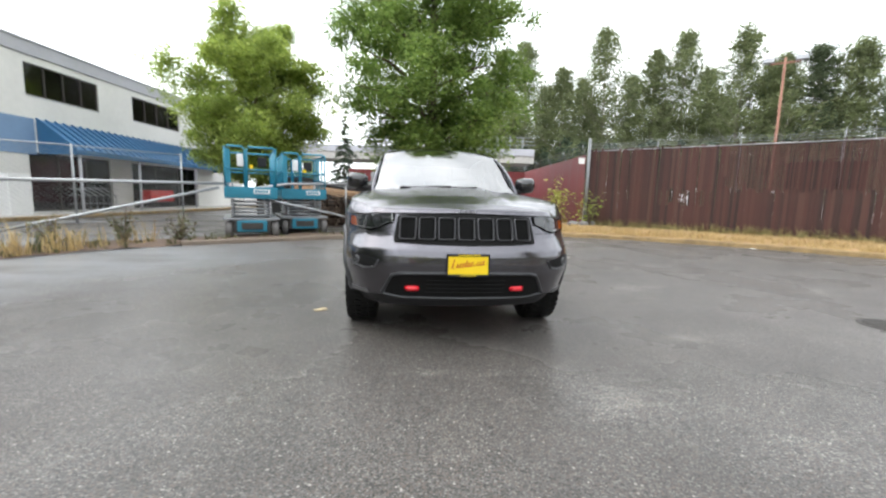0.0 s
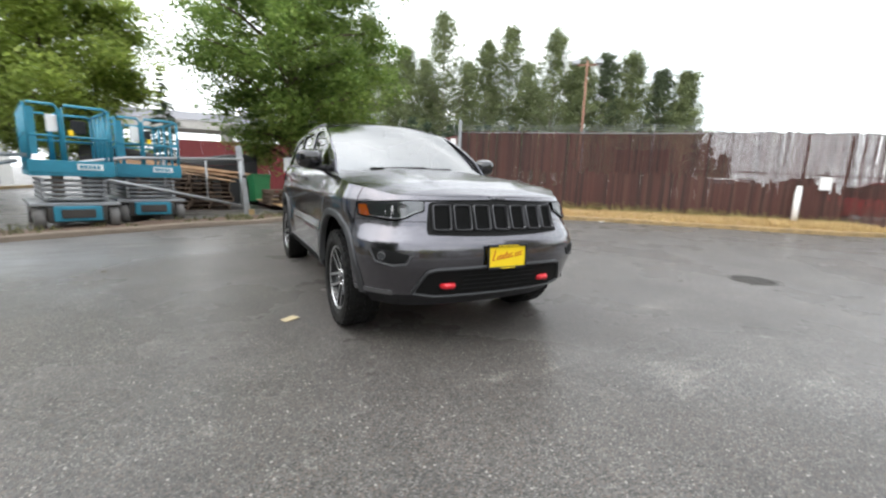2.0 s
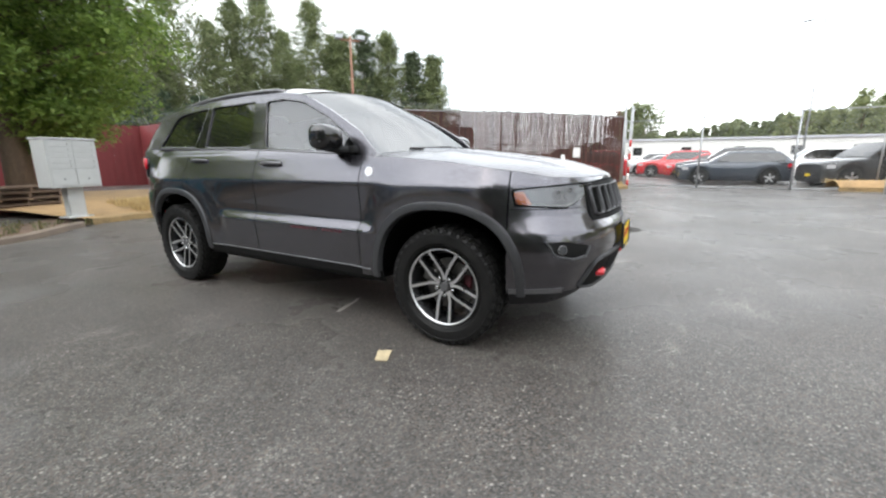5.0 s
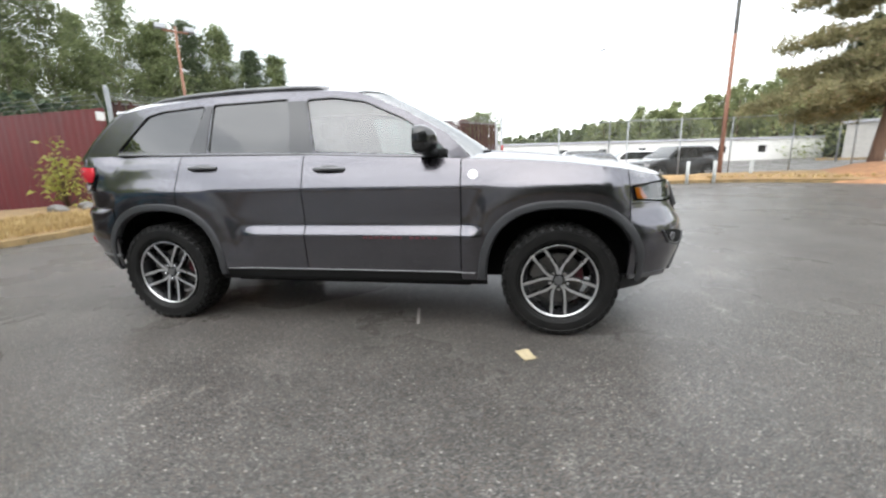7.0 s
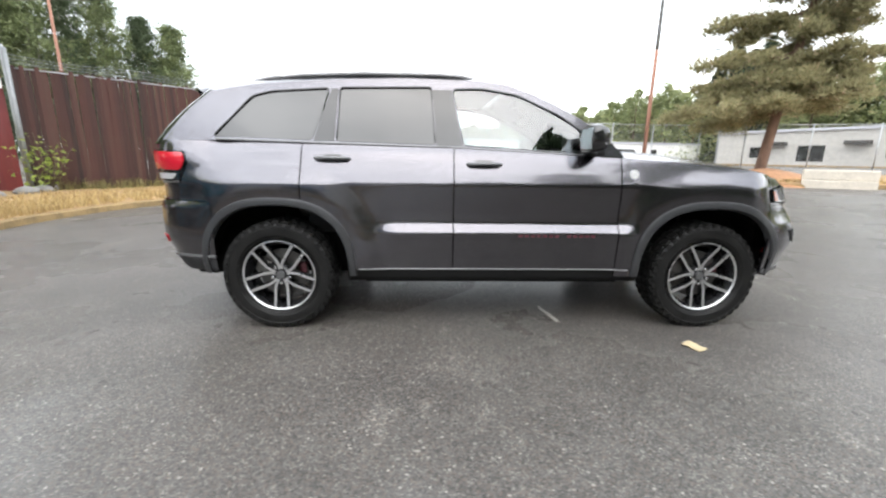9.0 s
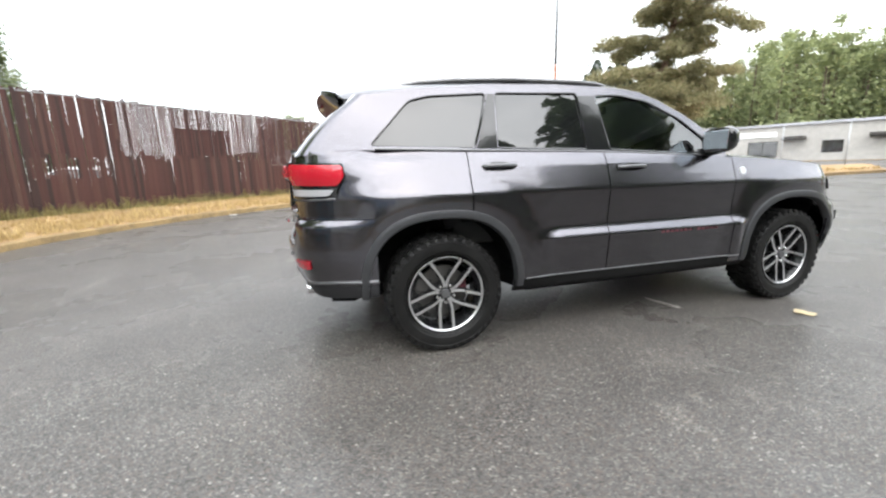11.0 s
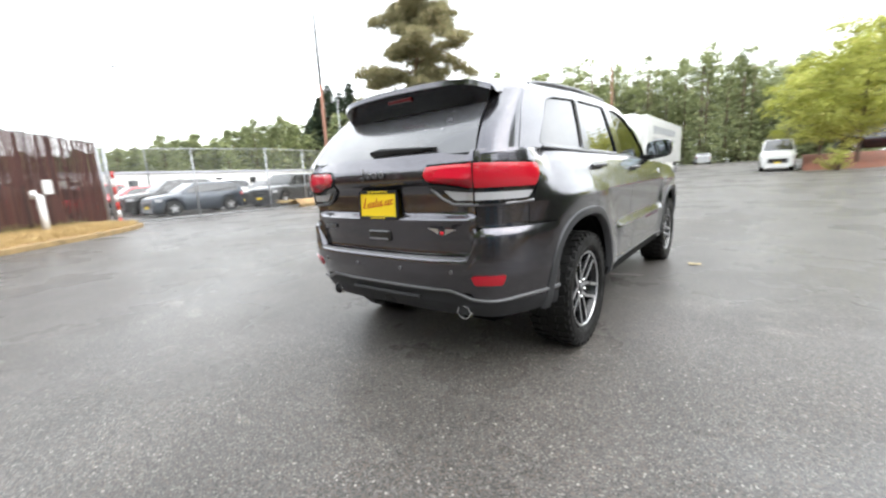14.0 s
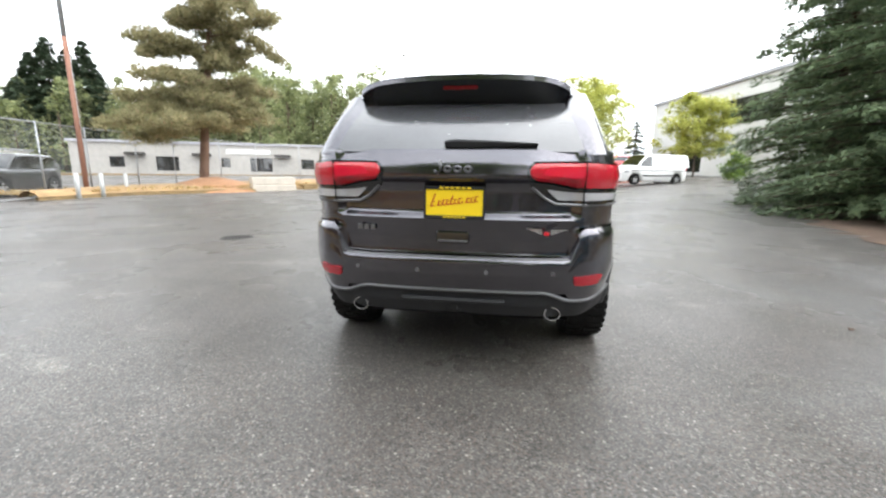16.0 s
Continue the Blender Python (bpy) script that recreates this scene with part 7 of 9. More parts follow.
# ---- scissor lifts ----
def scissor_lift(m, label):
    L = holder("scissor_lift", m, label, "scissor lift", "scissor lifts")
    W, D = 1.18, 1.95
    part("chassis", box((-W / 2 + 0.16, 0.0, 0.14), (W / 2 - 0.16, D, 0.42), 0.02), "iron", L)
    part("ballast_box", box((-0.34, -0.05, 0.16), (0.34, 0.0, 0.44), 0.02), "lift_blue", L)
    part("battery_tray", box((-0.24, -0.08, 0.22), (0.24, -0.05, 0.38), 0.01), "iron", L, "dark battery tray")
    for x in (-W / 2 + 0.06, W / 2 - 0.06):
        for y in (0.14, D - 0.22):
            w = new("wheel")
            w.parent = L
            w.matrix_basis = pose(x, y, 0.2)
            part("tyre", tube([(-0.075, 0, 0), (0.075, 0, 0)], 0.2, 22), "old_rubber", w, "grey solid tyre")
            part("hub", tube([(-0.08, 0, 0), (0.08, 0, 0)], 0.075, 12), "lift_grey", w)
    part("hydraulic_tray", box((-W / 2 - 0.05, 0.0, 0.44), (W / 2 + 0.05, D, 0.50), 0.01), "lift_grey", L)
    for k in range(5):
        z = 0.56 + k * 0.085
        for x in (-W / 2 + 0.16, W / 2 - 0.16):
            bm = bmesh.new()
            add_box(bm, (x - 0.03, 0.05, z - 0.03), (x + 0.03, D - 0.1, z + 0.03), 0.006)
            part("scissor_arm", bm, "lift_grey", L)
        part("cross_tube", tube([(-W / 2 + 0.16, 0.10, z), (W / 2 - 0.16, 0.10, z)], 0.028, 8), "lift_grey", L)
    part("platform", box((-W / 2, -0.02, 0.98), (W / 2, D, 1.06), 0.01), "lift_blue", L)
    part("platform_skirt", box((-W / 2 - 0.005, -0.035, 1.04), (W / 2 + 0.005, -0.02, 1.26), 0.004), "lift_blue", L)
    part("maker_panel", box((0.05, -0.045, 1.10), (0.42, -0.036, 1.21), 0.002), "white_paint", L, "pale panel with unreadable lettering")
    bm = bmesh.new()
    for k in range(5):
        add_box(bm, (0.08 + k * 0.062, -0.049, 1.12), (0.125 + k * 0.062, -0.044, 1.19))
    part("panel_lettering", bm, "lift_blue", L)
    for x in (-W / 2 + 0.03, W / 2 - 0.03):
        part("toe_board", box((x - 0.012, 0, 1.06), (x + 0.012, D, 1.24), 0.004), "lift_blue", L)
        for y in (0.0, 0.5, 1.0, 1.45, D - 0.03):
            part("rail_post", tube(upright(x, y, 1.06, 2.20), 0.026, 8), "lift_blue", L)
        for z in (2.20, 1.72):
            part("side_rail", tube([(x, -0.02, z - 0.03), (x, 0.03, z), (x, D - 0.06, z), (x, D, z - 0.03)], 0.024, 8), "lift_blue", L)
    for y in (0.0, D - 0.03):
        for x0, x1 in ((-W / 2 + 0.03, -0.13), (-0.09, W / 2 - 0.03)):
            pts = [(x0, y, 1.06), (x0, y, 2.14), (x0 + 0.05, y, 2.22), (x1 - 0.05, y, 2.22), (x1, y, 2.14), (x1, y, 1.06)]
            part("end_hoop", tube(pts, 0.026, 8), "lift_blue", L)
            part("end_rail", tube([(x0, y, 1.68), (x1, y, 1.68)], 0.022, 8), "lift_blue", L)
    part("gate_plate", box((-W / 2 + 0.05, -0.012, 1.35), (-W / 2 + 0.15, 0.012, 2.15), 0.004), "lift_blue", L)
    part("document_box", box((-0.30, 0.02, 1.75), (-0.12, 0.10, 2.05), 0.02), "white_paint", L, "white document box")
    part("control_box", box((0.22, 1.7, 1.85), (0.46, 1.85, 2.12), 0.02), "black", L, "black control box")
    part("hazard_tag", box((-0.02, -0.03, 1.70), (0.05, -0.02, 1.80), 0.004), "plate_yellow", L, "yellow tag")
    return L


scissor_lift(pose(-4.10, 5.30, 0.0, 0, 0, 20), "blue scissor lift, lowered, beside a second one on the soil")
scissor_lift(pose(-3.12, 6.60, 0.0, 0, 0, 20), "blue scissor lift, lowered, beside the pipe gate")


# ---- mailbox, pallets, small things ----
def mailbox():
    b = holder("cluster_mailbox", pose(0.22, 7.5, 0.11, 0, 0, 8), "pale grey cluster mailbox on a square pedestal", "mailbox")
    part("pedestal", box((-0.13, -0.10, 0.0), (0.13, 0.10, 0.62), 0.01), "mail_paint", b)
    part("pedestal_foot", box((-0.2, -0.17, 0.0), (0.2, 0.17, 0.03), 0.005), "mail_paint", b)
    part("cabinet", box((-0.40, -0.23, 0.58), (0.40, 0.23, 1.46), 0.012), "mail_paint", b)
    part("cabinet_roof", box((-0.415, -0.25, 1.455), (0.415, 0.25, 1.49), 0.012), "mail_paint", b)
    for c in range(2):
        for r in range(5):
            x0, z0 = -0.375 + c * 0.385, 0.93 + r * 0.10
            d = part("mail_door", box((x0, -0.240, z0), (x0 + 0.36, -0.2305, z0 + 0.088), 0.004), "mail_paint", b)
            part("lock", tube([(x0 + 0.31, -0.245, z0 + 0.045), (x0 + 0.31, -0.238, z0 + 0.045)], 0.009, 8), "chrome", d)
    for x0 in (-0.375, 0.01):
        d = part("parcel_door", box((x0, -0.240, 0.62), (x0 + 0.36, -0.2305, 0.915), 0.006), "mail_paint", b)
        part("lock", tube([(x0 + 0.18, -0.247, 0.74), (x0 + 0.18, -0.238, 0.74)], 0.014, 8), "iron", d)


mailbox()


def pallet(m, label="weathered wooden pallet", mat="pallet"):
    p = holder("pallet", m, label, "pallet", "stack of pallets")
    me_b = mesh_of("deck_board", box((-0.6, -0.045, 0), (0.6, 0.045, 0.018), 0.002), mat)
    me_s = mesh_of("stringer", box((-0.02, -0.5, 0), (0.02, 0.5, 0.09), 0.002), mat)
    for i in range(7):
        o = new("deck_board", me_b)
        o.parent = p
        o.matrix_basis = pose(0, -0.45 + i * 0.15, 0.108)
    for i in range(3):
        o = new("deck_board", me_b)
        o.parent = p
        o.matrix_basis = pose(0, -0.45 + i * 0.45, 0.0)
    for i in range(3):
        o = new("stringer", me_s)
        o.parent = p
        o.matrix_basis = pose(-0.57 + i * 0.57, 0, 0.018)
    return p


first = pallet(pose(0.1, 10.4, 0.12, 0, 0, 10), "weathered wooden pallet in a low stack on the soil")
for i in range(3):
    copy_thing(first, pose(0.1 + 0.02 * i, 10.4, 0.12 + 0.13 * (i + 1), 0, 0, 10 + 3 * i))
rndp = random.Random(8)
for k, (x, y) in enumerate([(-2.2, 10.2), (-3.3, 9.9), (-2.7, 11.3)]):
    for i in range(8):
        copy_thing(first, pose(x + rndp.uniform(-0.05, 0.05), y + rndp.uniform(-0.05, 0.05), 0.02 + 0.13 * i, 0, 0, 15 + rndp.uniform(-6, 6)))
boards = mesh_of("plank", box((-1.5, -0.09, 0), (1.5, 0.09, 0.035), 0.003), "timber_new")
for i in range(14):
    ob = new("plank", boards)
    ob.matrix_basis = pose(-2.75 + rndp.uniform(-0.35, 0.35), 10.3 + rndp.uniform(-0.5, 0.6), 1.10 + 0.035 * (i % 5) + 0.03 * (i // 5), rndp.uniform(-2, 2), rndp.uniform(2, 9), rndp.uniform(-24, 8))
    tagged(ob, "long sawn timber plank tossed on the pallets", "plank", "loose planks")
bin_ = holder("wheeled_bin", pose(-0.55, 12.4, 0.1, 0, 0, 20), "green plastic wheeled bin with a closed lid", "bin")
bm = bmesh.new()
r = bmesh.ops.create_cone(bm, cap_ends=True, segments=4, radius1=0.36, radius2=0.44, depth=0.95, matrix=Matrix.Translation((0, 0, 0.5)) @ Matrix.Rotation(radians(45), 4, "Z"))
part("bin_body", bm, "green_paint", bin_)
part("bin_lid", box((-0.34, -0.36, 0.97), (0.34, 0.34, 1.04), 0.02), "green_paint", bin_)
sh = holder("storage_container", pose(-3.2, 13.2, 0.0, 0, 0, 8), "black tarpaulin-covered stack behind the timber", "tarpaulin")
bm = bmesh.new()
grid(lambda u, v: (lerp(-2.6, 2.6, u), lerp(-0.6, 0.6, v), 1.75 + 0.14 * math.sin(7 * u + 2 * v) - 0.9 * abs(v - 0.5) ** 2), steps(0, 1, 30), steps(0, 1, 8), bm)
grid(lambda u, v: (lerp(-2.6, 2.6, u), -0.6 - 0.06 * math.sin(23 * u) * (1 - v), lerp(0.0, 1.52 + 0.14 * math.sin(7 * u), v)), steps(0, 1, 40), steps(0, 1, 8), bm)
part("cover", bm, "black", sh, smooth=True)

sp = holder("standpipe", pose(14.6, 1.75, 0.1, 0, 0, 20), "white-painted standpipe with a side elbow on the verge", "standpipe")
part("riser", tube(upright(0, 0, 0, 1.12), 0.085, 14), "white_paint", sp)
part("elbow", tube([(0, 0, 1.05), (0.06, 0, 1.10), (0.30, 0, 1.12)], 0.06, 12), "white_paint", sp)
part("cap", tube([(0.28, 0, 1.02), (0.28, 0, 1.26)], 0.075, 12), "white_paint", sp)

dr = holder("storm_drain", pose(4.33, -1.92, 0.0, 0, 0, 40), "round cast-iron storm drain grate in the asphalt", "drain", kind="structure")
bm = bmesh.new()
add_tube(bm, [(0.25 * math.cos(a), 0.25 * math.sin(a), 0.003) for a in steps(0, 2 * math.pi * 35 / 36, 35)], 0.022, 6, closed=True)
for v in bm.verts:
    v.co.z = max(0.001, v.co.z * 0.45)
part("drain_frame", bm, "iron", dr, smooth=True)
# flat disc, black in place of the shade down the drain
part("drain_well", tube([(0, 0, 0.001), (0, 0, 0.003)], 0.235, 32), "dark", dr, "flat black disc standing for the shaded opening below the bars")
for i in range(9):
    x = -0.20 + 0.05 * i
    h = math.sqrt(max(0.0, 0.235 ** 2 - x * x))
    part("grate_bar", box((x - 0.013, -h, 0.004), (x + 0.013, h, 0.012), 0.002), "iron", dr)


def litter(name, x, y, a, sx, sy, mat, label, seed):
    rnd = random.Random(seed)
    bm = grid(lambda u, v: (sx * u, sy * v, 0.012 + 0.010 * noise.noise((u * 2, v * 2, seed))), steps(-0.5, 0.5, 6), steps(-0.5, 0.5, 6))
    for v in bm.verts:
        v.co.x += rnd.uniform(-0.05, 0.05) * sx
        v.co.y += rnd.uniform(-0.05, 0.05) * sy
    grid(lambda u, v: (sx * u, sy * v, 0.002), (-0.45, 0.45), (-0.45, 0.45), bm)
    ob = part(name, bm, mat, m=pose(x, y, 0.0, 0, 0, a))
    return tagged(ob, label, "litter")


litter("crumpled_paper", -1.252, -1.252, 25, 0.13, 0.08, "paper", "crumpled damp piece of pale cardboard on the asphalt", 3)
litter("paper_scrap", 2.4, -4.3, 60, 0.09, 0.05, "white_paint", "small white scrap of paper on the asphalt", 4)
litter("torn_strip", -0.70, -0.46, 12, 0.32, 0.022, "concrete", "thin pale strip lying on the wet asphalt beside the car", 9)
litter("fallen_leaf", -2.9, 1.1, 10, 0.05, 0.04, "soil", "small brown fallen leaf on the asphalt", 5)
litter("fallen_leaf", -2.2, -6.2, 10, 0.05, 0.04, "soil", "small brown fallen leaf on the asphalt", 6)
litter("paper_scrap", 6.3, 6.6, 30, 0.16, 0.10, "white_paint", "small white scrap lying beside the kerb", 7)
litter("paper_scrap", 8.9, 4.5, 70, 0.2, 0.1, "white_paint", "flattened white scrap lying beside the kerb", 8)
for i in range(7):
    rr = random.Random(i)
    bm = bmesh.new()
    bmesh.ops.create_icosphere(bm, subdivisions=2, radius=0.22)
    for v in bm.verts:
        v.co *= 1 + 0.35 * noise.noise(v.co * 4 + Vector((i, 0, 0)))
        v.co.z *= 0.6
    tagged(part("rock", bm, "stone", m=pose(5.0 + 0.42 * i, 10.1 + rr.uniform(-0.4, 0.4), 0.26, 0, 0, 50 * i), smooth=True), "rough grey rock at the foot of the red wall", "rock", "rocks by the wall")


# ---- vehicles in the distance ----
def vehicle(name, m, label, mat, L, W, hood, belt, roof, ax, cab, wheel_r=0.33, group="", category="car", rear_glass=True, side_glass=((0.02, 0.98),), ground=0.2):
    """A parked vehicle, nose to -y. hood, belt, roof: heights; ax: axle places; cab: y of screen foot, screen head, roof end, tail foot."""
    c = holder(name, m, label, category, group)
    h = W / 2
    y0, y1 = -L / 2, L / 2

    def lowb(y):
        z = ground
        for a in ax:
            d = abs(y - a) / (wheel_r + 0.07)
            if d < 1:
                z = max(z, wheel_r + (wheel_r + 0.07) * math.sqrt(1 - d * d))
        return z

    def hw(y):
        t = min(1, min(y - y0, y1 - y) / (0.16 * L))
        return h * (0.70 + 0.30 * max(0, t) ** 0.45)

    def topb(y):
        if y < cab[0]:
            t = (y - y0) / (cab[0] - y0)
            return lerp(hood * 0.80, belt, min(1, t ** 0.35) * 0.85 + 0.15 * t) if t > 0 else hood * 0.72
        return belt + 0.05 * (y - cab[0]) / L

    def body(y, k):
        w, a, b = hw(y), lowb(y), topb(y)
        prof = [(0.90, 0.0), (0.97, 0.10), (1.0, 0.35), (1.0, 0.62), (0.975, 0.82), (0.93, 0.94), (0.86, 1.0), (0.55, 1.045), (0.0, 1.06)]
        n = len(prof)
        s = -1 if k < n else 1
        x, z = prof[k] if k < n else prof[2 * n - 2 - k]
        return (s * x * w, y, a + (b - a) * min(z, 1) + (z - 1 if z > 1 else 0) * 0.6)

    ys = sorted(set([y0 + 0.001, y1 - 0.001] + steps(y0 + 0.03, y1 - 0.03, 44)))
    bm = grid(body, ys, range(17))
    for yy in (ys[0], ys[-1]):
        try:
            fan(bm, [body(yy, k) for k in range(17)])
        except ValueError:
            pass
    part("body", bm, mat, c, smooth=True, edge=50)
    part("underbody", box((-h * 0.8, y0 + 0.25, ground), (h * 0.8, y1 - 0.2, belt * 0.7), 0.03), "dark", c)

    def zroof(y):
        if y < cab[1]:
            t = (y - cab[0]) / (cab[1] - cab[0])
            return lerp(belt, roof, t ** 0.85)
        if y > cab[2]:
            return lerp(roof, belt + 0.04, ((y - cab[2]) / max(0.01, cab[3] - cab[2])) ** 1.2)
        return roof + 0.02 * math.sin(math.pi * (y - cab[1]) / (cab[2] - cab[1]))

    def cabin(y, k, off=0.0):
        zr = zroof(y)
        t = (zr - belt) / (roof - belt)
        prof = [(0.93, 0.0), (0.90, 0.25), (0.82, 0.75), (0.78, 0.90), (0.70, 0.98), (0.40, 1.0), (0.0, 1.0)]
        n = len(prof)
        s = -1 if k < n else 1
        x, z = prof[k] if k < n else prof[2 * n - 2 - k]
        xx = lerp(0.93, x, max(0.0, t)) if x > 0.5 else x
        return (s * (xx * h + off), y, belt - 0.03 + (zr - belt + 0.03) * z + (off if z >= 0.98 else 0))

    cy = sorted(set(steps(cab[0], cab[1], 8) + steps(cab[1], cab[2], 10) + steps(cab[2], cab[3], 6)))
    part("cabin", grid(cabin, cy, range(13)), mat, c, smooth=True, edge=60)
    part("windscreen", grid(lambda u, v: tuple(Vector(cabin(lerp(cab[0], cab[1], u), 6)) + Vector((v * h * lerp(0.84, 0.68, u), -0.012, 0.008 - 0.02 * v * v))), steps(0.06, 0.95, 6), steps(-1, 1, 8)), "privacy_glass", c, smooth=True)
    if rear_glass:
        part("rear_window", grid(lambda u, v: tuple(Vector(cabin(lerp(cab[2], cab[3], u), 6)) + Vector((v * h * lerp(0.66, 0.80, u), 0.014, 0.008 - 0.02 * v * v))), steps(0.08, 0.85, 6), steps(-1, 1, 8)), "privacy_glass", c, smooth=True)
    for sd in (-1, 1):
        for a, b in side_glass:
            ya, yb = lerp(cab[0] + 0.25, cab[3] - 0.2, a), lerp(cab[0] + 0.25, cab[3] - 0.2, b)

            def sg(u, v, sd=sd, ya=ya, yb=yb):
                y = lerp(ya, yb, u)
                zt = min(zroof(y) - 0.09, roof - 0.07)
                z = lerp(belt + 0.02, max(zt, belt + 0.03), v)
                t = (z - belt) / (roof - belt)
                return (sd * (lerp(0.93, 0.80, t) * h + 0.006), y, z)
            part("side_window", grid(sg, steps(0, 1, 12), steps(0, 1, 3)), "privacy_glass", c, smooth=True)
        part("headlamp", grid(lambda u, v, sd=sd: (sd * (hw(y0 + 0.10 + 0.25 * u) + 0.004) * 1.0, y0 + 0.10 + 0.25 * u, hood * 0.70 + 0.13 * v), steps(0, 1, 3), steps(0, 1, 2)), "lamp_clear", c)
        part("tail_lamp", grid(lambda u, v, sd=sd: (sd * (hw(y1 - 0.22 + 0.2 * u) + 0.005), y1 - 0.22 + 0.2 * u, belt - 0.22 + 0.16 * v), steps(0, 1, 3), steps(0, 1, 2)), "tail_red", c)
        for a in ax:
            w = new("wheel")
            w.parent = c
            w.matrix_basis = pose(sd * (h - 0.12), a, wheel_r)
            part("tyre", tube([(-0.10, 0, 0), (-0.08, 0, 0), (0.08, 0, 0), (0.10, 0, 0)], wheel_r, 26), "rubber", w)
            bm = bmesh.new()
            add_tube(bm, [(sd * 0.06, 0, 0), (sd * 0.102, 0, 0)], wheel_r * 0.60, 24)
            rim = part("rim", bm, "alloy_dark", w)
            bm = bmesh.new()
            for k in range(5):
                add_box(bm, (min(sd * 0.098, sd * 0.112), -0.030, 0.0), (max(sd * 0.098, sd * 0.112), 0.030, wheel_r * 0.60), 0.0, Matrix.Rotation(2 * math.pi * k / 5, 4, "X"))
            part("spokes", bm, "alloy", rim)
    part("front_grille", box((-h * 0.55, y0 - 0.004, hood * 0.42), (h * 0.55, y0 + 0.05, hood * 0.68), 0.02), "black", c)
    part("blank_plate", box((-0.15, y0 - 0.012, hood * 0.40), (0.15, y0 - 0.002, hood * 0.40 + 0.11), 0.003), "plate_yellow", c, "plain yellow plate")
    return c


def car_paint(name, col, metal=0.4):
    m = Mat(name)
    n = m.noise(3, 4)
    m.set(color=m.ramp(n, [(0.3, tuple(k * 0.9 for k in col)), (0.7, tuple(min(1, k * 1.1) for k in col))]), metal=metal, rough=0.3, coat=1.0, coat_rough=0.04)
    return m.m


M["car_navy"] = car_paint("dark_blue_grey_car_paint", (0.025, 0.035, 0.05))
M["car_black"] = car_paint("black_car_paint", (0.012, 0.013, 0.014))
M["car_red"] = car_paint("red_car_paint", (0.50, 0.02, 0.025), 0.2)
M["car_white"] = car_paint("white_car_paint", (0.78, 0.78, 0.77), 0.0)
M["car_silver"] = car_paint("silver_car_paint", (0.45, 0.46, 0.47), 0.5)

SEDAN = dict(L=4.35, W=1.78, hood=0.92, belt=0.98, roof=1.46, ax=(-1.32, 1.30), cab=(-0.90, -0.10, 1.15, 1.95))
SUV = dict(L=4.6, W=1.88, hood=1.05, belt=1.12, roof=1.70, ax=(-1.40, 1.40), cab=(-0.90, -0.20, 1.75, 2.18), wheel_r=0.37)
HATCH = dict(L=4.2, W=1.78, hood=0.94, belt=1.00, roof=1.47, ax=(-1.30, 1.30), cab=(-0.95, -0.20, 1.55, 2.02))
PARK = "cars parked in the fenced lot"
for m, label, mat, style in [
    (pose(20.3, -4.55, 0, 0, 0, 182), "dark blue-grey hatchback parked behind the chain-link fence", "car_navy", HATCH),
    (pose(23.3, -4.5, 0, 0, 0, 182), "black sport utility vehicle parked in the fenced lot", "car_black", SUV),
    (pose(26.2, -3.7, 0, 0, 0, 182), "red hatchback parked in the fenced lot", "car_red", HATCH),
    (pose(29.1, -2.1, 0, 0, 0, 182), "bright red sport utility vehicle parked in the fenced lot", "car_red", SUV),
    (pose(32.2, -0.95, 0, 0, 0, 181), "silver car parked in the fenced lot", "car_silver", SEDAN),
    (pose(35.5, -0.2, 0, 0, 0, 181), "white car parked in the fenced lot", "car_white", SUV),
    (pose(39.0, 0.5, 0, 0, 0, 181), "white car parked in the fenced lot", "car_white", SEDAN),
    (pose(43.0, 1.2, 0, 0, 0, 180), "silver car parked in the fenced lot", "car_silver", SEDAN),
    (pose(27.6, -8.8, 0, 0, 0, 184), "white sport utility vehicle parked in the fenced lot", "car_white", SUV),
    (pose(22.1, -9.4, 0, 0, 0, 202), "black car parked in the fenced lot", "car_black", SEDAN),
    (pose(19.55, -9.1, 0.03, 0, 0, 202), "black sport utility vehicle parked close to the fence", "car_black", SUV),
    (pose(24.5, 2.6, 0, 0, 0, 178), "red sport utility vehicle parked behind the slatted fence", "car_red", SUV),
    (pose(19.5, 7.5, 0, 0, 0, 178), "white car parked behind the slatted fence", "car_white", SUV),
    (pose(16.6, 11.5, 0, 0, 0, 178), "white car parked behind the slatted fence", "car_white", SEDAN),
]:
    vehicle("parked_car", m, label, mat, group=PARK, **style)
x, y = -9.28, -24.0
vehicle("delivery_van", pose(x, y, rise(x, y) + 0.03, 0, 3.0, 112), "white delivery van with dark side stripes on the sloping driveway", "car_white", 4.75, 1.83, 1.05, 1.12, 1.84, (-1.55, 1.50), (-1.45, -0.70, 2.25, 2.35),
        0.32, category="van", rear_glass=False, side_glass=((0.0, 0.24),))
van1 = bpy.data.objects["delivery_van"]
for z0, z1, a, b in ((0.86, 0.90, -1.9, 2.2), (0.52, 0.60, -1.1, 1.1)):
    for sd in (-1, 1):
        part("stripe", box((min(sd * 0.905, sd * 0.925), a, z0), (max(sd * 0.905, sd * 0.925), b, z1), 0.002), "black", van1)
x, y = -2.6, -30.0
vehicle("small_van", pose(x, y, rise(x, y), 0, 0, 180), "white panel van seen from behind on the road", "car_white", 4.4, 1.75, 1.05, 1.12, 1.88, (-1.35, 1.45), (-1.6, -0.85, 2.12, 2.19), 0.31, category="van", side_glass=((0.0, 0.25),))
x, y = -3.4, -52
vehicle("far_car", pose(x, y, rise(x, y), 0, 0, 180), "dark blue car far down the road", "car_navy", category="car", **SUV)
x, y = 4.5, -62
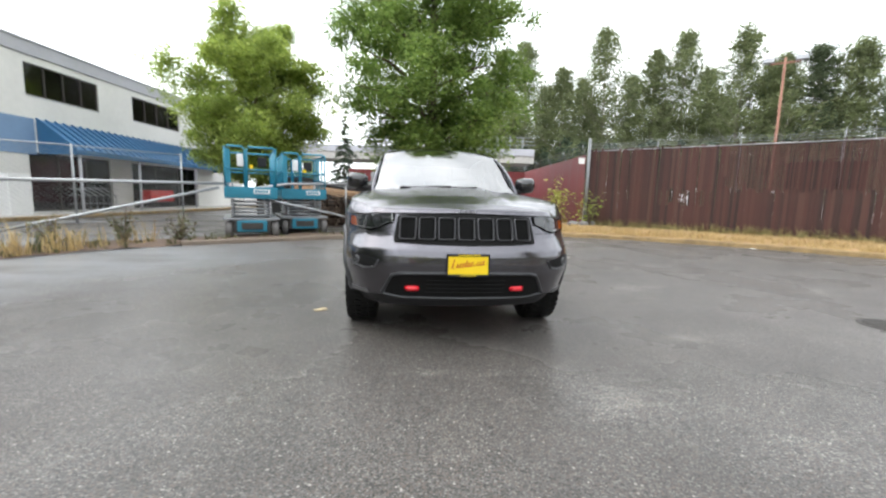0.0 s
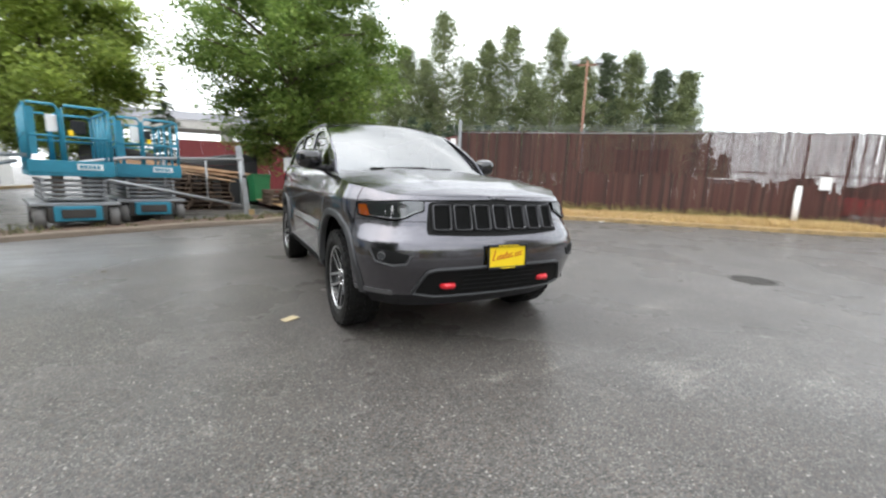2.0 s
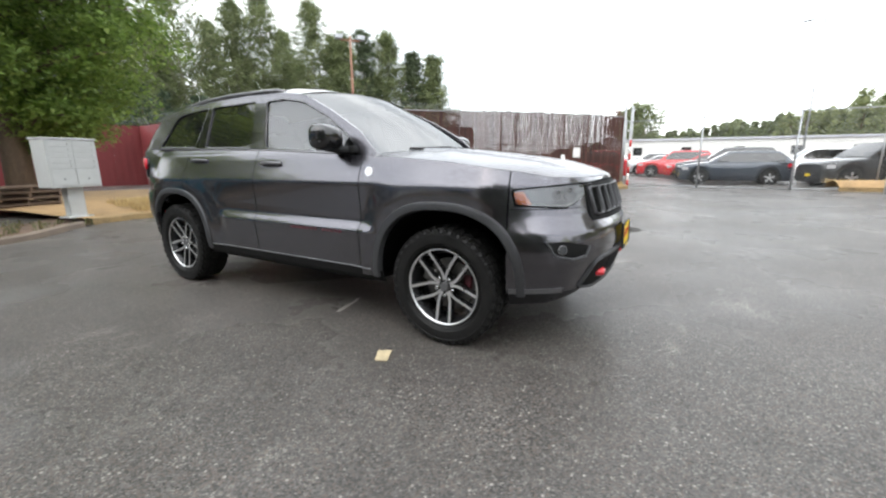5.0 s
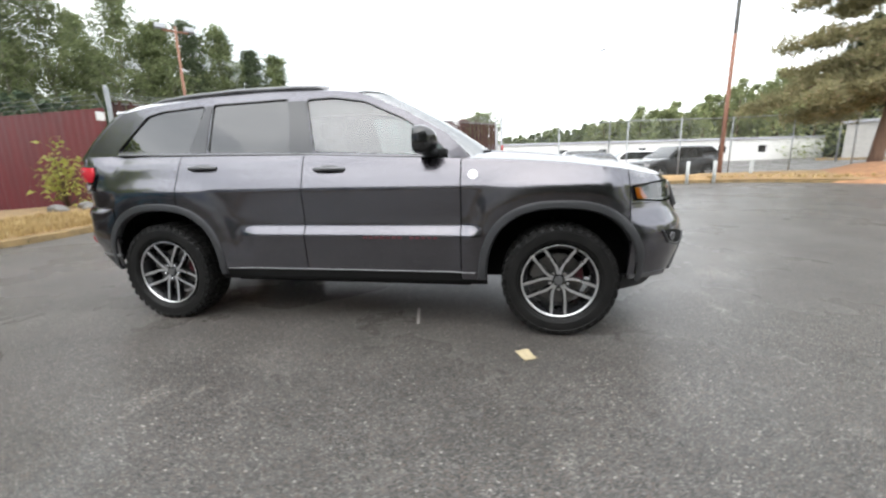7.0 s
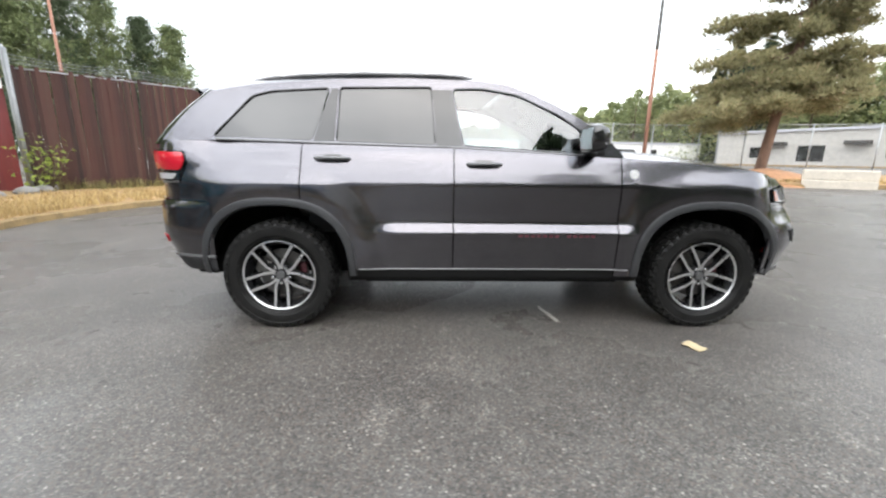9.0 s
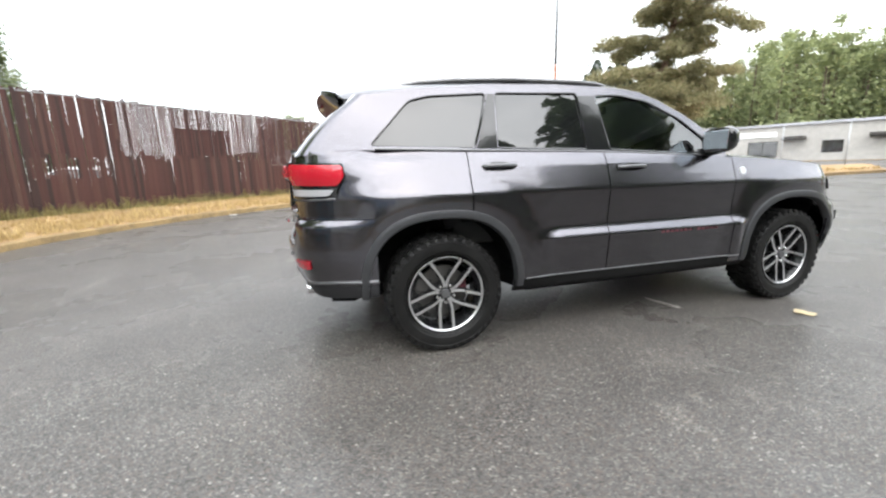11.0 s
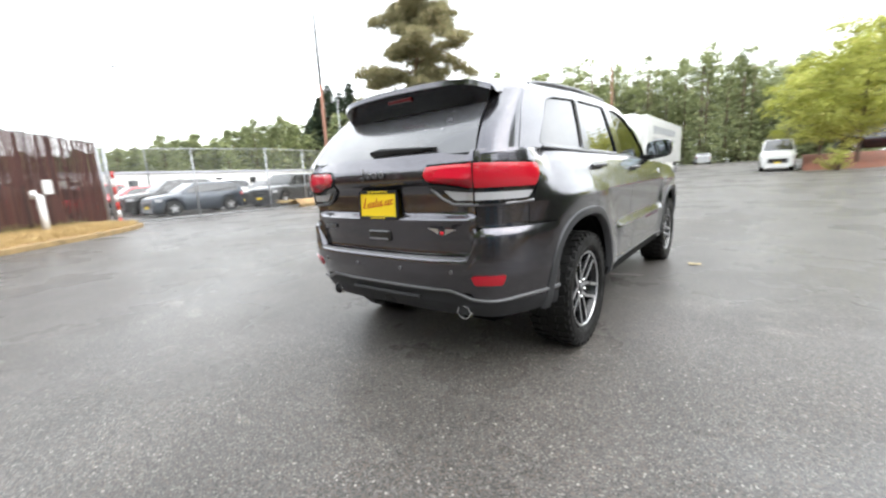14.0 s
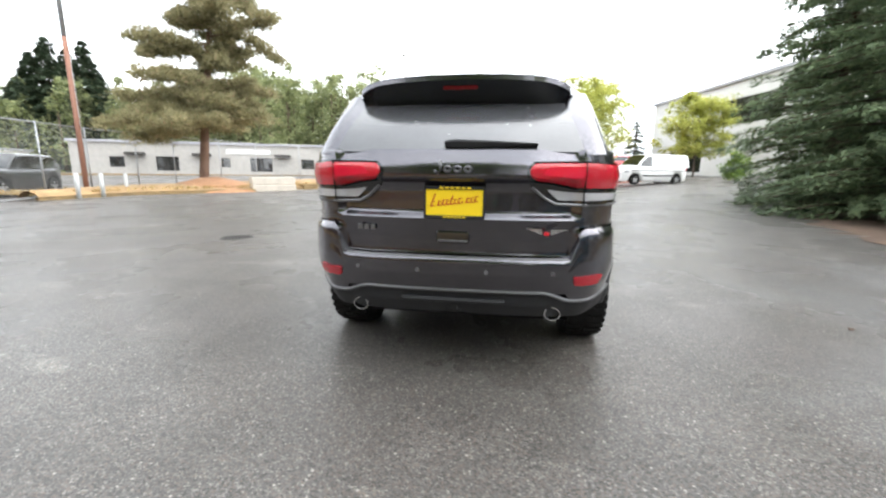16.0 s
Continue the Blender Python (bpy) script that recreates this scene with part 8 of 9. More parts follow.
vehicle("far_car", pose(x, y, rise(x, y), 0, 0, 10), "silver car far down the road", "car_silver", category="car", **SEDAN)
vehicle("far_car", pose(-10.4, -34.0, 1.32, 0, 0, -75), "red car parked on the raised lot above the mulch", "car_red", category="car", **SEDAN)
vehicle("far_car", pose(-8.2, -37.5, 1.32, 0, 0, -80), "black car parked on the raised lot above the mulch", "car_black", category="car", **SUV)
vehicle("far_car", pose(-12.6, -38.5, 1.32, 0, 0, -78), "white car parked on the raised lot", "car_white", category="car", **SUV)


def semi_truck(m):
    t = holder("semi_truck", m, "white semi truck with a sleeper cab and a long white trailer", "truck")
    # cab: hood, cabin, sleeper with a rounded sloping fairing
    sections = [(-0.48, 0.80, 0.95, 1.30), (-0.40, 0.88, 0.80, 1.46), (-0.15, 0.95, 0.74, 1.60), (0.6, 1.00, 0.74, 1.80), (1.30, 1.05, 0.74, 1.97), (1.42, 1.14, 0.74, 2.08), (1.92, 1.20, 0.74, 2.82),
                (2.15, 1.22, 0.74, 3.10), (2.7, 1.235, 0.74, 3.52), (3.4, 1.245, 0.74, 3.84), (4.1, 1.25, 0.74, 3.98), (5.0, 1.25, 0.74, 4.0)]

    def cab_skin(k, j):
        y, w, z0, z1 = sections[k]
        a = math.pi * j / 20
        e = 0.36
        x = math.copysign(abs(math.cos(a)) ** e, math.cos(a)) * w
        zm = lerp(z0, z1, 0.45)
        z = z0 if j in (0, 20) else zm + (z1 - zm) * math.sin(a) ** e
        return (x, y + 0.10 * abs(x / w) ** 4 * (1 if y < 3 else 0), z)
    bm = grid(cab_skin, range(len(sections)), range(21))
    fan(bm, [cab_skin(0, j) for j in range(21)])
    fan(bm, [cab_skin(len(sections) - 1, j) for j in range(21)])
    part("cab", bm, "car_white", t, smooth=True, edge=40)
    part("steps", box((-1.22, 1.6, 0.32), (1.22, 3.4, 0.76), 0.05), "car_white", t, "white side steps")
    part("windscreen", grid(lambda u, v: (v * 1.02, lerp(1.44, 1.90, u) - 0.05 + 0.09 * v ** 4, lerp(2.10, 2.78, u) + 0.02 - 0.05 * v * v), steps(0, 1, 4), steps(-1, 1, 12)), "rear_glass", t, "grey windscreen")
    part("dash", box((-0.95, 1.75, 1.9), (0.95, 2.2, 2.2), 0.05), "lift_grey", t)
    part("grille", box((-0.62, -0.53, 0.86), (0.62, -0.40, 1.42), 0.05), "chrome", t, "bright barred grille")
    for i in range(6):
        part("grille_bar", box((-0.56, -0.545, 0.92 + i * 0.08), (0.56, -0.525, 0.955 + i * 0.08), 0.004), "black", t)
    part("bumper", box((-1.15, -0.62, 0.38), (1.15, -0.30, 0.82), 0.06), "car_white", t)
    for sd in (-1, 1):
        part("headlamp", box((sd * 0.98 - 0.14, -0.44, 0.95), (sd * 0.98 + 0.10, -0.2, 1.25), 0.04), "lamp_clear", t)
        part("side_window", box((sd * 1.20 - 0.012, 1.95, 2.05), (sd * 1.20 + 0.040, 2.75, 2.72), 0.01), "gloss_black", t)
        part("mirror", box((sd * 1.45 - 0.06, 1.40, 1.9), (sd * 1.45 + 0.06, 1.55, 2.6), 0.03), "black", t)
        part("fender", box((sd * 1.02 - 0.18, -0.25, 0.75), (sd * 1.02 + 0.17, 1.25, 1.25), 0.08), "car_white", t)
        for y in (0.45, 5.2, 6.4, 15.6, 16.8):
            w = new("wheel")
            w.parent = t
            w.matrix_basis = pose(sd * 1.05, y, 0.5)
            part("tyre", tube([(-0.17, 0, 0), (0.17, 0, 0)], 0.5, 24), "rubber", w)
            part("rim", tube([(-0.175, 0, 0), (0.175, 0, 0)], 0.29, 18), "alloy", w)
    part("frame", box((-0.5, 1.0, 0.55), (0.5, 8.0, 0.85), 0.02), "black", t)
    part("trailer", box((-1.28, 5.6, 1.05), (1.28, 18.6, 4.0), 0.04), "car_white", t)
    rnd = random.Random(9)
    for z, hgt in ((2.95, 0.50), (2.50, 0.20)):
        y = 7.5
        while y < 15.5:
            w = rnd.uniform(0.2, 0.5)
            part("letter_bar", box((1.279, y, z), (1.292, y + w * 0.66, z + hgt)), "lift_grey", t)
            y += w
    part("trailer_skirt", box((-1.24, 8.8, 0.45), (1.24, 15.2, 1.06), 0.03), "white_wall", t, "white side skirt under the trailer")
    part("landing_leg", box((-0.9, 8.6, 0.1), (0.9, 8.75, 1.05), 0.02), "lift_grey", t)


semi_truck(pose(5.35, -19.2, rise(5, -22) - 0.02, 0, 0, 179.2))


# ---- poles ----
def lamp_pole(m, h, mat, label, r=0.11, arm=1.0, head=True):
    p = holder("street_lamp", m, label, "lamp pole")
    part("pole", tube([(0, 0, -0.2), (0.0, 0, h * 0.5), (0.02, 0, h)], r, 10, r2=r * 0.6), mat, p)
    if head:
        part("arm", tube([(0, 0, h - 0.15), (arm * 0.6, 0, h), (arm, 0, h + 0.05)], 0.03, 6), "galv", p)
        part("lamp_head", box((arm - 0.05, -0.16, h - 0.02), (arm + 0.62, 0.16, h + 0.14), 0.05), "galv", p)
    return p


ob = holder("utility_pole", pose(17.1, -10.3, 0.1, 1.0, 1.2, 0), "tall weathered pole with a reddish lower half beside the fence", "pole")
part("lower_pole", tube([(0, 0, -0.3), (0, 0, 6.2)], 0.095, 12, r2=0.085), "pole_wood", ob)
part("upper_pole", tube([(0, 0, 6.2), (0, 0, 14.5)], 0.085, 10, r2=0.05), "galv", ob)
fl = lamp_pole(pose(44.6, 40.3, 0, 0, 0, 140), 18.6, "pole_wood", "brown lamp pole with floodlights behind the red fence", 0.20, 1.3)
part("crossarm", box((-1.4, -0.06, 17.9), (1.4, 0.06, 18.1), 0.01), "pole_wood", fl)
for x in (-1.5, 1.6):
    part("floodlight", box((x - 0.55, -0.4, 18.1), (x + 0.55, 0.4, 18.7), 0.08), "galv", fl, "grey floodlight")
lamp_pole(pose(55.0, -13.4, 0, 0, 0, 60), 15.0, "galv", "slim grey lamp pole in the far lot", 0.10, 1.2)
lamp_pole(pose(12.0, -46.0, 0.5, 0, 0, 90), 14.0, "pole_wood", "far brown lamp pole beside the road", 0.13, 1.0)
lamp_pole(pose(40, -30, 0.3, 0, 0, 30), 12.0, "galv", "slim grey lamp pole in the far lot", 0.08, 1.0)
for x, y in ((15.0, -8.2), (15.2, -9.3), (15.9, -11.0)):
    tagged(part("bollard", tube(upright(x, y, 0, 1.0), 0.07, 10), "mail_paint"), "short pale steel bollard beside the fence", "bollard", "bollards")


# ---- street side verge, blocks, mulch ----
def strip_between(a, b, z, mat, name, label, n=40, hump=0.0):
    la, lb = smooth_line(a, 8), smooth_line(b, 8)

    def at(line, u):
        f = u * (len(line) - 1)
        i = min(int(f), len(line) - 2)
        return line[i].lerp(line[i + 1], f - i)

    def fn(u, v):
        p = at(la, u).lerp(at(lb, u), v)
        return (p.x, p.y, rise(p.x, p.y) + z + hump * math.sin(math.pi * v) + 0.03 * noise.noise((p.x, p.y, 3)) * (0 if v in (0, 1) else 1))
    return tagged(part(name, grid(fn, steps(0, 1, n), steps(0, 1, 8)), mat, smooth=True), label, "verge", kind="structure")


STREET = [(15.4, -7.2), (15.3, -9.0), (14.6, -10.9), (12.6, -13.0), (11.0, -15.4), (10.0, -18.5), (9.6, -24.0)]
strip_between(STREET, [(15.9, -6.9), (17.2, -10.2), (17.8, -13), (17.9, -16), (17.4, -21), (16.5, -23), (13.5, -28)], 0.13, "dry_grass", "street_verge", "dry grass verge along the street kerb", 40, 0.22)
tagged(part("street_kerb", kerb_strip(smooth_line(STREET, 8), 0.15, 0.13), "kerb_yellow"), "worn yellow-painted kerb along the street", "kerb", kind="structure")
for x, y, z, a, mat, label in [(11.4, -14.9, 0.10, 46, "pale_concrete", "pale beige concrete barrier block on the verge"), (11.45, -14.93, 0.48, 48, "pale_concrete", "pale beige concrete barrier block stacked on another"),
                               (10.1, -17.3, 0.10, 54, "kerb_yellow", "worn yellow-painted concrete block at the street kerb")]:
    tagged(part("concrete_block", box((-1.05, -0.3, 0), (1.05, 0.3, 0.378), 0.04), mat, m=pose(x, y, z, 0, 0, a)), label, "barrier", "barrier blocks")


def mound():
    def fn(u, v):
        a = Vector((lerp(-3.7, -12.5, u), lerp(-26.6, -24.6, u), 0)) if u < 0.45 else Vector((lerp(-3.7, -12.5, u), lerp(-26.6, -24.6, 0.45) - (u - 0.45) * 7, 0))
        b = Vector((lerp(-4.5, -16.0, u), -44.0, 0))
        t = v ** 1.6
        p = a.lerp(b, t)
        z0 = rise(p.x, p.y)
        zt = lerp(z0, 1.28, smooth01(v / 0.62)) if v > 0 else z0 - 0.05
        return (p.x, p.y, zt + 0.05 * noise.noise((p.x * 1.3, p.y * 1.3, 0)) * math.sin(math.pi * min(1, v * 1.6)))
    return grid(fn, steps(0, 1, 30), steps(0, 1, 26))


tagged(part("mulch_bank", mound(), "mulch", smooth=True), "bank of reddish bark mulch below the raised lot", "mulch", kind="structure")
tagged(part("spruce_bed", grid(lambda u, v: (-6.75 - 9 * u - 0.16 * math.sin(v * 5.0) - 1.6 * (1 - smooth01(v / 0.12)) * (1 - u), lerp(-11.4, -0.8, v) - 0.3 * u, 0.02 + 0.10 * math.sin(math.pi * u) + 0.03 * noise.noise((u * 9, v * 14, 1))), steps(0, 1, 14), steps(0, 1, 26)), "soil", smooth=True), "bare soil and needles below the spruces", "soil", kind="structure")


def litter_mound(cx, cy, rx, ry, h, seed):
    """A low heap of brown needles and leaf litter."""
    def fn(u, v):
        a = 6.28319 * u
        k = 1 + 0.18 * noise.noise((math.cos(a) * 1.5 + seed, math.sin(a) * 1.5, 0))
        x, y = cx + math.cos(a) * rx * v * k, cy + math.sin(a) * ry * v * k
        z = rise(x, y) + 0.10 + h * (1 - smooth01(v)) + 0.10 * h * noise.noise((x * 2.2, y * 2.2, seed))
        return (x, y, z if v < 1 else rise(x, y) - 0.02)
    return tagged(part("litter_mound", grid(fn, steps(0, 1, 40), steps(0.02, 1, 12)), "litter", smooth=True), "heap of orange-brown needles and leaf litter below the pine", "litter", kind="structure")


litter_mound(14.6, -14.6, 3.2, 2.6, 0.55, 3)


# ---- buildings ----
def window(parent, m, w, h, panes, label="dark window with aluminium frame", mat="privacy_glass", frame="iron"):
    wi = new("window")
    wi.parent = parent
    wi.matrix_basis = m
    wi["label"] = label
    bm = bmesh.new()
    add_box(bm, (-w / 2, -0.05, h / 2 - 0.05), (w / 2, 0.03, h / 2))
    add_box(bm, (-w / 2, -0.05, -h / 2), (w / 2, 0.03, -h / 2 + 0.05))
    for i in range(panes + 1):
        x = lerp(-w / 2 + 0.03, w / 2 - 0.03, i / panes)
        add_box(bm, (x - 0.03, -0.045, -h / 2 + 0.05), (x + 0.03, 0.025, h / 2 - 0.05))
    part("window_frame", bm, frame, wi)
    for i in range(panes):
        a, b = lerp(-w / 2 + 0.03, w / 2 - 0.03, i / panes), lerp(-w / 2 + 0.03, w / 2 - 0.03, (i + 1) / panes)
        part("pane", box((a + 0.03, -0.012, -h / 2 + 0.05), (b - 0.03, 0.0, h / 2 - 0.05)), mat, wi)
    part("window_sill", box((-w / 2 - 0.05, -0.10, -h / 2 - 0.06), (w / 2 + 0.05, 0.0, -h / 2), 0.01), "grey_wall", wi)
    return wi


def wall_with(parent, name, L, z0, z1, holes, mat, t=0.25, bands=()):
    """A wall in the x-z plane, x from 0 to L, with rectangular holes cut through it."""
    xs = sorted({0.0, L, *[q for h_ in holes for q in h_[:2]]})
    zs = sorted({z0, z1, *[q for h_ in holes for q in h_[2:]]})
    bm = bmesh.new()
    for xa, xb in zip(xs, xs[1:]):
        for za, zb in zip(zs, zs[1:]):
            cx, cz = (xa + xb) / 2, (za + zb) / 2
            if any(h_[0] < cx < h_[1] and h_[2] < cz < h_[3] for h_ in holes):
                continue
            add_box(bm, (xa, 0, za), (xb, t, zb))
    bmesh.ops.remove_doubles(bm, verts=bm.verts, dist=0.0005)
    return part(name, bm, mat, parent)


def office():
    # facade along y at x = -14.3, facing the lot (+x); local x runs to -y of the world
    b = holder("office_building", pose(-12.8, 29.0, 0, 0, 0, -96.2), "white two-storey commercial building with a blue awning", "building")
    L = 32.0
    holes = [(13.35, 16.7, 4.60, 5.80), (7.6, 11.3, 4.60, 5.80), (20.5, 25.0, 4.65, 5.84), (12.9, 16.8, 0.15, 2.45), (6.0, 11.6, 0.15, 2.45), (22.0, 25.5, 0.15, 2.3)]
    m_flip = Matrix.Diagonal((1, -1, 1, 1))
    wall_with(b, "front_wall", L, -0.2, 6.08, holes, "white_wall", -0.3)
    part("parapet", box((-0.1, -0.35, 6.08), (L, 0.06, 6.58), 0.02), "grey_wall", b)
    part("coping", box((-0.15, -0.4, 6.58), (L, 0.10, 6.66), 0.01), "grey_wall", b)
    part("roof", box((0, -14, 6.09), (L, -0.36, 6.3)), "grey_wall", b)
    part("back_wall", box((0, -14.2, 0), (L, -14.0, 6.2)), "white_wall", b)
    part("side_wall", box((-0.05, -14, 0), (0.2, -0.31, 6.2)), "white_wall", b)
    part("inner_floor", box((0.3, -13.9, 3.3), (L, -0.35, 3.5)), "lining", b)
    part("inner_wall", box((0.3, -3.2, 0), (L, -3.0, 6.1)), "grey_wall", b, "dim inner wall behind the windows")
    for x in (7.9, 9.2, 10.5, 13.6, 14.7, 15.8, 21.5, 23.2):
        part("ceiling_lamp", box((x, -2.7, 5.72), (x + 0.16, -0.8, 5.78), 0.01), "lamp_glow", b, "lit fluorescent ceiling lamp")
    part("blue_band", box((16.5, 0.004, 2.35), (26.0, 0.03, 3.72), 0.004), "blue_wall", b, "blue painted wall band")
    for h_ in holes[:3]:
        window(b, pose((h_[0] + h_[1]) / 2, -0.1, (h_[2] + h_[3]) / 2, 0, 0, 180), h_[1] - h_[0], h_[3] - h_[2], 4, "wide dark upper window in four panes", "office_glass")
    for h_ in holes[3:]:
        window(b, pose((h_[0] + h_[1]) / 2, -0.14, (h_[2] + h_[3]) / 2, 0, 0, 180), h_[1] - h_[0], h_[3] - h_[2], 3, "tall dark shopfront window", "office_glass")
    # awning
    bm = bmesh.new()
    a0, a1 = 4.2, 16.4
    q = [(a0, 0.0, 3.72), (a1, 0.0, 3.72), (a1, 1.5, 2.62), (a0, 1.5, 2.62)]
    fan(bm, q)
    fan(bm, [(p[0], p[1], p[2] - 0.05) for p in q[::-1]])
    fan(bm, [(a0, 0, 3.72), (a0, 1.5, 2.62), (a0, 1.5, 2.4), (a0, 0, 2.4)])
    fan(bm, [(a1, 0, 3.72), (a1, 1.5, 2.62), (a1, 1.5, 2.4), (a1, 0, 2.4)])
    fan(bm, [(a0, 1.5, 2.62), (a1, 1.5, 2.62), (a1, 1.5, 2.42), (a0, 1.5, 2.42)])
    aw = part("awning", bm, "blue_metal", b, "standing-seam blue metal awning")
    n = 32
    seam = None
    for i in range(n + 1):
        x = lerp(a0, a1, i / n)
        if seam is None:
            bs = bmesh.new()
            add_box(bs, (-0.025, 0, 0), (0.025, 1.86, 0.075), 0.0)
            seam = mesh_of("seam", bs, "blue_metal")
        o = new("seam", seam)
        o.parent = aw
        o.matrix_basis = Matrix.Translation((x, 0.0, 3.725)) @ Matrix.Rotation(-math.atan2(1.10, 1.5), 4, "X")
    for x in (a0 + 0.2, 8.6, 13, a1 - 0.2):
        part("awning_post", tube(upright(x, 1.42, 0, 2.5), 0.05, 8), "grey_wall", b)
    part("red_bench", box((9.8, 0.3, 0.5), (11.6, 0.9, 1.1), 0.05), "red_paint", b, "red counter under the awning")
    part("white_cooler", box((18.0, 0.5, 0), (18.8, 1.2, 1.55), 0.03), "white_paint", b, "white cabinet beside the wall")
    part("walkway_kerb", box((2, 2.2, 0), (L, 2.4, 0.14), 0.02), "kerb_yellow", b, "yellow-edged walkway kerb")
    part("walkway", box((2, 0.0, 0), (L, 2.2, 0.12)), "concrete", b)
    # cart rack
    rk = new("cart_rack")
    rk.parent = b
    for i in range(5):
        part("rack_bar", tube([(13.4 + 0.35 * i, 0.5, 0.15), (13.4 + 0.35 * i, 0.5, 0.8), (14.2 + 0.35 * i, 0.5, 1.15)], 0.025, 6), "galv", rk)
    for z in (0.45, 0.8, 1.1):
        part("rack_rail", tube([(13.3, 0.5, z), (15.8, 0.5, z)], 0.02, 6), "galv", rk)


office()


def plain_building(name, a, b, depth, h, mat, label, wins, cap="grey_wall", base=0.0, wmat="privacy_glass"):
    """A long low building whose front runs from a to b; wins: (x0, x1, z0, z1) along the front."""
    a, b = Vector((*a, 0)), Vector((*b, 0))
    L = (b - a).length
    ang = math.degrees(math.atan2((b - a).y, (b - a).x))
    bl = holder(name, pose(a.x, a.y, base, 0, 0, ang), label, "building")
    wall_with(bl, "front_wall", L, -0.5, h, wins, mat, 0.3)
    part("back_wall", box((0, depth, -0.5), (L, depth + 0.2, h)), mat, bl)
    part("side_wall", box((-0.02, 0.31, -0.5), (0.2, depth, h)), mat, bl)
    part("side_wall", box((L - 0.2, 0.31, -0.5), (L + 0.02, depth, h)), mat, bl)
    part("roof", box((-0.2, -0.25, h + 0.002), (L + 0.2, depth + 0.3, h + 0.28), 0.03), cap, bl)
    # near-black sheet: the shade of the unlit rooms is put into its colour
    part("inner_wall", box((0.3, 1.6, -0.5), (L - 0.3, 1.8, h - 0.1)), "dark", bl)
    for w in wins:
        window(bl, pose((w[0] + w[1]) / 2, 0.12, (w[2] + w[3]) / 2), w[1] - w[0], w[3] - w[2], max(1, round((w[1] - w[0]) / 1.2)), "dark window in a pale wall", wmat)
    return bl


plain_building("warehouse", (62, 8), (70, -48), 20, 3.7, "white_wall", "long low white warehouse beyond the car lot", [(4 + 6.1 * i, 5.2 + 6.1 * i, 1.7, 2.8) for i in range(8)], base=0.0)
shop = plain_building("shop_building", (52, -38.5), (20, -53), 14, 3.9, "concrete", "low beige shop building with green windows across the street", [(4.0, 5.6, 0.9, 2.2), (9.0, 11.6, 0.5, 2.3), (16.5, 17.6, 1.0, 2.2), (20.0, 22.8, 0.5, 2.3), (26.5, 28.2, 0.9, 2.2)], base=0.6)
for x in (7.0, 14.4, 24.2, 31.0):
    part("door_canopy", box((x - 1.0, -1.1, 2.35), (x + 1.0, 0.0, 2.75), 0.08), "iron", shop, "dark canopy over a shop door")
part("sign_board", box((17.2, -0.12, 2.75), (22.6, -0.02, 3.35), 0.02), "white_paint", shop, "long pale sign board")
part("hedge_kerb", box((0, -4.2, -0.4), (35, -3.9, 0.12), 0.03), "kerb_yellow", shop, "yellow kerb of the shop car park")
plain_building("corner_building", (-17.8, -50), (-21.5, -30), 18, 8.4, "white_wall", "pale modern two-storey building behind the spruces", [(4.0, 9.5, 0.6, 2.8), (11.5, 18.5, 4.8, 7.0)], base=0.9)
plain_building("far_orange_building", (0, -118), (-14, -118), 10, 5.0, "pole_wood", "far low orange-brown building at the end of the road", [(2, 4, 1, 3), (8, 10, 1, 3)], base=1.0)


def overpass():
    o = holder("overpass", pose(0, 0, 0), "grey concrete overpass with a railing beyond the trees", "bridge")
    a, b = Vector((-40, 70, 0)), Vector((22, 62, 0))
    u = (b - a).normalized()
    ang = math.degrees(math.atan2(u.y, u.x))
    L = (b - a).length
    g = lambda nm, lo, hi, mt: part(nm, box(lo, hi, 0.03), mt, o, m=pose(a.x, a.y, 0, 0, 0, ang))
    g("deck", (0, 0, 7.2), (L, 8, 8.4), "concrete")
    g("parapet", (0, -0.2, 8.4), (L, 0, 9.5), "grey_wall")
    for i in range(30):
        g("rail_post", (L * i / 30, -0.25, 9.5), (L * i / 30 + 0.12, -0.1, 11.3), "galv")
    for z in (10.1, 10.7, 11.3):
        g("rail", (0, -0.22, z), (L, -0.14, z + 0.09), "galv")
    for i in range(4):
        g("pier", (8 + i * 15, 2, -0.2), (9.4 + i * 15, 6, 7.2), "concrete")


overpass()

# ---- grass, weeds, litter ----
rg_ = random.Random(77)
spots = []
kl = [p for p in edge_line if 1.0 <= p.x <= 15.2]
for _ in range(5200):
    i = rg_.randrange(len(kl) - 1)
    p = kl[i].lerp(kl[i + 1], rg_.random())
    d = (kl[i + 1] - kl[i]).normalized()
    off = rg_.uniform(0.18, 2.6) ** 1.0
    q = p + Vector((-d.y, d.x, 0)) * off
    spots.append((q.x, q.y, 0.13 + 0.05 * min(1, off), rg_.uniform(0.5, 1.2)))
blades("dry_grass_tufts", spots, "straw", "straw-coloured dry grass tufts on the verge", (0.03, 0.15), 0.006, 5)
spots = []
for _ in range(520):
    d = rg_.uniform(0.3, FENCE_LEN - 1.2)
    p, u = fence_at(d)
    q = p + Vector((u.y, -u.x, 0)) * rg_.uniform(0.05, 0.55) ** 1.3
    spots.append((q.x, q.y, fence_ground(d), rg_.uniform(0.5, 1.3)))
blades("fence_weeds", spots, "weed_pale", "pale green and straw weeds along the foot of the fence", (0.10, 0.34), 0.007, 8)
spots = []
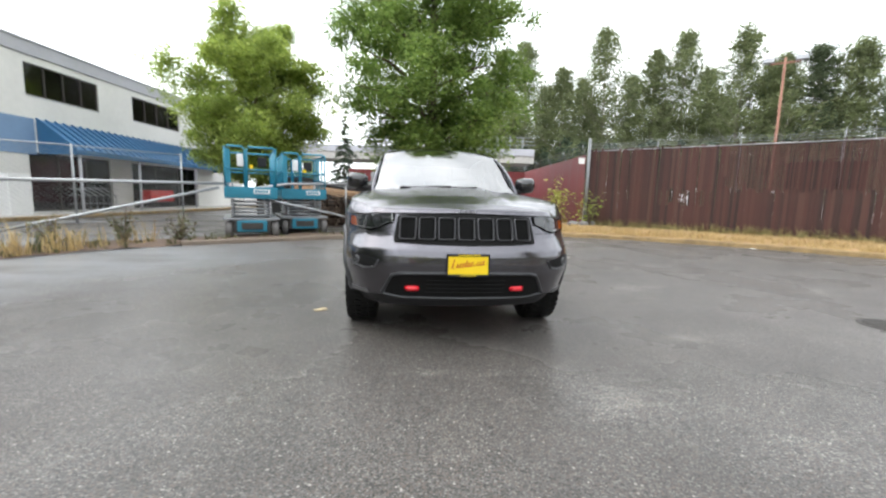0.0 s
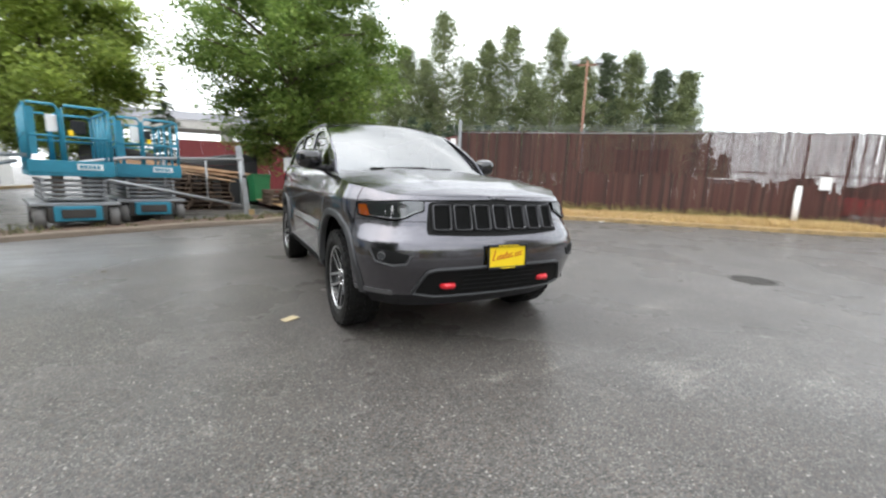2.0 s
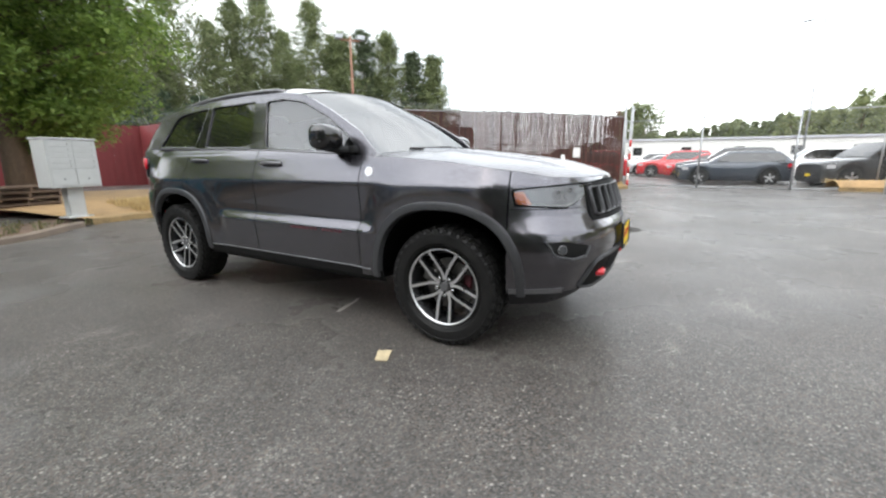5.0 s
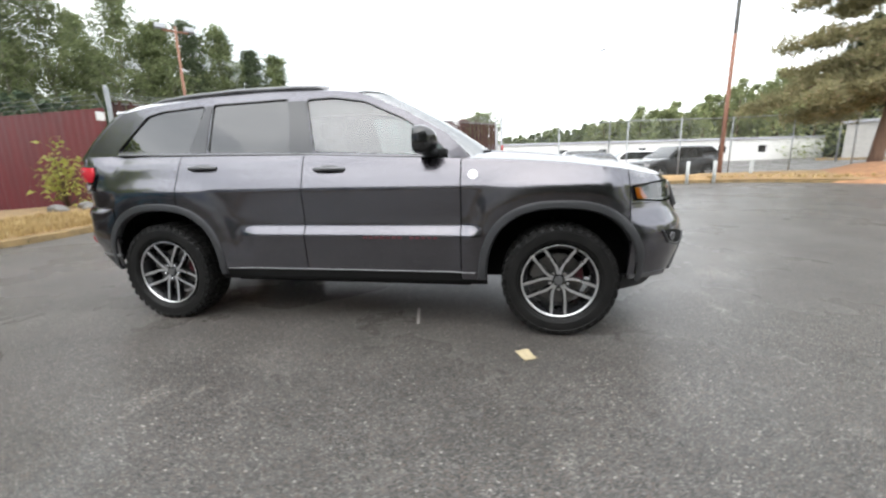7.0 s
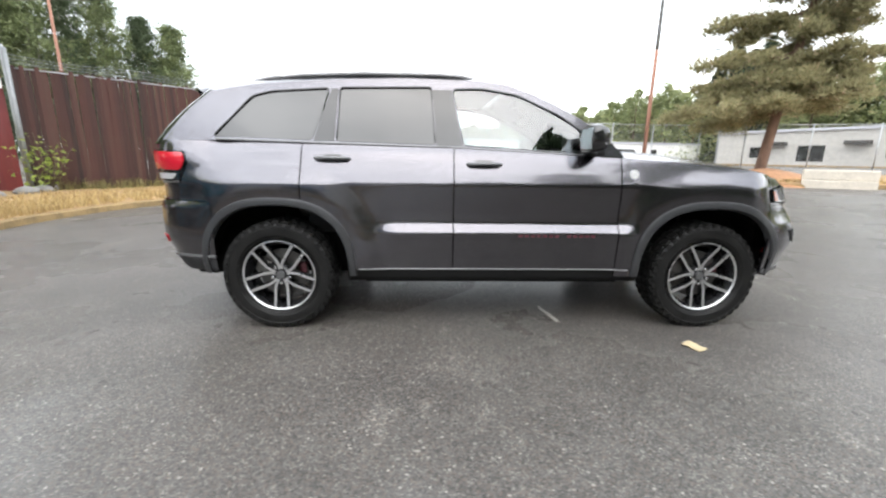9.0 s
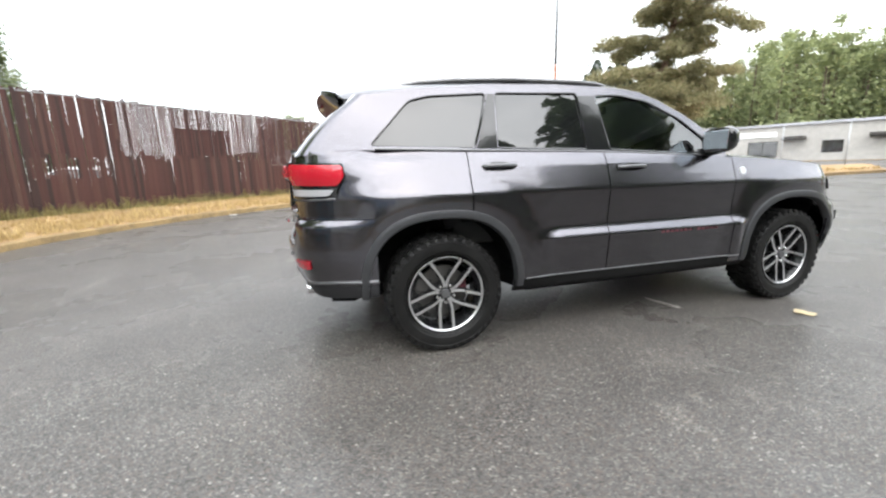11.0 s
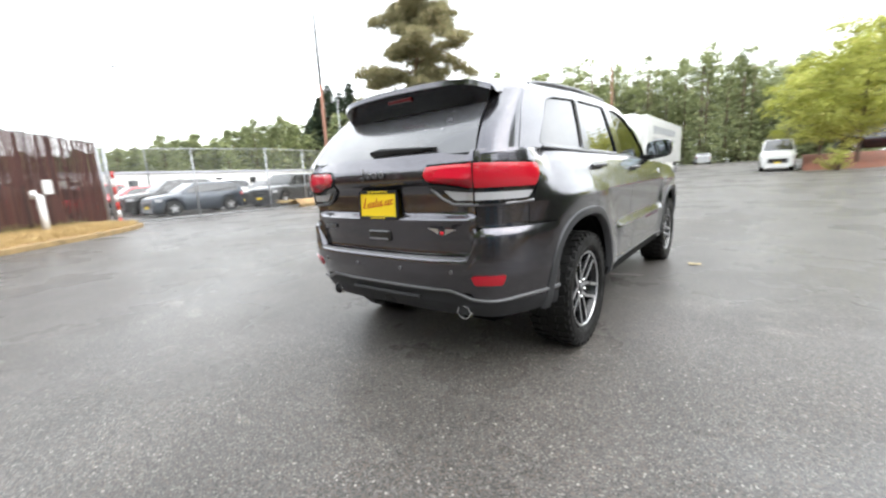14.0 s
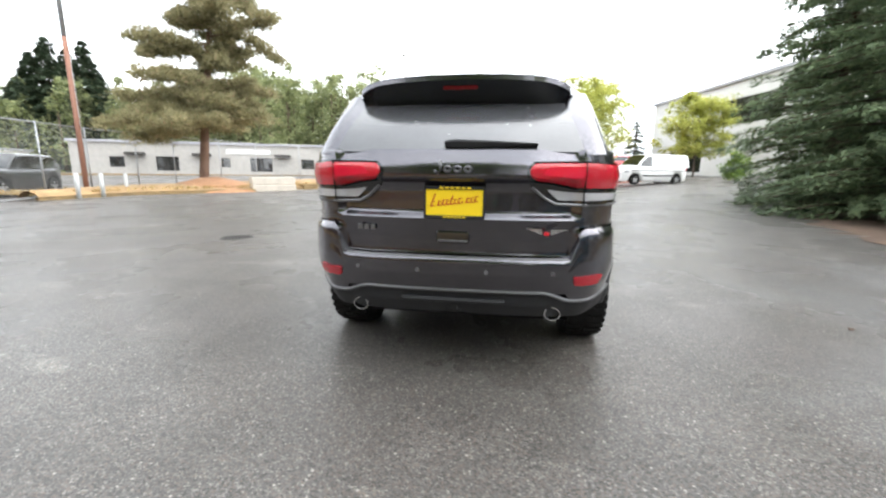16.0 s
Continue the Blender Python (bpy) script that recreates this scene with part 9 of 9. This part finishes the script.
for i in range(420):
    j = rg_.randrange(len(yard_line) - 1)
    p = yard_line[j].lerp(yard_line[j + 1], rg_.random())
    d = (yard_line[min(j + 1, len(yard_line) - 1)] - yard_line[j]).normalized()
    q = p + Vector((-d.y, d.x, 0)) * rg_.uniform(0.05, 1.5)
    big = q.x < -6.2
    spots.append((q.x, q.y, 0.03, rg_.uniform(0.8, 2.2) if big and rg_.random() < 0.4 else rg_.uniform(0.3, 0.9)))
blades("dusty_weeds", spots, "weed", "dusty brown-green weeds and dead stalks along the soil", (0.04, 0.17), 0.012, 6)
spots = []
for _ in range(200):
    x = rg_.uniform(-11.5, -5.6)
    y = pw(x, [(p.x, p.y) for p in yard_line]) + rg_.uniform(0.2, 1.4)
    spots.append((x, y, 0.03, rg_.uniform(0.5, 1.3)))
blades("dry_stalks", spots, "straw", "tall dry stalks standing on the soil by the gate", (0.18, 0.55), 0.006, 9)
spots = []
sl = smooth_line(STREET, 8)
for _ in range(900):
    i = rg_.randrange(len(sl) - 1)
    p = sl[i].lerp(sl[i + 1], rg_.random())
    d = (sl[i + 1] - sl[i]).normalized()
    q = p + Vector((-d.y, d.x, 0)) * rg_.uniform(0.2, 2.2)
    spots.append((q.x, q.y, rise(q.x, q.y) + 0.2, rg_.uniform(0.6, 1.6)))
blades("street_grass_tufts", spots, "straw", "dry grass tufts along the street verge", (0.04, 0.13), 0.014, 7)


def shrub(m, r, leaf, label, seed, n=1500, size=0.09, sparse=1.0):
    rnd = random.Random(seed)
    s = holder("shrub", m, label, "shrub")
    bm = bmesh.new()
    cents = []
    for k in range(int(14 * sparse) + 6):
        a, e = rnd.uniform(0, 6.28), rnd.uniform(0.35, 1.45)
        tip = Vector((math.cos(a) * math.cos(e), math.sin(a) * math.cos(e), math.sin(e) * 1.5)) * r * rnd.uniform(0.6, 1.1)
        add_tube(bm, [(0, 0, 0), tip * 0.5 + Vector((0, 0, 0.08 * r)), tip], 0.012, 4, r2=0.004)
        for q in (0.45, 0.7, 0.95):
            cents.append((tip * q, 0.24 * r))
    part("woody_stem", bm, "bark", s)
    me = leaf_cloud(cents, max(3, n // len(cents)), size, rnd, 1.0)
    me.materials.append(M[leaf])
    o = new("foliage", me)
    o.parent = s
    return s


shrub(pose(6.2, 11.6, 0.2), 1.25, "leaf_yellow", "straggly yellow-green bramble climbing at the red wall", 1, 420, 0.14)
shrub(pose(6.9, 9.9, 0.2), 0.9, "leaf_maple", "thin green vine at the corner post", 2, 200, 0.11)
for i, (x, y) in enumerate([(-6.9, 3.0), (-6.2, 3.9), (-7.6, 2.0), (-5.3, 4.3)]):
    shrub(pose(x, y, 0.02), 0.45, "weed", "low dusty weed clump on the soil", 10 + i, 260, 0.07)
for i, (x, y, r) in enumerate([(-13.5, -13.5, 1.6), (-15.0, -17.5, 1.8), (-13.8, -22.5, 1.2)]):
    shrub(pose(x, y, rise(x, y)), r, "leaf_sweet", "rounded green shrub beside the driveway", 20 + i, 2400, 0.14)
shrub(pose(-4.9, -24.6, rise(-4.9, -24.6)), 0.9, "leaf_yellow", "low yellow-green shrub on the mulch", 24, 700, 0.12)
